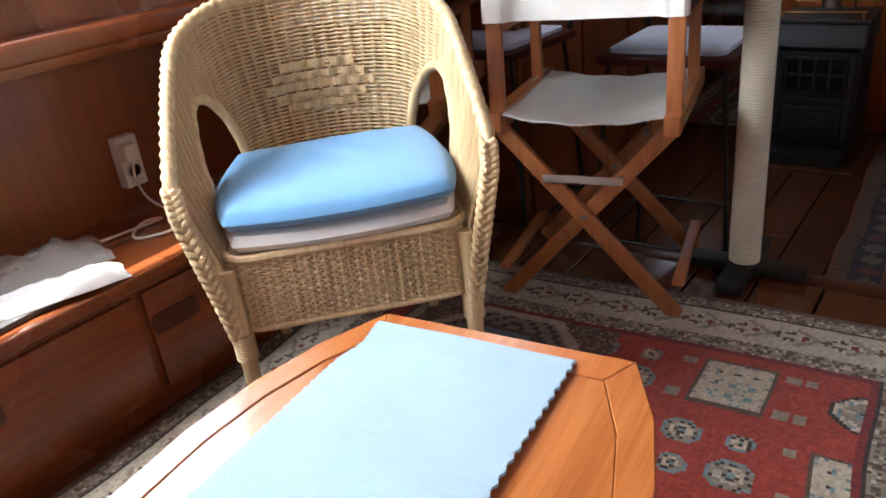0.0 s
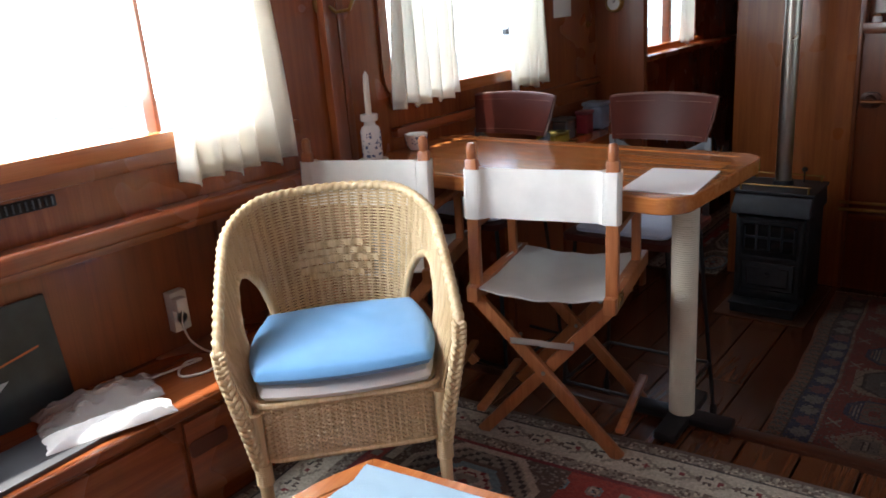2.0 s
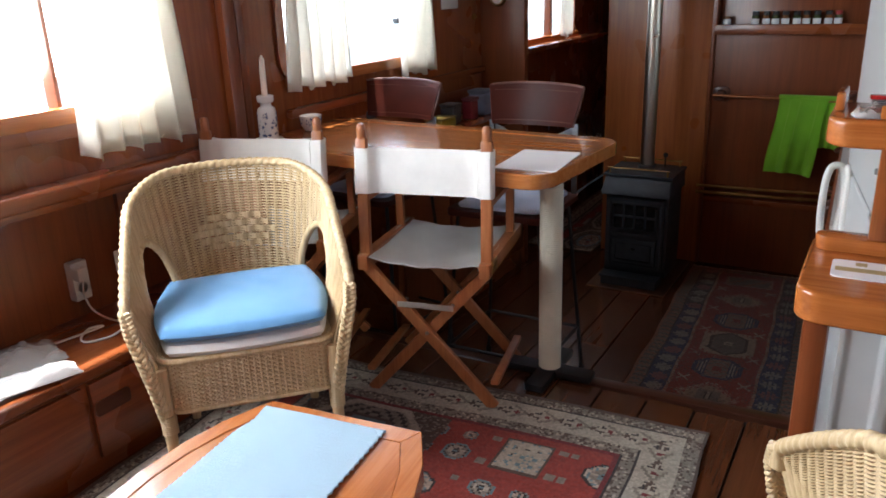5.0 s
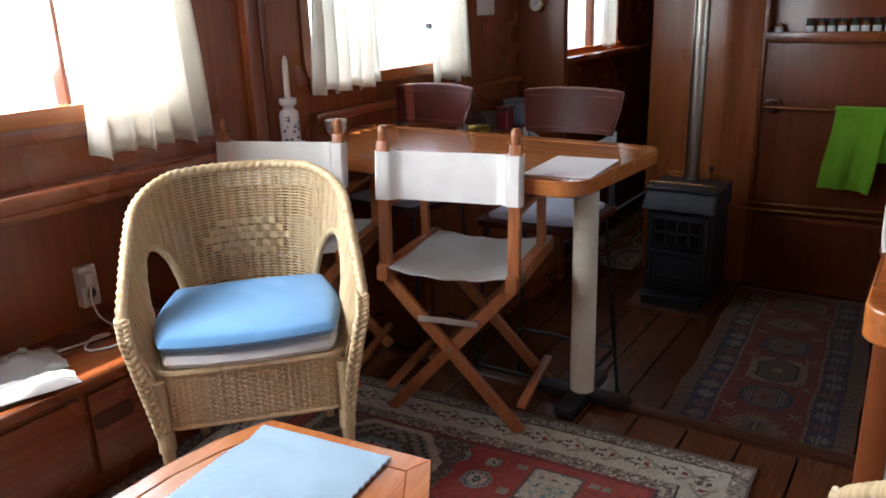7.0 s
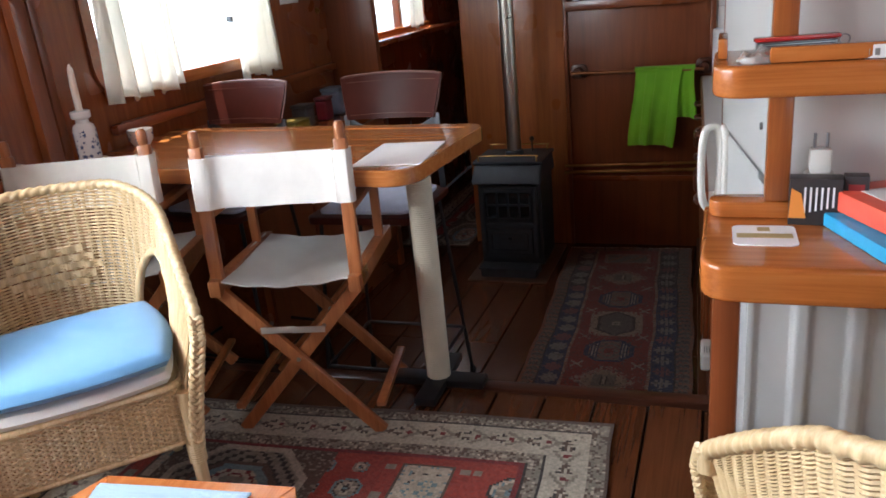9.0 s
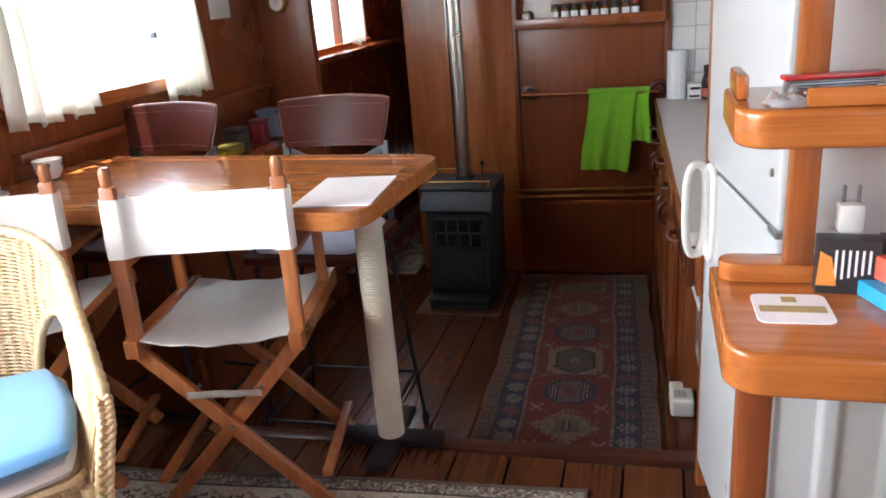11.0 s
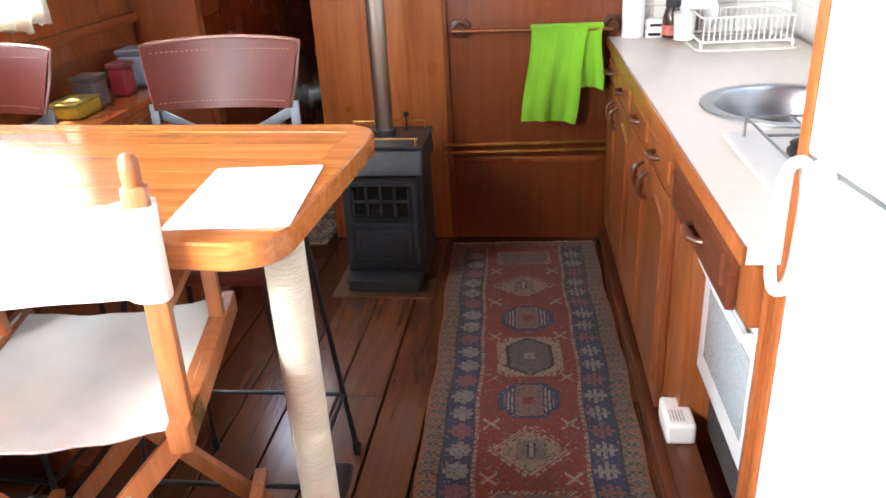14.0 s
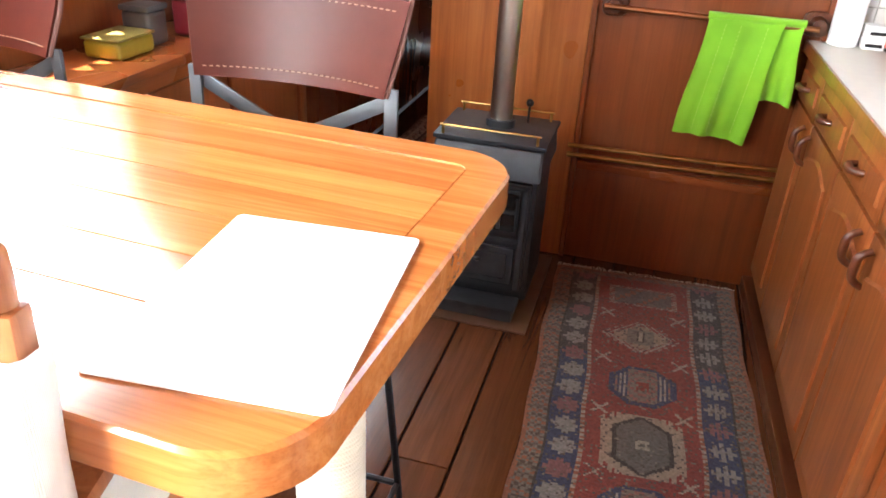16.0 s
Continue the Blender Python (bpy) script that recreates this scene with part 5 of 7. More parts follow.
# worktop
SX, SY, SR = 0.325, -1.18, 0.205                # sink centre in unit space
bm = bmesh.new()
edges = []
ol = [(-0.025, 0.0), (-0.025, OY1), (0.66, OY1), (0.66, 0.0)]
vs = [bm.verts.new((x, y, 0)) for x, y in ol]
edges += [bm.edges.new((vs[k], vs[(k + 1) % 4])) for k in range(4)]
vs = [bm.verts.new((SX + SR * math.cos(k / 24 * math.pi), SY + SR * math.sin(k / 24 * math.pi), 0)) for k in range(48)]
edges += [bm.edges.new((vs[k], vs[(k + 1) % 48])) for k in range(48)]
bmesh.ops.triangle_fill(bm, use_beauty=True, edges=edges)
ex = bmesh.ops.extrude_face_region(bm, geom=bm.faces[:])
for v in ex["geom"]:
    if isinstance(v, bmesh.types.BMVert):
        v.co.z = 0.034
bmesh.ops.recalc_face_normals(bm, faces=bm.faces[:])
top = tagged(mesh_object("worktop", bm, LAMINATE), "pale grey laminate worktop with a wooden front edge", "worktop")
top.matrix_world = GAL @ pose(0, 0, TOPZ - 0.034)
bm = bmesh.new()
box(bm, (-0.034, OY1, -0.002), (-0.0255, -0.002, 0.0335), 0.002)
part("front_edge", bm, CABINET_WOOD, top)

sink = thing("sink", GAL @ pose(SX, SY, TOPZ), "round stainless steel sink set into the worktop", "sink")
bm = bmesh.new()
prof = [(0.232, 0.001), (0.232, 0.006), (0.225, 0.008), (0.20, 0.006), (0.192, -0.002), (0.185, -0.05), (0.17, -0.13), (0.13, -0.155), (0.03, -0.16), (0.0, -0.16)]
rings = [[bm.verts.new((r * math.cos(2 * math.pi * k / 56), r * math.sin(2 * math.pi * k / 56), z)) for k in range(56)] for r, z in prof[:-1]]
for a, b in zip(rings, rings[1:]):
    for k in range(56):
        bm.faces.new((a[k], a[(k + 1) % 56], b[(k + 1) % 56], b[k]))
bm.faces.new(rings[-1])
bmesh.ops.recalc_face_normals(bm, faces=bm.faces[:])
part("bowl", bm, SINK_STEEL, sink)
bm = bmesh.new()
lathe(bm, [(0.03, 0), (0.028, 0.004), (0.012, 0.002)], 20, (0, 0, -0.159))
part("drain", bm, STEEL, sink)

hob = thing("gas_hob", GAL @ pose(0.33, -1.70, TOPZ + 0.001), "white two-burner gas hob with wire pan supports", "hob")
bm = bmesh.new()
slab(bm, rounded(0.50, 0.50, 0.03), 0, 0.012, 0.004)
part("plate", bm, WHITE_ENAMEL, hob)
for sx in (-0.11, 0.12):
    for sy in (0.05, ) if sx < 0 else (-0.02,):
        bm = bmesh.new()
        lathe(bm, [(0.05, 0), (0.05, 0.012), (0.042, 0.02), (0.046, 0.026), (0.03, 0.034), (0.0, 0.035)][:-1], 24, (sx, sy, 0.012))
        part("burner", bm, BLACK, hob, "black cast burner")
    bm = bmesh.new()
    for a, b in (((sx - 0.1, -0.17), (sx - 0.1, 0.2)), ((sx + 0.1, -0.17), (sx + 0.1, 0.2)), ((sx - 0.1, -0.17), (sx + 0.1, -0.17)), ((sx - 0.1, 0.2), (sx + 0.1, 0.2)), ((sx - 0.1, 0.05), (sx - 0.03, 0.05)), ((sx + 0.03, 0.05), (sx + 0.1, 0.05)), ((sx, 0.2), (sx, 0.1)), ((sx, -0.17), (sx, 0.0))):
        tube(bm, [(*a, 0.058), (*b, 0.058)], 0.0035, 7)
    for x in (sx - 0.1, sx + 0.1):
        for y in (-0.17, 0.2):
            tube(bm, [(x, y, 0.012), (x, y, 0.059)], 0.0035, 7)
    part("pan_support", bm, GREY_METAL, hob)
for k in range(2):
    bm = bmesh.new()
    lathe(bm, [(0.018, 0), (0.018, 0.014), (0.014, 0.018)], 16, (-0.16 + 0.07 * k, -0.215, 0.012))
    part("control_knob", bm, BLACK, hob)


def faucet():
    t = thing("faucet", GAL @ pose(0.60, -1.05, TOPZ), "chrome kitchen faucet with curved spout behind the sink", "faucet")
    bm = bmesh.new()
    lathe(bm, [(0.026, 0), (0.026, 0.008), (0.02, 0.014), (0.018, 0.07), (0.02, 0.075), (0.012, 0.085)], 20)
    part("base", bm, SINK_STEEL, t)
    bm = bmesh.new()
    pts = [(0, 0, 0.07)] + [(-0.07 + 0.07 * math.cos(a), 0, 0.16 + 0.07 * math.sin(a)) for a in [radians(d) for d in range(0, 171, 15)]] + [(-0.14, 0, 0.14)]
    tube(bm, pts, 0.011, 12)
    part("spout", bm, SINK_STEEL, t)
    bm = bmesh.new()
    tube(bm, [(0, -0.015, 0.06), (-0.01, -0.065, 0.08)], 0.007, 10)
    part("lever", bm, SINK_STEEL, t)


faucet()

# dish rack
dr = thing("dish_rack", GAL @ pose(0.42, -0.27, TOPZ + 0.001), "white wire dish rack on a drip tray", "dish rack")
bm = bmesh.new()
slab(bm, rounded(0.36, 0.30, 0.03), 0, 0.008, 0.002)
part("tray", bm, plain("clear_tray", (0.58, 0.57, 0.5), 0.2), dr)
for y in (-0.12, 0.12):
    for z in (0.03, 0.115):
        bm = bmesh.new()
        tube(bm, [(-0.16, y, z), (0.16, y, z)], 0.004, 8)
        part("wire", bm, WHITE_PLASTIC, dr)
    for k in range(17):
        bm = bmesh.new()
        x = -0.155 + 0.31 * k / 16
        tube(bm, [(x, y, 0.03), (x, y * 1.06, 0.115)], 0.0028, 6)
        part("wire", bm, WHITE_PLASTIC, dr)
for x in (-0.16, 0.16):
    for z in (0.03, 0.115):
        bm = bmesh.new()
        tube(bm, [(x, -0.12, z), (x, 0.12, z)], 0.004, 8)
        part("wire", bm, WHITE_PLASTIC, dr)
    for y in (-0.12, 0.12):
        bm = bmesh.new()
        tube(bm, [(x, y, 0.008), (x, y, 0.03)], 0.005, 8)
        part("foot", bm, WHITE_PLASTIC, dr)
cup = thing("cutlery_cup", GAL @ pose(0.235, -0.20, TOPZ + 0.012), "white plastic cutlery cup hooked on the dish rack", "cup")
bm = bmesh.new()
lathe(bm, [(0.036, 0), (0.042, 0.10), (0.044, 0.10), (0.040, 0.098), (0.034, 0.004)], 20)
part("cup_body", bm, WHITE_PLASTIC, cup)

# paper roll, cartons, coffee jar
pr = thing("paper_roll", GAL @ pose(0.065, -0.035, TOPZ + 0.001), "white kitchen paper roll standing on the worktop", "paper roll")
bm = bmesh.new()
lathe(bm, [(0.042, 0), (0.044, 0.003), (0.044, 0.222), (0.042, 0.225), (0.018, 0.225), (0.018, 0.21)], 28)
part("paper", bm, PAPER, pr)
for k, (x, y, w, h) in enumerate(((0.145, -0.05, 0.06, 0.035), (0.146, -0.05, 0.058, 0.034))):
    c = thing("carton", GAL @ pose(x, y, TOPZ + 0.001 + 0.036 * k, 0, 0, 6 * k), "small white carton stacked beside the paper roll", "carton", "stacked cartons")
    bm = bmesh.new()
    box(bm, (-w / 2, -0.03, 0), (w / 2, 0.03, h), 0.0015)
    part("carton_box", bm, PAPER, c)
    bm = bmesh.new()
    box(bm, (-w / 2 + 0.006, -0.0308, 0.008), (w / 2 - 0.006, -0.0301, 0.018))
    part("print", bm, BLACK, c)
cj = thing("coffee_jar", GAL @ pose(0.215, -0.075, TOPZ + 0.001), "glass coffee jar with black lid and red label", "jar")
bm = bmesh.new()
lathe(bm, [(0.036, 0), (0.04, 0.006), (0.041, 0.07), (0.034, 0.10), (0.028, 0.118)], 22)
part("jar_body", bm, plain("coffee_glass", (0.05, 0.022, 0.012), 0.08), cj)
bm = bmesh.new()
lathe(bm, [(0.0415, 0.012), (0.042, 0.05)], 22)
part("label_band", bm, plain("red_label", (0.5, 0.12, 0.10), 0.5, 0, 0.4, 60), cj)
bm = bmesh.new()
lathe(bm, [(0.030, 0.118), (0.032, 0.122), (0.032, 0.15), (0.028, 0.153)], 22)
part("lid", bm, LID_BLACK, cj)
ja = thing("saucer_plate", GAL @ pose(0.285, -0.13, TOPZ + 0.016, 78, 0, -20), "grey plate leaning in the dish rack", "plate")
bm = bmesh.new()
lathe(bm, [(0.03, 0.0), (0.07, 0.004), (0.09, 0.014), (0.088, 0.017), (0.06, 0.008)], 30, (0, 0.085, 0))
part("plate_disc", bm, GREY_METAL, ja)


# ---------------------------------------------------------------- fridge between galley and saloon
FX0, FY0, FY1 = 0.790, -2.64, -2.15
FRIDGE_TURN = pose(FX0, FY1, 0.02, 0, 0, 8.6) @ pose(-FX0, -FY1, 0)
fr = thing("fridge", FRIDGE_TURN, "tall white fridge freezer with loop handle, beside the shelves", "fridge")
bm = bmesh.new()
box(bm, (FX0 + 0.05, FY0, -0.018), (1.28, FY1, 1.62), 0.006)
part("cabinet", bm, WHITE_ENAMEL, fr)
for z0, z1, nm in ((0.06, 0.789, "lower_door"), (0.795, 1.62, "upper_door")):
    bm = bmesh.new()
    box(bm, (FX0, FY0 + 0.003, z0), (FX0 + 0.046, FY1 - 0.002, z1), 0.010, 3)
    part(nm, bm, WHITE_ENAMEL, fr)
bm = bmesh.new()
box(bm, (FX0 + 0.004, FY0 + 0.006, 0.7885), (FX0 + 0.05, FY1 - 0.01, 0.7955))
part("door_gap", bm, GREY_METAL, fr)
bm = bmesh.new()
box(bm, (FX0 - 0.004, FY0 - 0.004, 0.786), (FX0 + 0.03, FY0 + 0.04, 0.798), 0.003)
tube(bm, [(FX0 + 0.016, FY0 - 0.002, 0.778), (FX0 + 0.016, FY0 - 0.002, 0.806)], 0.005, 10)
part("hinge", bm, GREY_METAL, fr, "grey hinge bracket")
bm = bmesh.new()
hv = []
for k in range(40):
    a = 2 * math.pi * k / 40
    e = lambda q: math.copysign(abs(q) ** 0.7, q)
    hv.append((FX0 - 0.004 - 0.045 * (0.5 - 0.5 * e(math.cos(a))), FY1 - 0.03 - 0.012 * (0.5 - 0.5 * e(math.cos(a))), 0.70 + 0.098 * e(math.sin(a))))
tube(bm, hv, 0.0085, 12, False, True, 1.3)
tube(bm, [(FX0 - 0.003, FY1 - 0.062 + 0.034 * math.copysign(abs(math.cos(2 * math.pi * k / 40)) ** 0.7, math.cos(2 * math.pi * k / 40)), 0.70 + 0.098 * math.copysign(abs(math.sin(2 * math.pi * k / 40)) ** 0.7, math.sin(2 * math.pi * k / 40))) for k in range(40)], 0.008, 12, False, True)
part("handle", bm, WHITE_PLASTIC, fr, "white plastic loop handle")
for y, z in ((-2.60, 0.88), (-2.45, 1.21)):
    bm = bmesh.new()
    lathe(bm, [(0.007, 0), (0.006, 0.004), (0.003, 0.005)], 12)
    bmesh.ops.transform(bm, matrix=on_right_wall(FX0, y, z), verts=bm.verts[:])
    part("screw_cap", bm, GREY_METAL, fr)

bm = bmesh.new()
box(bm, (FX0 + 0.004, FY1 + 0.004, LOW - 0.02), (1.28, FY1 + 0.034, 1.66), 0.003)
bmesh.ops.transform(bm, matrix=FRIDGE_TURN, verts=bm.verts[:])
tagged(mesh_object("partition_panel", bm, CABINET_WOOD, True), "upright oak panel between fridge and galley", "panel")
bm = bmesh.new()
box(bm, (0.90, FY1 + 0.125, 0.93), (1.38, FY1 + 0.9, 1.5), 0.004)
wc = thing("wall_cabinet", pose(0, 0, 0.55), "oak wall cupboard above the hob", "cabinet")
part("body", bm, CABINET_WOOD, wc)


# ---------------------------------------------------------------- open shelves against the fridge side
def fiddle_shelf(z_top, y_near, thick, label, x0=0.766, x1=1.40, y_far=-2.672, back_rim=True, front_rim=False):
    t = thing("open_shelf", pose(0, 0, z_top), label, "shelf", "open shelves")
    w, d = x1 - x0, y_far - y_near
    bm = bmesh.new()
    o = [(x + (x0 + x1) / 2, y + (y_near + y_far) / 2) for x, y in rounded(w, d, 0.045, 8, (0, 0, 1, 0))]
    slab(bm, o, -thick, 0, 0.008, 3)
    part("board", bm, SHELF_WOOD, t)
    if back_rim:
        bm = bmesh.new()
        o = [(x + (x0 + x1) / 2 + 0.004, y + y_far - 0.045) for x, y in rounded(w - 0.008, 0.05, 0.024, 6, (0, 1, 1, 0))]
        slab(bm, o, 0.0005, 0.028, 0.004)
        part("raised_rim", bm, SHELF_WOOD, t)
    if front_rim:
        bm = bmesh.new()
        box(bm, (x0 + 0.075, y_near + 0.012, 0.0005), (x1, y_near + 0.026, 0.022), 0.004)
        part("front_fiddle", bm, SHELF_WOOD, t)
        bm = bmesh.new()
        box(bm, (x0 + 0.006, y_near + 0.085, 0.0005), (x0 + 0.020, y_far - 0.01, 0.030), 0.004)
        part("side_fiddle", bm, SHELF_WOOD, t)
    return t


fiddle_shelf(0.777, -2.965, 0.056, "thick varnished wooden shelf with rounded corner above the radiator")
fiddle_shelf(1.042, -2.875, 0.046, "varnished upper shelf with low fiddle rails", 0.776, front_rim=True, back_rim=False)
fiddle_shelf(1.38, -2.87, 0.045, "varnished wooden top shelf on its post", 0.776, back_rim=False)
for z0, z1 in ((0.805, 0.995), (1.042, 1.335)):
    bm = bmesh.new()
    box(bm, (0.859, -2.742, z0), (0.896, -2.705, z1), 0.006)
    tagged(mesh_object("shelf_post", bm, MAHOGANY_LIGHT, True), "square varnished post between the shelves", "post", "shelf posts")
bm = bmesh.new()
box(bm, (0.784, -2.95, 0.0), (0.824, -2.905, 0.721), 0.008)
tagged(mesh_object("corner_post", bm, MAHOGANY, True), "dark varnished upright carrying the shelf", "post")
bm = bmesh.new()
box(bm, (0.870, -2.676, 0.0), (1.40, -2.668, 1.6))
tagged(mesh_object("back_board", bm, WHITE_PAINT), "white board behind the shelves", "board")


def radiator():
    t = thing("radiator", pose(0.839, -2.80, 0.09), "white ribbed panel radiator under the shelf", "radiator")
    bm = bmesh.new()
    n = 120
    g = []
    for lay in (0, 1):
        row = []
        for i in range(n + 1):
            x = 0.50 * i / n
            c = (x / 0.083) % 1.0
            rib = 0.005 * max(0.0, min(1.0, (abs(c - 0.5) - 0.30) / 0.08))
            y = -rib if not lay else 0.03
            row.append([bm.verts.new((x, y + (0.006 if zz in (0, 3) else 0), z)) for zz, z in enumerate((0.0, 0.012, 0.565, 0.58))])
        g.append(row)
        for i in range(n):
            for j in range(3):
                bm.faces.new((row[i][j], row[i + 1][j], row[i + 1][j + 1], row[i][j + 1]))
    for i in range(n):
        bm.faces.new((g[0][i][3], g[0][i + 1][3], g[1][i + 1][3], g[1][i][3]))
        bm.faces.new((g[0][i][0], g[0][i + 1][0], g[1][i + 1][0], g[1][i][0]))
    for i in (0, n):
        bm.faces.new((*g[0][i], *g[1][i][::-1]))
    bmesh.ops.recalc_face_normals(bm, faces=bm.faces[:])
    part("panel", bm, WHITE_ENAMEL, t)
    for x in (0.05, 0.45):
        bm = bmesh.new()
        beam(bm, (x, 0.015, -0.09), (x, 0.015, 0.0), 0.02, 0.02, 0.002)
        part("foot", bm, WHITE_ENAMEL, t)


radiator()

# things on the lower shelf
cs = thing("beer_mat", pose(0.857, -2.83, 0.7775, 0, 0, 1.0), "white beer mat with gold lettering on the shelf", "coaster")
bm = bmesh.new()
slab(bm, rounded(0.092, 0.092, 0.012), 0, 0.0016)
part("card", bm, PAPER, cs)
GOLD = plain("gold_print", (0.42, 0.33, 0.14), 0.5)
bm = bmesh.new()
box(bm, (-0.040, -0.014, 0.0016), (0.040, 0.006, 0.0021))
part("printed_mark", bm, GOLD, cs, "gold printed mark")
bm = bmesh.new()
box(bm, (-0.009, 0.018, 0.0016), (0.009, 0.036, 0.0021), 0)
part("printed_crest", bm, GOLD, cs)

ad = thing("power_adapter", pose(0.939, -2.722, 0.805), "white plug adapter standing pins upwards", "plug")
bm = bmesh.new()
box(bm, (-0.022, -0.02, 0.0), (0.022, 0.02, 0.045), 0.005)
box(bm, (-0.016, -0.016, 0.045), (0.016, 0.016, 0.085), 0.006)
part("plug_body", bm, WHITE_PLASTIC, ad)
for x in (-0.009, 0.009):
    bm = bmesh.new()
    tube(bm, [(x, 0, 0.083), (x, 0, 0.108)], 0.0025, 8)
    part("pin", bm, SINK_STEEL, ad)
bx = thing("adapter_box", pose(0.949, -2.765, 0.7775, 0, 0, -4), "black card box with printed picture, leaning on the post", "box")
bm = bmesh.new()
box(bm, (-0.055, -0.012, 0.0), (0.02, 0.02, 0.075), 0.001)
box(bm, (0.021, -0.006, 0.0), (0.055, 0.02, 0.078), 0.001)
part("card_box", bm, plain("black_card", (0.035, 0.03, 0.03), 0.45), bx)
bm = bmesh.new()
for k in range(6):
    box(bm, (-0.034 + 0.008 * k, -0.0135, 0.02 + 0.002 * k), (-0.031 + 0.008 * k, -0.0125, 0.062))
part("print_lines", bm, PAPER, bx)
bm = bmesh.new()
slab(bm, [(-0.055, 0.012), (-0.030, 0.012), (-0.038, 0.052), (-0.052, 0.06)], 0, 0.0012)
bmesh.ops.transform(bm, matrix=Matrix(((1, 0, 0, 0), (0, 0, -1, -0.0125), (0, 1, 0, 0), (0, 0, 0, 1))), verts=bm.verts[:])
part("print_picture", bm, plain("orange_print", (0.75, 0.28, 0.05), 0.5), bx)
bm = bmesh.new()
box(bm, (0.027, -0.0075, 0.012), (0.049, -0.0065, 0.066))
part("print_panel", bm, plain("dark_red_print", (0.22, 0.02, 0.02), 0.5), bx)
for k, (col, h, off, ang, lab) in enumerate((((0.03, 0.30, 0.52), 0.022, 0.0, 20, "flat bright blue box lying on the shelf"), ((0.70, 0.10, 0.06), 0.032, 0.024, 24, "small red box lying on a blue one"))):
    b = thing("game_box", pose(1.054, -2.83 + 0.02 * k, 0.7775 + off, 0, 0, ang), lab, "box", "boxes on the shelf")
    bm = bmesh.new()
    w = 0.085 - 0.014 * k
    box(bm, (-w, -0.09 + 0.02 * k, 0.0), (w, 0.10, h), 0.003)
    part("card_box", bm, plain("printed_card", col, 0.35, 0, 0.15, 20), b)
    bm = bmesh.new()
    box(bm, (-w * 0.8, -0.0905 + 0.02 * k, h * 0.35), (-w * 0.1, -0.0899 + 0.02 * k, h * 0.6))
    box(bm, (-w * 0.6, 0.0, h), (w * 0.4, 0.06, h + 0.0005))
    part("print_bars", bm, PAPER if k else plain("dark_blue_print", (0.02, 0.06, 0.3), 0.4), b)

# things on the upper shelf
kn = thing("pocket_knife", pose(0.889, -2.79, 1.058, 0, 0, 6), "red-sided multi-tool pocket knife with key ring", "knife")
bm = bmesh.new()
box(bm, (-0.055, -0.011, 0.0), (0.055, 0.011, 0.018), 0.006)
part("tool_body", bm, GREY_METAL, kn)
for z0, z1 in ((-0.005, 0.0), (0.018, 0.024)):
    bm = bmesh.new()
    box(bm, (-0.057, -0.012, z0), (0.057, 0.012, z1), 0.002)
    part("scale", bm, plain("red_scale", (0.42, 0.02, 0.02), 0.25), kn, "red plastic side")
for k in range(5):
    bm = bmesh.new()
    box(bm, (-0.05, -0.0118, 0.001 + 0.0034 * k), (0.05, -0.011, 0.0024 + 0.0034 * k))
    part("blade_edge", bm, BLACK, kn)
bm = bmesh.new()
tube(bm, [(0.064 + 0.007 * math.cos(a), 0, 0.014 + 0.007 * math.sin(a)) for a in [2 * math.pi * k / 20 for k in range(20)]], 0.001, 6, False, True)
part("ring", bm, SINK_STEEL, kn)
kn.location.z = 1.0475
cp = thing("small_packet", pose(0.964, -2.845, 1.043, 0, 0, -8), "small white card packet on the upper shelf", "packet")
bm = bmesh.new()
box(bm, (-0.036, -0.016, 0.0), (0.036, 0.016, 0.018), 0.001)
part("carton_box", bm, PAPER, cp)
bm = bmesh.new()
for k in range(5):
    box(bm, (-0.03 + 0.012 * k, -0.0166, 0.004), (-0.024 + 0.012 * k, -0.0161, 0.013))
part("print_bars", bm, GREY_METAL, cp)


def crumpled(name, m, w, d, h, material, label, category, seed, n=22, rough=1.0):
    """A limp bag or sheet with random creases."""
    bm = bmesh.new()
    grids = []
    for lay in (0, 1):
        g = []
        for i in range(n + 1):
            row = []
            for j in range(n + 1):
                u, v = -1 + 2 * i / n, -1 + 2 * j / n
                e = max(abs(u), abs(v))
                p = Vector((u * 2.2 + seed * 3.1, v * 2.2, seed))
                k = noise.noise(p) + 0.5 * noise.noise(p * 2.7)
                edge = 1 + 0.10 * noise.noise(Vector((u * 1.7, v * 1.7, seed + 5)))
                z = h * (1 - e ** 4) * (0.55 + 0.6 * rough * k) if lay == 0 else 0.0
                row.append(bm.verts.new((u * w / 2 * edge, v * d / 2 * edge, max(0.0006, z) if lay == 0 else 0.0)))
            g.append(row)
        grids.append(g)
        for i in range(n):
            for j in range(n):
                f = (g[i][j], g[i + 1][j], g[i + 1][j + 1], g[i][j + 1])
                bm.faces.new(f if lay == 0 else f[::-1])
    a, b = grids
    for i in range(n):
        bm.faces.new((a[i][0], b[i][0], b[i + 1][0], a[i + 1][0]))
        bm.faces.new((a[i + 1][n], b[i + 1][n], b[i][n], a[i][n]))
        bm.faces.new((a[0][i + 1], b[0][i + 1], b[0][i], a[0][i]))
        bm.faces.new((a[n][i], b[n][i], b[n][i + 1], a[n][i + 1]))
    ob = mesh_object(name, bm, material, True)
    ob.matrix_world = m
    return tagged(ob, label, category)


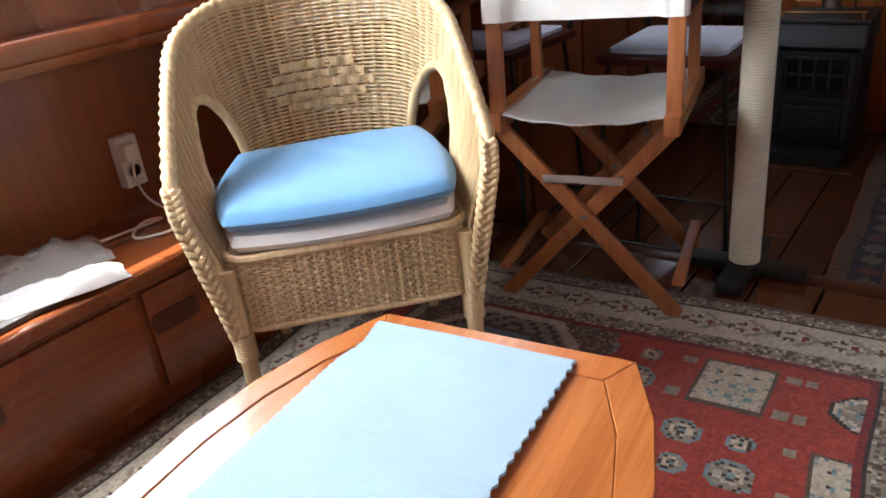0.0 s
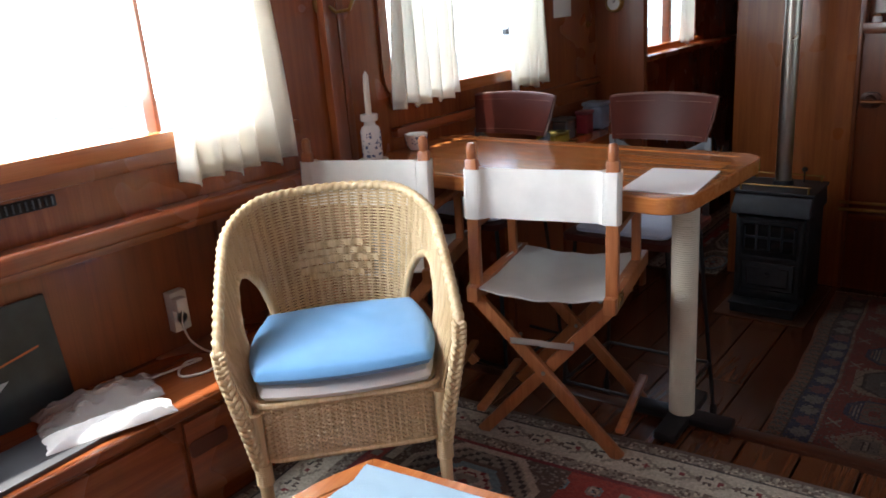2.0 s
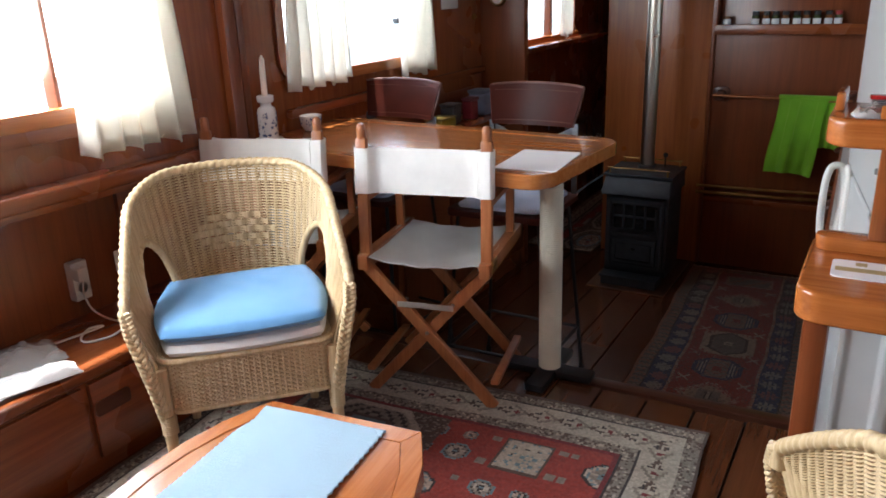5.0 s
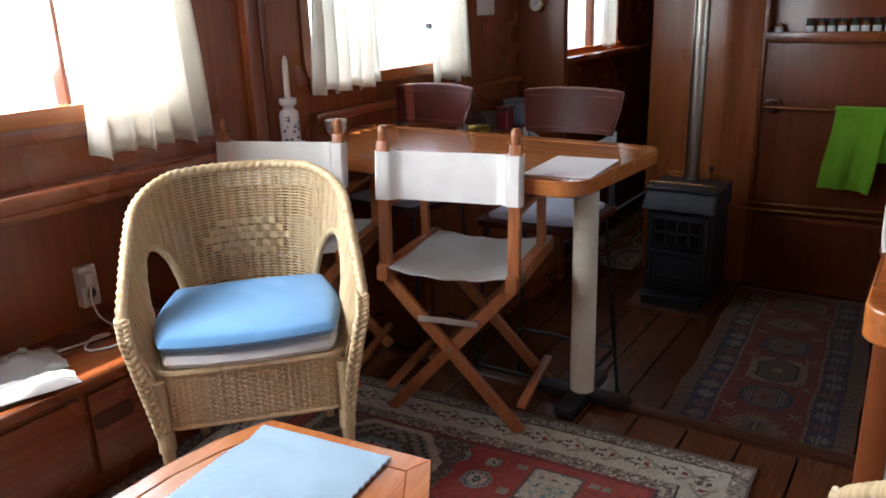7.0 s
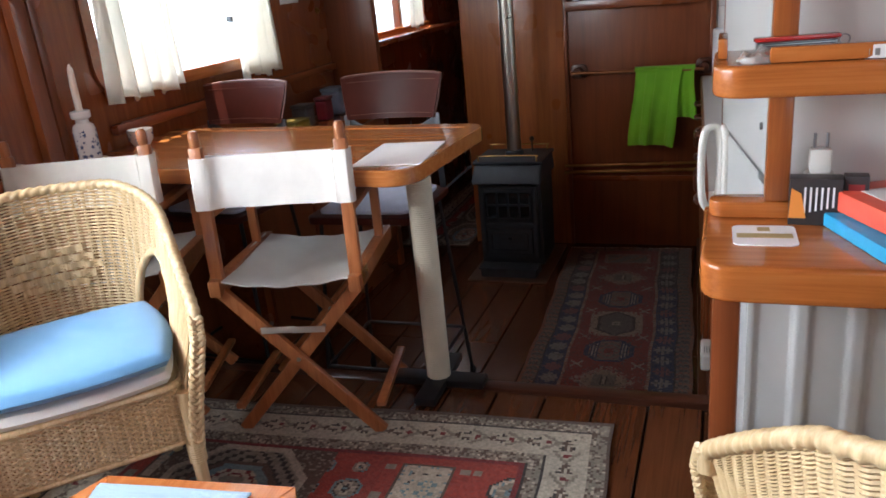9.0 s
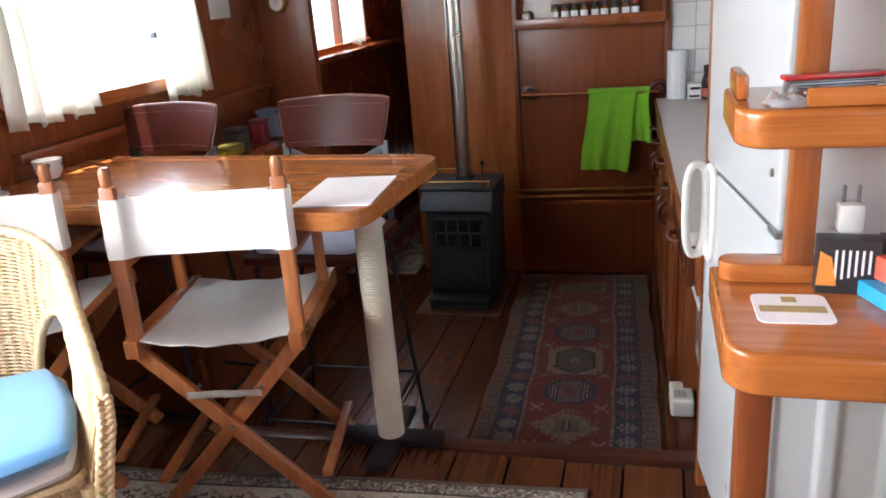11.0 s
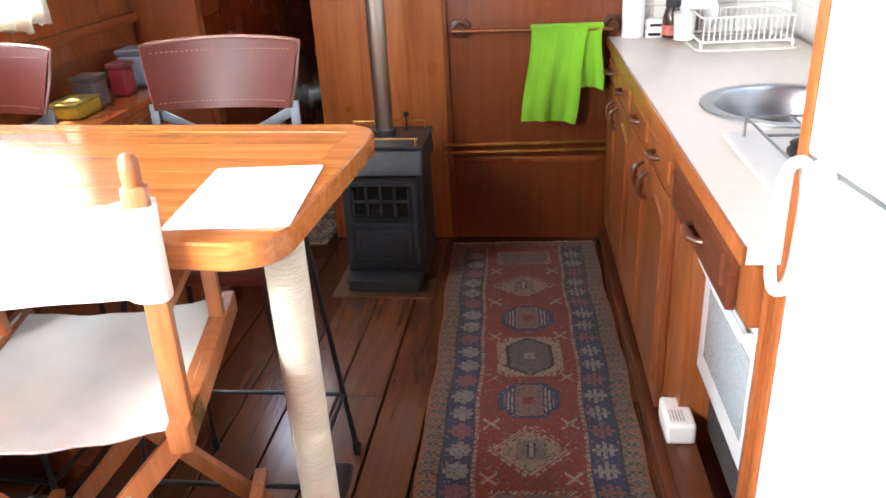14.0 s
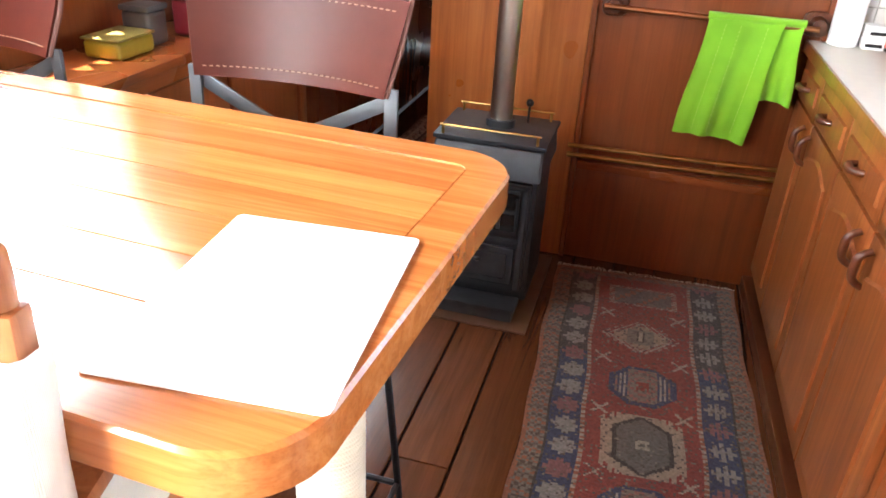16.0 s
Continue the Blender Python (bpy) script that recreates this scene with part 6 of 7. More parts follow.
FILM = shader("clear_film")[0]
fb = FILM.node_tree.nodes["Principled BSDF"]
fb.inputs["Base Color"].default_value = (0.85, 0.85, 0.83, 1)
fb.inputs["Roughness"].default_value = 0.12
fb.inputs["Transmission Weight"].default_value = 0.75
fb.inputs["IOR"].default_value = 1.15
crumpled("plastic_bag", pose(0.849, -2.835, 1.0435, 0, 0, 15), 0.075, 0.05, 0.022, FILM, "crumpled clear plastic bag on the upper shelf", "bag", 7)


# ---------------------------------------------------------------- side bench along the cabin side
BX, BZ = -0.90, 0.325
sb = thing("side_bench", pose(0, 0, 0), "long mahogany side bench with drawers below the windows", "bench")
bm = bmesh.new()
box(bm, (REC + 0.001, -5.35, BZ - 0.03), (BX, -2.44, BZ), 0.006, 3)
part("top_board", bm, MAHOGANY_Y, sb)
bm = bmesh.new()
box(bm, (REC + 0.001, -5.35, 0.0), (BX - 0.022, -2.44, BZ - 0.031), 0.002)
part("carcass", bm, MAHOGANY_Y, sb)
for k in range(4):
    y1 = -2.46 - 0.72 * k
    bm = bmesh.new()
    box(bm, (BX - 0.021, y1 - 0.70, 0.05), (BX - 0.006, y1, BZ - 0.045), 0.004)
    d = part("drawer", bm, MAHOGANY_Y, sb)
    yc = y1 - 0.35 - (0.10 if k == 0 else 0)
    bm = bmesh.new()
    slab(bm, rounded(0.115, 0.045, 0.012), 0.0, 0.004)
    bmesh.ops.transform(bm, matrix=on_left_wall(BX - 0.0065, yc - 0.19 * (k == 0), 0.20), verts=bm.verts[:])
    part("finger_recess", bm, DARK_CABINET, d, "dark wooden finger pull")
bm = bmesh.new()
box(bm, (REC + 0.001, -2.44, 0.0), (BX, -2.415, 0.711), 0.004)
tagged(mesh_object("bench_end", bm, MAHOGANY, True), "upright mahogany end panel of the side bench", "panel")
# recess behind the bench
bm = bmesh.new()
box(bm, (REC + 0.001, -2.74, BZ + 0.001), (REC + 0.02, -2.70, 0.711), 0.003)
tagged(mesh_object("recess_post", bm, MAHOGANY, True), "upright mahogany strip in the recess", "trim")

ps = thing("wall_socket", on_left_wall(REC, -2.922, 0.446), "white surface socket with plug and white cable", "socket")
bm = bmesh.new()
box(bm, (-0.028, -0.062, 0.0), (0.028, 0.062, 0.034), 0.006)
part("case", bm, WHITE_PLASTIC, ps)
bm = bmesh.new()
lathe(bm, [(0.019, 0.034), (0.02, 0.036), (0.016, 0.036), (0.015, 0.031)], 20, (0, -0.022, 0))
part("outlet", bm, WHITE_PLASTIC, ps)
bm = bmesh.new()
box(bm, (-0.03, 0.008, 0.034), (0.006, 0.05, 0.068), 0.007)
part("plug", bm, WHITE_PLASTIC, ps)
cable = [(-1.185, -2.935, 0.465), (-1.18, -2.945, 0.42), (-1.165, -2.94, 0.37), (-1.13, -2.92, 0.338), (-1.07, -2.91, 0.331), (-1.03, -2.95, 0.330), (-1.02, -3.00, 0.330), (-1.05, -3.05, 0.330), (-1.09, -3.04, 0.330), (-1.12, -2.99, 0.333), (-1.10, -2.96, 0.332), (-1.12, -3.08, 0.331), (-1.14, -3.15, 0.332)]
fine = []
for i in range(len(cable) - 1):
    p0, p1, p2, p3 = (Vector(cable[max(0, min(len(cable) - 1, i + k))]) for k in (-1, 0, 1, 2))
    for k in range(8):
        f = k / 8
        fine.append(0.5 * ((2 * p1) + (-p0 + p2) * f + (2 * p0 - 5 * p1 + 4 * p2 - p3) * f * f + (-p0 + 3 * p1 - 3 * p2 + p3) * f ** 3))
bm = bmesh.new()
tube(bm, fine, 0.0032, 8)
tagged(mesh_object("power_cable", bm, WHITE_PLASTIC, True), "white power cable coiled on the bench", "cable")
bm = bmesh.new()
box(bm, (-0.024, -0.035, 0), (0.024, 0.035, 0.0006))
pn = tagged(mesh_object("wall_note", bm, PAPER), "small white note pinned in the recess", "note")
pn.matrix_world = on_left_wall(REC + 0.001, -2.765, 0.462) @ pose(0, 0, 0.021)

# things on the bench
crumpled("white_bag", pose(-0.965, -3.31, BZ + 0.013, 0, 0, 72), 0.30, 0.085, 0.045, plain("white_film", (0.82, 0.82, 0.80), 0.35), "crumpled white plastic bag on the bench", "bag", 3, 30, 0.5)
crumpled("clear_bag", pose(-1.09, -3.27, BZ + 0.014, 0, 0, 78), 0.30, 0.15, 0.06, FILM, "crumpled clear plastic bag on the bench", "bag", 9)
lt = thing("laptop_tray", pose(-1.01, -3.47, BZ + 0.001, 0, 0, 4), "dark grey tray lying on the bench", "tray")
bm = bmesh.new()
box(bm, (-0.08, -0.16, 0), (0.085, 0.19, 0.012), 0.004)
part("tray_body", bm, plain("dark_grey_plastic", (0.06, 0.06, 0.065), 0.4), lt)
pic = thing("photo_board", pose(-1.19, -3.52, BZ + 0.002, 0, -9, 0), "dark framed photograph of a white boat on the bench", "picture")
bm = bmesh.new()
box(bm, (-0.008, -0.26, 0.0), (0.0, 0.24, 0.30), 0.002)
part("board", bm, plain("photo_dark", (0.018, 0.026, 0.03), 0.3, 0, 0.6, 9), pic)
bm = bmesh.new()
slab(bm, [(-0.17, 0.10), (0.05, 0.085), (0.10, 0.12), (-0.16, 0.125)], 0.0, 0.0008)
slab(bm, [(-0.08, 0.127), (0.02, 0.125), (0.01, 0.15), (-0.07, 0.15)], 0.0, 0.0008)
bmesh.ops.transform(bm, matrix=on_left_wall(0.0004, 0, 0), verts=bm.verts[:])
part("printed_boat", bm, plain("photo_white", (0.5, 0.55, 0.6), 0.2), pic)
bm = bmesh.new()
slab(bm, [(0.02, 0.145), (0.19, 0.175), (0.19, 0.180), (0.02, 0.150)], 0.0, 0.0008)
bmesh.ops.transform(bm, matrix=on_left_wall(0.0008, 0, 0), verts=bm.verts[:])
part("printed_mast", bm, plain("photo_red", (0.5, 0.15, 0.06), 0.2), pic)
tb = thing("plastic_tub", pose(-1.03, -3.70, BZ + 0.001, 0, 0, 6), "clear plastic tub with odds and ends on the bench", "tub")
bm = bmesh.new()
box(bm, (-0.075, -0.11, 0.002), (0.075, 0.11, 0.06), 0.012, 3)
part("tub_body", bm, FILM, tb)
bm = bmesh.new()
tube(bm, [(x, y, 0.058) for x, y in rounded(0.16, 0.23, 0.03)], 0.005, 8, False, True)
part("tub_rim", bm, FILM, tb)
bm = bmesh.new()
box(bm, (-0.05, -0.08, 0.006), (0.04, 0.06, 0.025), 0.004)
part("contents", bm, plain("dark_blue_plastic", (0.03, 0.06, 0.14), 0.4), tb)
gr = thing("vent_grille", on_left_wall(HULL, -3.33, 0.868), "long dark slotted vent below the window", "vent")
bm = bmesh.new()
slab(bm, rounded(0.19, 0.030, 0.004), 0, 0.004)
part("backing", bm, VOID_BLACK, gr)
for k in range(12):
    bm = bmesh.new()
    beam(bm, (-0.085 + 0.0155 * k, -0.011, 0.006), (-0.085 + 0.0155 * k, 0.011, 0.006), 0.005, 0.004, 0.001)
    part("slat", bm, DARK_STEEL, gr)


# ---------------------------------------------------------------- curtains
def curtain(y0, y1, z0, z1, folds, label, seed, x=-1.085, flare=0.0):
    """A gathered curtain on its rail, uneven at the hem."""
    t = thing("curtain", pose(0, 0, 0), label, "curtain", "window curtains")
    rnd = random.Random(seed)
    ph = [rnd.uniform(0, 6.28) for _ in range(5)]
    bm = bmesh.new()
    n, rows = folds * 14, 22
    g = []
    for i in range(n + 1):
        u = i / n
        col = []
        for j in range(rows + 1):
            v = j / rows
            y = y0 + (y1 - y0) * u + flare * v * (u - 0.25) + 0.006 * math.sin(9 * u + 4 * v + ph[0])
            a = u * folds * 2 * math.pi + 0.7 * math.sin(3 * u + ph[1]) + 0.25 * math.sin(5 * v + ph[2])
            amp = 0.012 + 0.014 * v + 0.006 * math.sin(7 * u + ph[3])
            z = z1 + (z0 - z1) * v + v * (0.008 * math.sin(a * 0.5 + ph[4]) + 0.006 * math.cos(a))
            col.append(bm.verts.new((x + 0.03 * v * (1 - v) + amp * math.sin(a) + 0.3 * amp * math.sin(2 * a), y, z)))
        g.append(col)
    for i in range(n):
        for j in range(rows):
            bm.faces.new((g[i][j], g[i + 1][j], g[i + 1][j + 1], g[i][j + 1]))
    c = part("cloth", bm, CURTAIN, t)
    sol = c.modifiers.new("thickness", 'SOLIDIFY')
    sol.thickness = 0.0016
    bm = bmesh.new()
    tube(bm, [(x + 0.012 * math.sin(u * folds * 6.28), y0 + flare * (-0.25) + (y1 - y0 + flare) * u, z0 + 0.018) for u in [k / 60 for k in range(61)]], 0.0012, 5)
    bm2 = bm
    part("hem", bm2, CURTAIN, t)
    return t


curtain(-2.90, -2.60, 0.838, 1.76, 5, "cream gathered curtain drawn to the window's side", 1, -1.07, 0.07)
curtain(-2.02, -1.71, 0.91, 1.74, 5, "cream gathered curtain at the dining window", 2, -1.075, 0.06)
curtain(-1.27, -1.03, 0.88, 1.74, 4, "cream gathered curtain at the dining window's far side", 3, -1.075, 0.05)
curtain(0.75, 0.95, 0.91, 1.52, 3, "short cream curtain at the passage window", 4, -1.12, 0.03)
for y0, y1, z, x in ((-4.6, -2.5, 1.765, -1.07), (-2.06, -0.95, 1.745, -1.075), (0.1, 1.2, 1.525, -1.12)):
    bm = bmesh.new()
    tube(bm, [(x, y0, z), (x, y1, z)], 0.006, 10)
    for y in (y0 + 0.01, y1 - 0.01):
        tube(bm, [(x, y, z), (HULL - 0.002, y, z)], 0.005, 8)
    tagged(mesh_object("curtain_rail", bm, BRASS, True), "thin brass curtain rail", "curtain rail")

# ---------------------------------------------------------------- on the table end and the cabin side
ck = thing("candlestick", pose(-1.075, -2.185, 0.757), "blue and white ceramic candlestick with a pale candle", "candlestick")
bm = bmesh.new()
lathe(bm, [(0.034, 0.006), (0.0345, 0.012), (0.0345, 0.10), (0.030, 0.115), (0.020, 0.122), (0.019, 0.132), (0.028, 0.137), (0.030, 0.142), (0.030, 0.158), (0.024, 0.160), (0.012, 0.156)], 28)
part("holder", bm, CERAMIC, ck)
bm = bmesh.new()
tube(bm, [(0, 0, 0.155), (0.0008, 0, 0.24), (0.002, 0.001, 0.285), (0.002, 0.001, 0.30)], lambda s, a: 0.0105 - 0.0085 * max(0.0, (s - 0.55) / 0.45) ** 1.3, 14)
part("candle", bm, WAX, ck, "tapered pale candle")
bm = bmesh.new()
lathe(bm, [(0.052, 0.0), (0.053, 0.003), (0.05, 0.006), (0.04, 0.006)], 28)
part("saucer", bm, ROPE, ck, "round woven mat")


def glaze_marks(t, r, z0, z1, count, seed):
    rnd = random.Random(seed)
    bm = bmesh.new()
    for k in range(count):
        a, z = rnd.uniform(0, 6.28), rnd.uniform(z0, z1)
        s = rnd.uniform(0.003, 0.008)
        kk = rnd.choice((3, 5, 6))
        c = []
        for q in range(2 * kk):
            rr = s * (1.0 if q % 2 else 0.45)
            th = math.pi * q / kk
            aa = a + rr * math.cos(th) / r
            c.append(bm.verts.new(((r + 0.0006) * math.cos(aa), (r + 0.0006) * math.sin(aa), z + rr * math.sin(th))))
        bm.faces.new(c)
    part("painted_flowers", bm, COBALT, t, "blue painted flowers")


glaze_marks(ck, 0.0346, 0.018, 0.098, 90, 3)
bl = thing("ceramic_bowl", pose(-1.06, -1.965, 0.7565), "small blue and white ceramic bowl on the table", "bowl")
bm = bmesh.new()
lathe(bm, [(0.026, 0.0), (0.028, 0.004), (0.038, 0.02), (0.042, 0.05), (0.0425, 0.056), (0.040, 0.056), (0.036, 0.02), (0.02, 0.012)], 30)
part("bowl_body", bm, CERAMIC, bl)
glaze_marks(bl, 0.0415, 0.024, 0.046, 40, 4)

lp = thing("wall_lamp", on_left_wall(HULL, -2.27, 1.28), "brass wall lamp with a cream shade", "wall lamp")
bm = bmesh.new()
lathe(bm, [(0.04, 0), (0.04, 0.008), (0.015, 0.014), (0.012, 0.02)], 20)
part("wall_plate", bm, BRASS, lp)
bm = bmesh.new()
tube(bm, [(0, 0, 0.015), (0, -0.03, 0.06), (0, -0.025, 0.12), (0, 0.02, 0.15)], 0.006, 10)
part("arm", bm, BRASS, lp)
bm = bmesh.new()
n = 32
rr = [[bm.verts.new((r * math.cos(2 * math.pi * k / n), y, 0.15 + r * math.sin(2 * math.pi * k / n))) for k in range(n)] for r, y in ((0.085, 0.02), (0.055, 0.15), (0.053, 0.15), (0.083, 0.02))]
for a, b in zip(rr, rr[1:] + rr[:1]):
    for k in range(n):
        bm.faces.new((a[k], a[(k + 1) % n], b[(k + 1) % n], b[k]))
bmesh.ops.recalc_face_normals(bm, faces=bm.faces[:])
part("shade", bm, cloth("lamp_shade", (0.75, 0.68, 0.52), 1200, 0.9, 0.4), lp, "cream fabric shade")

ckl = thing("brass_clock", on_back_wall(-1.035, -0.36, 1.195), "small round brass ship's clock on the bulkhead", "clock")
bm = bmesh.new()
lathe(bm, [(0.046, 0), (0.046, 0.022), (0.040, 0.030), (0.035, 0.030), (0.034, 0.024)], 32)
part("case", bm, BRASS, ckl)
bm = bmesh.new()
lathe(bm, [(0.0345, 0.0242), (0.034, 0.0252)], 32)
part("dial", bm, PAPER, ckl, "white dial")
bm = bmesh.new()
beam(bm, (0, 0, 0.0262), (0.012, 0.012, 0.0262), 0.003, 0.0008, 0)
beam(bm, (0, 0, 0.0262), (-0.004, 0.024, 0.0262), 0.002, 0.0008, 0)
part("clock_hands", bm, BLACK, ckl)
wp = tagged(mesh_object("wall_paper_note", box(bmesh.new(), (-0.085, -0.11, 0), (0.085, 0.11, 0.0008)), PAPER), "white sheet pinned to the cabin side", "note")
wp.matrix_world = on_left_wall(HULL + 0.001, -0.70, 1.26)
sw = thing("light_switch", on_left_wall(HULL, -0.44, 1.10), "small brass light switch", "switch")
bm = bmesh.new()
lathe(bm, [(0.016, 0), (0.016, 0.006), (0.006, 0.008), (0.005, 0.018)], 16)
part("toggle", bm, BRASS, sw)

# low side locker behind the stools with odds and ends
lk = thing("side_locker", pose(0, 0, 0), "low mahogany locker along the cabin side behind the stools", "locker")
bm = bmesh.new()
box(bm, (HULL + 0.001, -1.66, LOW), (-0.90, -0.365, 0.585), 0.006)
part("body", bm, MAHOGANY_Y, lk)
bm = bmesh.new()
box(bm, (HULL + 0.001, -1.66, 0.586), (-0.885, -0.365, 0.61), 0.006)
part("top_board", bm, MAHOGANY_Y, lk)
for k in range(3):
    bm = bmesh.new()
    box(bm, (-0.899, -1.62 + 0.42 * k, -0.2), (-0.885, -1.22 + 0.42 * k, 0.55), 0.004)
    part("door", bm, MAHOGANY, lk)
for x, y, w, d, h, col, lab in ((-1.02, -0.62, 0.10, 0.10, 0.13, (0.35, 0.42, 0.55), "blue-grey plastic container on the locker"), (-1.00, -0.78, 0.06, 0.07, 0.11, (0.42, 0.04, 0.06), "red plastic bottle on the locker"), (-1.02, -1.05, 0.10, 0.14, 0.05, (0.62, 0.45, 0.03), "yellow packet on the locker"), (-1.03, -0.93, 0.08, 0.08, 0.10, (0.16, 0.14, 0.14), "dark box on the locker")):
    c = thing("container", pose(x, y, 0.611), lab, "container", "containers on the locker")
    bm = bmesh.new()
    box(bm, (-w / 2, -d / 2, 0), (w / 2, d / 2, h * 0.85), 0.012, 3)
    part("tub_body", bm, plain("container_plastic", tuple(0.5 * q for q in col), 0.4, 0, 0.2, 20), c)
    bm = bmesh.new()
    box(bm, (-w / 2 - 0.003, -d / 2 - 0.003, h * 0.85), (w / 2 + 0.003, d / 2 + 0.003, h), 0.005)
    part("lid", bm, plain("container_lid", tuple(0.3 * c0 + 0.03 for c0 in col), 0.4), c)

# ---------------------------------------------------------------- woven rugs
RED, DEEP, CREAM, NAVY, TEAL, RUST, BROWN, BLK = (0.26, 0.026, 0.024), (0.16, 0.018, 0.02), (0.40, 0.35, 0.28), (0.022, 0.045, 0.12), (0.14, 0.22, 0.24), (0.32, 0.11, 0.05), (0.09, 0.06, 0.045), (0.035, 0.028, 0.026)
GREYB = (0.21, 0.185, 0.15)
RRED = (0.27, 0.036, 0.024)


def gul(x, y, cols):
    """A stepped octagon medallion about (0, 0), unit size; colour or None outside."""
    a, b = abs(x), abs(y)
    d = max(a, b, (a + b) * 0.68)
    if d > 1:
        return None
    if d > 0.86:
        return cols[0]
    if d > 0.62:
        return cols[1] if (int(a * 9) + int(b * 9)) % 3 else cols[2]
    if a < 0.16 and b < 0.16:
        return cols[0]
    if a * 1.6 + b < 0.52:
        return cols[2]
    if abs(a - b) < 0.10:
        return cols[1]
    return cols[3]


def leaf(x, y, c1, c2, ground):
    """Border motif in a unit cell: a serrated leaf between two hooks."""
    x, y = x - 0.5, y - 0.5
    if abs(x) + abs(y) * 0.7 < 0.2:
        return c1
    if abs(abs(x) - 0.3) < 0.09 and abs(y) < 0.32 - 0.5 * abs(abs(x) - 0.3):
        return c2
    if abs(y) < 0.05 and abs(x) < 0.42:
        return c2
    if abs(abs(y) - abs(x) * 1.1) < 0.07 and abs(x) < 0.28:
        return c1
    return ground


def carpet(name, m, w, l, step, colour, label, pile=0.008):
    nx, ny = round(w / step), round(l / step)
    rnd = random.Random(11)
    xs = np.linspace(-w / 2, w / 2, nx + 1)
    ys = np.linspace(0, -l, ny + 1)
    vx, vy = np.meshgrid(xs, ys, indexing="ij")
    vz = pile + 0.0015 * np.sin(vx * 7 + 1) * np.sin(vy * 5) + 0.0006 * np.random.rand(nx + 1, ny + 1)
    wob = 0.004 * np.sin(vy * 6 + 0.8) + 0.003 * np.sin(vy * 17)
    vx = vx + wob
    vy = vy + 0.004 * np.sin(vx * 7)
    verts = np.stack([vx, vy, vz], -1).reshape(-1, 3)
    i, j = np.meshgrid(np.arange(nx), np.arange(ny), indexing="ij")
    a = (i * (ny + 1) + j).ravel()
    quads = np.stack([a, a + 1, a + ny + 2, a + ny + 1], -1)
    n0 = len(verts)
    rim = [k * (ny + 1) for k in range(nx + 1)] + [nx * (ny + 1) + k for k in range(1, ny + 1)] + [k * (ny + 1) + ny for k in range(nx - 1, -1, -1)] + [k for k in range(ny - 1, 0, -1)]
    low = verts[rim].copy()
    low[:, 2] = 0.0
    allv = np.concatenate([verts, low])
    nr = len(rim)
    side = [(rim[k], n0 + k, n0 + (k + 1) % nr, rim[(k + 1) % nr]) for k in range(nr)]
    me = bpy.data.meshes.new(name)
    me.from_pydata(allv.tolist(), [], quads.tolist() + side)
    att = me.color_attributes.new("dye", 'FLOAT_COLOR', 'CORNER')
    cols = np.ones((len(me.loops), 4), dtype=np.float32)
    k = 0
    for ii in range(nx):
        for jj in range(ny):
            c = colour((ii + 0.5) * step, (jj + 0.5) * step, rnd)
            f = 0.82 + 0.36 * rnd.random()
            cols[4 * k:4 * k + 4, :3] = [q * f for q in c]
            k += 1
    cols[4 * k:, :3] = (0.12, 0.08, 0.06)
    att.data.foreach_set("color", cols.ravel())
    me.materials.append(PILE)
    ob = new(name, me)
    ob.matrix_world = m
    return tagged(ob, label, "rug")


SW, SL = 1.50, 2.30


def hooked(u, w):
    """Serrated leaf followed by a looped bud, along a border; None where the ground shows."""
    d = abs(w - 0.5)
    if u < 0.46:
        reach = 0.12 + 0.55 * u if (int(u * 14) % 2) else 0.05 + 0.42 * u
        if d < reach * 0.62 and not (d < 0.045 and u > 0.2):
            return BLK if d > 0.10 else BROWN
        return None
    if abs(d - (0.98 - u) * 0.62) < 0.06 and d < 0.34:
        return GREYB
    if (u - 0.66) ** 2 + (d * 0.8) ** 2 < 0.006:
        return DEEP
    return None


def panel_dots(a, b):
    """Cream panel with rows of small dark florets, in a -1 to 1 square."""
    if max(abs(a), abs(b)) > 0.88:
        return BROWN
    p, q = (a * 2.1 + 0.5) % 1.0 - 0.5, (b * 2.1 + 0.5) % 1.0 - 0.5
    if abs(p) + abs(q) < 0.20 or (abs(abs(p) - abs(q)) < 0.06 and abs(p) < 0.30):
        return BLK if abs(p) + abs(q) < 0.12 else TEAL
    return CREAM


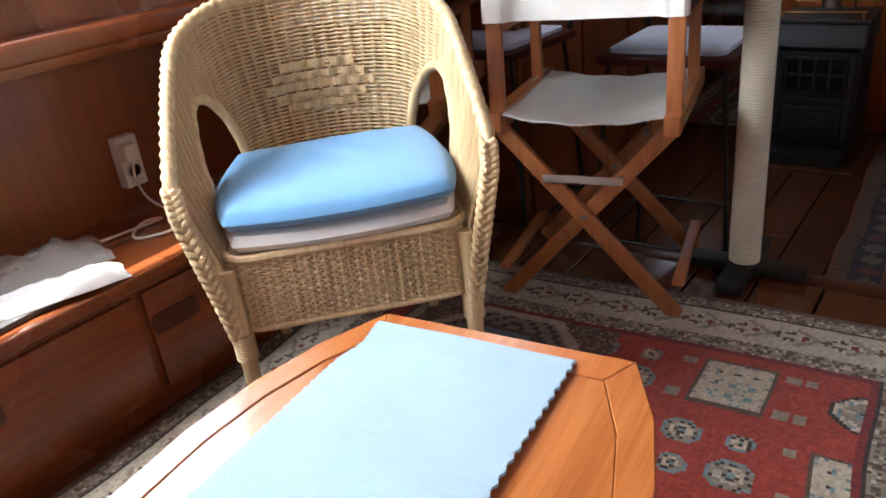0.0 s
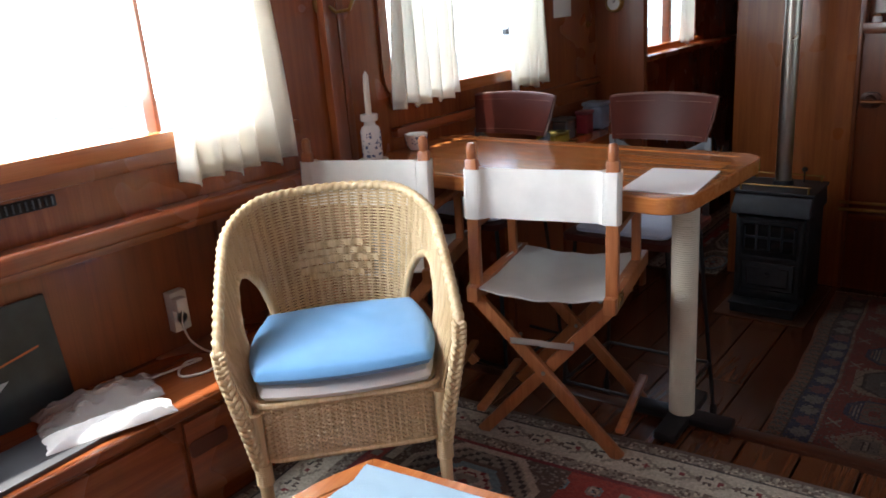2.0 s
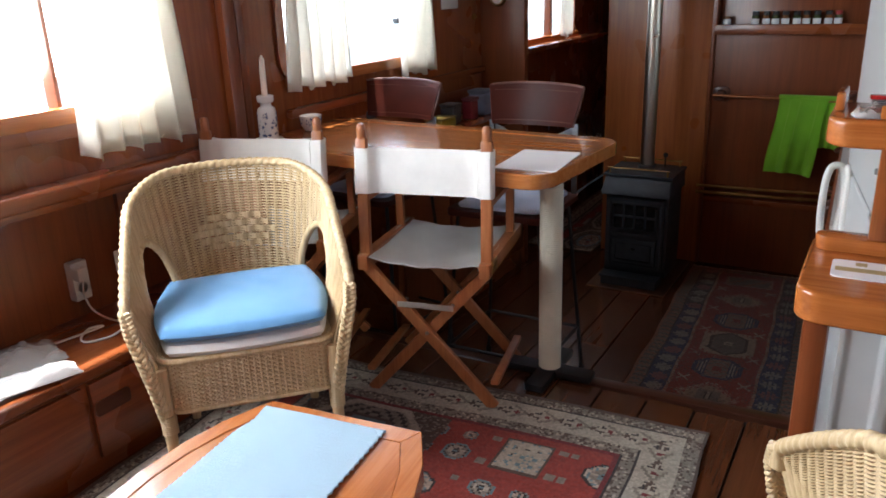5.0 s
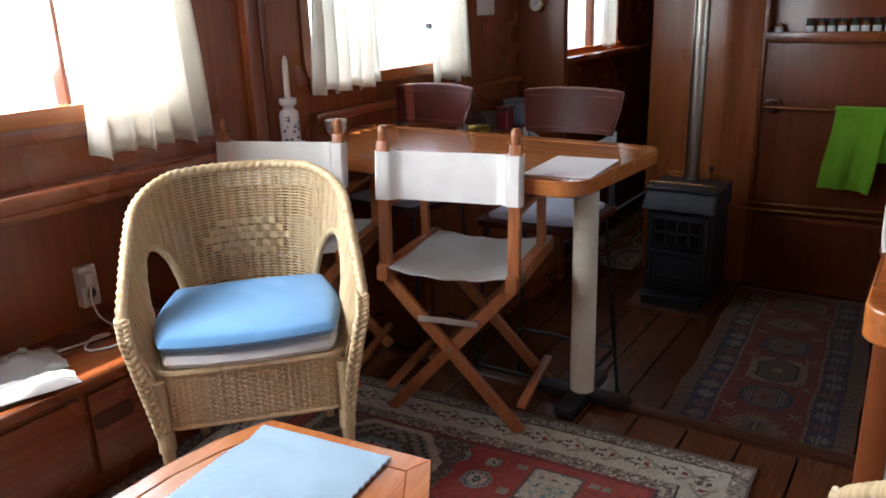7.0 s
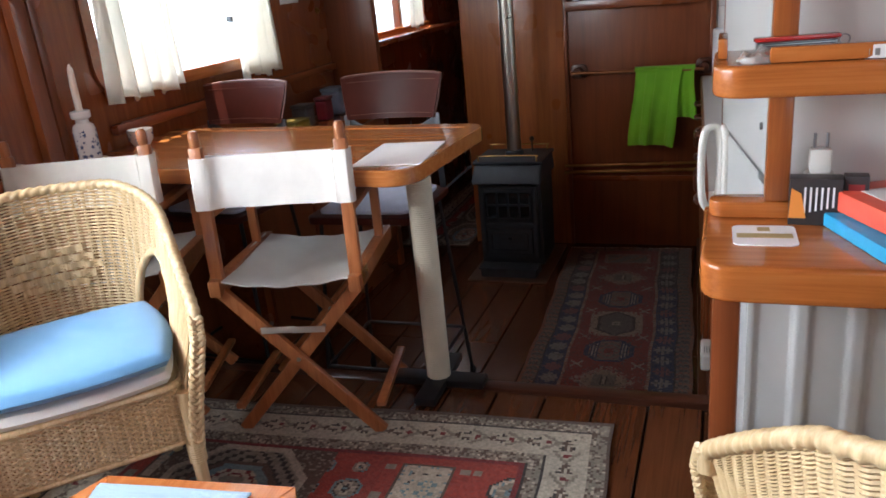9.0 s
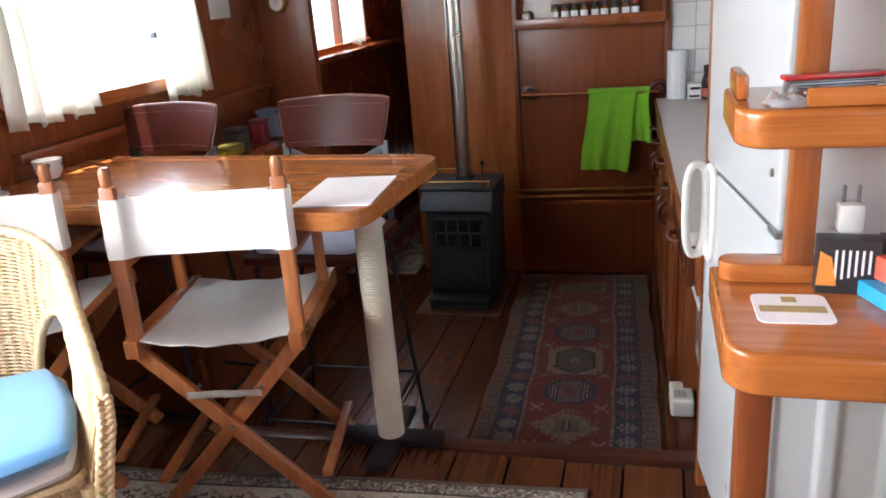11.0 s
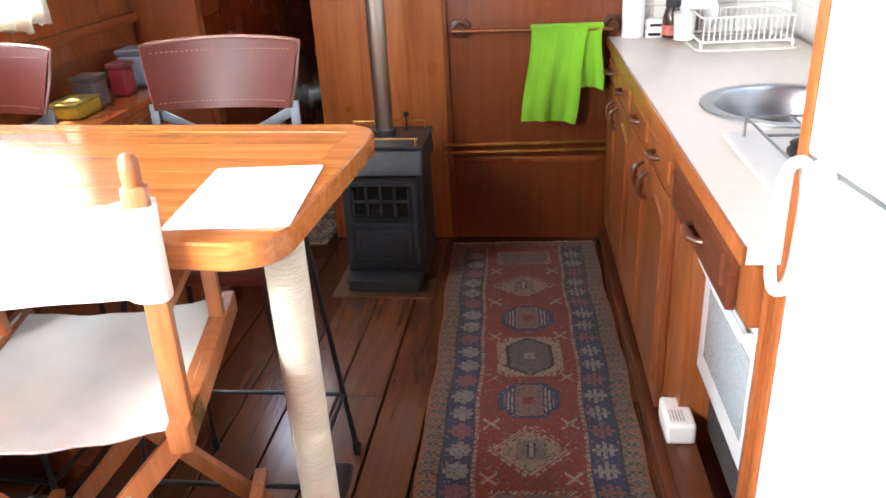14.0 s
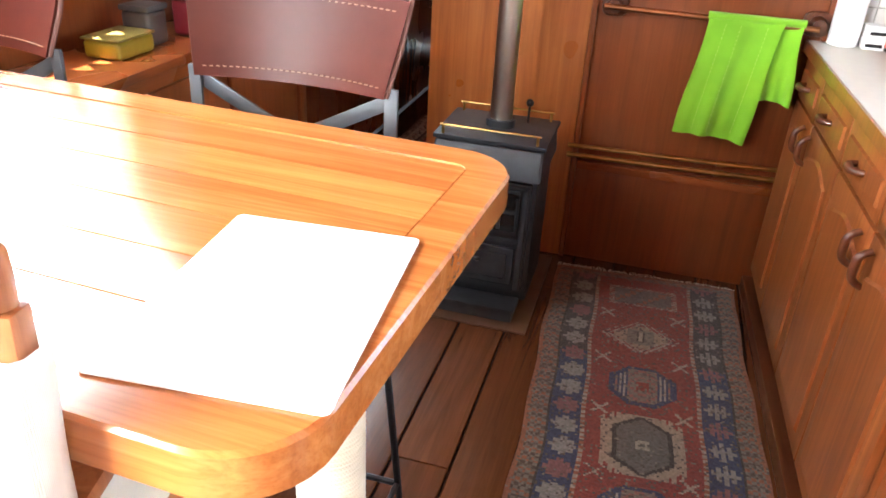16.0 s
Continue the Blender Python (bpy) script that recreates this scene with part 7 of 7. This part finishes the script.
def saloon_colour(x, y, rnd):
    e = min(x, SW - x, y, SL - y)
    along = x if min(y, SL - y) == e else y
    if e < 0.012:
        return BROWN
    if e < 0.050 or 0.168 < e < 0.206:
        k = rnd.random()
        return GREYB if k < 0.55 else (CREAM if k < 0.68 else BROWN)
    if e < 0.056 or 0.162 < e <= 0.168 or 0.206 <= e < 0.212:
        return BLK
    if e <= 0.162:
        c = hooked((along / 0.098) % 1.0, (e - 0.056) / 0.106)
        return c if c else (0.40, 0.36, 0.29)
    if e < 0.222:
        return DEEP
    ix, iy = x - 0.222, y - 0.222
    if SW - x > 0.72 and x > 0.30:
        # brown compartment with large stepped medallions
        my = ((iy + 0.02) % 0.46) / 0.23 - 1
        mx = (x - 0.54) / 0.20
        d = max(abs(my), abs(mx) * 0.92, (abs(mx) + abs(my)) * 0.66)
        if d < 0.92:
            if d > 0.82:
                return CREAM
            if d > 0.60:
                return GREYB if (int(abs(mx) * 14) + int(abs(my) * 14)) % 3 else BLK
            if d > 0.52:
                return BROWN
            return gul(mx / 0.5, my / 0.5, (TEAL, CREAM, DEEP, GREYB)) or TEAL
        return BROWN if rnd.random() < 0.8 else GREYB
    cw, ch = 0.235, 0.215
    gx, gy = int(ix / cw), int(iy / ch)
    a, b = (ix % cw) / cw * 2 - 1, (iy % ch) / ch * 2 - 1
    kind = (gx + 2 * gy) % 3
    if kind == 0 and max(abs(a) / 0.62, abs(b) / 0.74) < 1:
        return panel_dots(a / 0.62, b / 0.74)
    if kind == 1:
        q = gul(a / 0.5 * 0.7 + b / 0.5 * 0.7, b / 0.5 * 0.7 - a / 0.5 * 0.7, (BLK, CREAM, TEAL, GREYB))
        if q:
            return q
    if kind == 2:
        for p, q0, r in ((-0.45, -0.4, 0.3), (0.42, 0.38, 0.34), (0.45, -0.45, 0.2), (-0.42, 0.45, 0.22)):
            q = gul((a - p) / r, (b - q0) / r, (TEAL, GREYB, BLK, CREAM))
            if q:
                return q
    elif abs(abs(a) - 0.86) < 0.10 and abs(abs(b) - 0.55) < 0.12:
        return GREYB
    return RRED


RW, RL = 0.645, 1.74


def runner_motif(x, y, rnd):
    e = min(x, RW - x)
    v = min(y, RL - y)
    if min(e, v) < 0.012:
        return RUST
    if e < 0.062 or v < 0.04:
        along = y if e < 0.062 else x
        ee = e if e < 0.062 else v
        return GREYB if (int(along / 0.010) + int(ee / 0.010)) % 2 else (BROWN if int(along / 0.02) % 2 else RUST)
    if e < 0.07:
        return BLK
    if e < 0.155:
        cell = (y / 0.088) % 1.0
        u = (e - 0.07) / 0.085 - 0.5
        w = cell - 0.5
        if (abs(abs(u) - 0.22) < 0.10 and abs(w) < 0.30 and abs(w) > 0.05) or (abs(u) < 0.10 and abs(w) < 0.42) or (abs(w) < 0.08 and abs(u) < 0.42):
            return (0.29, 0.28, 0.26) if int(y / 0.088) % 3 else (0.26, 0.10, 0.10)
        return NAVY if y > 0.55 else (0.05, 0.045, 0.05)
    if e < 0.168:
        return CREAM if int(y / 0.01) % 2 else RUST
    cx = abs(x - RW / 2)
    for c, kind, h in ((0.16, 0, 0.065), (0.42, 1, 0.115), (0.69, 2, 0.095), (0.955, 3, 0.125), (1.21, 2, 0.095), (1.45, 1, 0.135), (1.68, 0, 0.06)):
        v = abs(y - c)
        if v > h:
            continue
        zig = 0.10 * ((int(cx / 0.011) % 2) - 0.5)
        if kind == 0 and cx < 0.115:
            if v > h - 0.012 or cx > 0.10:
                return CREAM if int((x + y) / 0.008) % 2 else RRED
            return (0.15, 0.135, 0.115) if (int(x / 0.02) + int(y / 0.02)) % 5 else RUST
        if kind == 1:
            d = cx / 0.145 + v / h
            if cx < 0.042 and v < 0.042:
                if cx < 0.012 and v < 0.028:
                    return BLK if cx > 0.005 else CREAM
                return GREYB
            if d < 0.66 + zig:
                return (0.36, 0.27, 0.19)
            if d < 0.90 + zig:
                return CREAM if int((v + cx) / 0.009) % 2 else RRED
        if kind == 2:
            d = max(cx / 0.098, v / h, (cx / 0.098 + v / h) * 0.70)
            if d < 1.0:
                if d > 0.84:
                    return NAVY
                if 0.045 < cx < 0.075:
                    return (0.36, 0.35, 0.32) if int(cx / 0.007) % 2 else NAVY
                if v < 0.022 and cx < 0.018:
                    return RRED
                return GREYB if (int(cx / 0.012) + int(v / 0.012)) % 3 else (0.30, 0.13, 0.10)
        if kind == 3:
            d = max(cx / 0.088, (cx * 0.62 / 0.088 + v / 0.098) * 0.72)
            if d < 0.80:
                return (0.135, 0.13, 0.115) if not (cx < 0.02 and v < 0.02 and cx + v > 0.012) else CREAM
            if d < 0.90:
                return BLK
            if d < 1.22 + zig * 1.6:
                return (0.40, 0.32, 0.24)
    for c in (0.29, 0.56, 0.82, 1.085, 1.33, 1.57):
        v, u = abs(y - c), abs(cx - 0.118)
        if v < 0.026 and u < 0.024:
            if abs(v - u) < 0.006 or u + v < 0.010:
                return CREAM
            return RRED
    return RRED


def runner_colour(x, y, rnd):
    """The runner's dyes, faded and trodden towards brown."""
    k = rnd.random()
    if k < 0.08:
        return (0.075, 0.06, 0.052)
    if k < 0.11:
        return (0.15, 0.13, 0.105)
    return tuple(0.56 * c + 0.25 * d for c, d in zip(runner_motif(x, y, rnd), (0.085, 0.07, 0.058)))


carpet("saloon_rug", pose(-0.215, -2.267, 0.001, 0, 0, 4.5), SW, SL, 0.0072, saloon_colour, "worn oriental rug with red field and cream border")
carpet("runner_rug", pose(0.333, -0.012, LOW + 0.001, 0, 0, 2.5), RW, RL, 0.0062, runner_colour, "narrow red and blue oriental runner on the galley floor", 0.006)
carpet("passage_rug", pose(-0.80, 1.51, LOW + 0.001), 0.42, 1.55, 0.012, lambda x, y, r: saloon_colour(x * 1.6, y, r), "small red patterned rug in the passage")

# fringe at the runner's far end
bm = bmesh.new()
rf = random.Random(5)
for k in range(110):
    x = -RW / 2 + RW * k / 109
    tube(bm, [(x, 0.0, 0.003), (x + rf.uniform(-0.004, 0.004), 0.012, 0.003), (x + rf.uniform(-0.008, 0.008), rf.uniform(0.02, 0.032), 0.0015)], 0.0011, 4)
fr_ob = mesh_object("fringe", bm, ROPE, False, bpy.data.objects["runner_rug"])

# ---------------------------------------------------------------- floor boards
def boards(parent, x0, x1, y0, y1, z, width, joints, seed):
    rnd = random.Random(seed)
    shared = {}
    x = x0
    while x < x1 - 0.01:
        w = width
        cuts = [y0] + [c + rnd.uniform(-0.02, 0.02) for c in joints if rnd.random() < 0.55] + [y1]
        for a, b in zip(cuts, cuts[1:]):
            key = (round(w, 3), round(b - a, 2))
            if key not in shared:
                bm = bmesh.new()
                box(bm, (0.003, 0.0008, -0.02), (w - 0.003, b - a - 0.0008, 0.0), 0.0022, 1)
                me = bpy.data.meshes.new("plank")
                bm.to_mesh(me)
                bm.free()
                me.materials.append(DECK_WOOD)
                shared[key] = me
            ob = new("plank", shared[key])
            ob.parent = parent
            ob.matrix_world = pose(x, a, z - 0.0012 * rnd.random(), 0, 0, 0)
        x += w


boards(floor_low, -1.16, 1.40, STEP_Y + 0.005, 3.18, LOW, 0.153, (-1.2, -0.2, 0.9, 2.0), 1)
boards(floor_high, -1.16, 1.40, -5.39, -2.085, 0.0, 0.148, (-2.9, -3.9, -4.8), 2)

# glazed wall tiles
def tiles(parent, m, w, h, size, x_off=0.0):
    me = None
    nx, nz = int(w / size), int(h / size)
    for i in range(nx):
        for k in range(nz):
            if me is None:
                bm = bmesh.new()
                box(bm, (0.0015, 0.0015, 0.0), (size - 0.0015, size - 0.0015, 0.006), 0.0015, 1)
                me = bpy.data.meshes.new("tile")
                bm.to_mesh(me)
                bm.free()
                me.materials.append(TILE)
            ob = new("tile", me)
            ob.parent = parent
            ob.matrix_world = m @ pose(i * size + x_off, k * size, 0)


tiles(wall_tiled, on_back_wall(0.755, BACK + 0.0199, 0.62), 0.66, 0.9, 0.108)
tiles(wall_right, on_right_wall(1.4199, BACK, 0.62), 2.1, 0.32, 0.108)
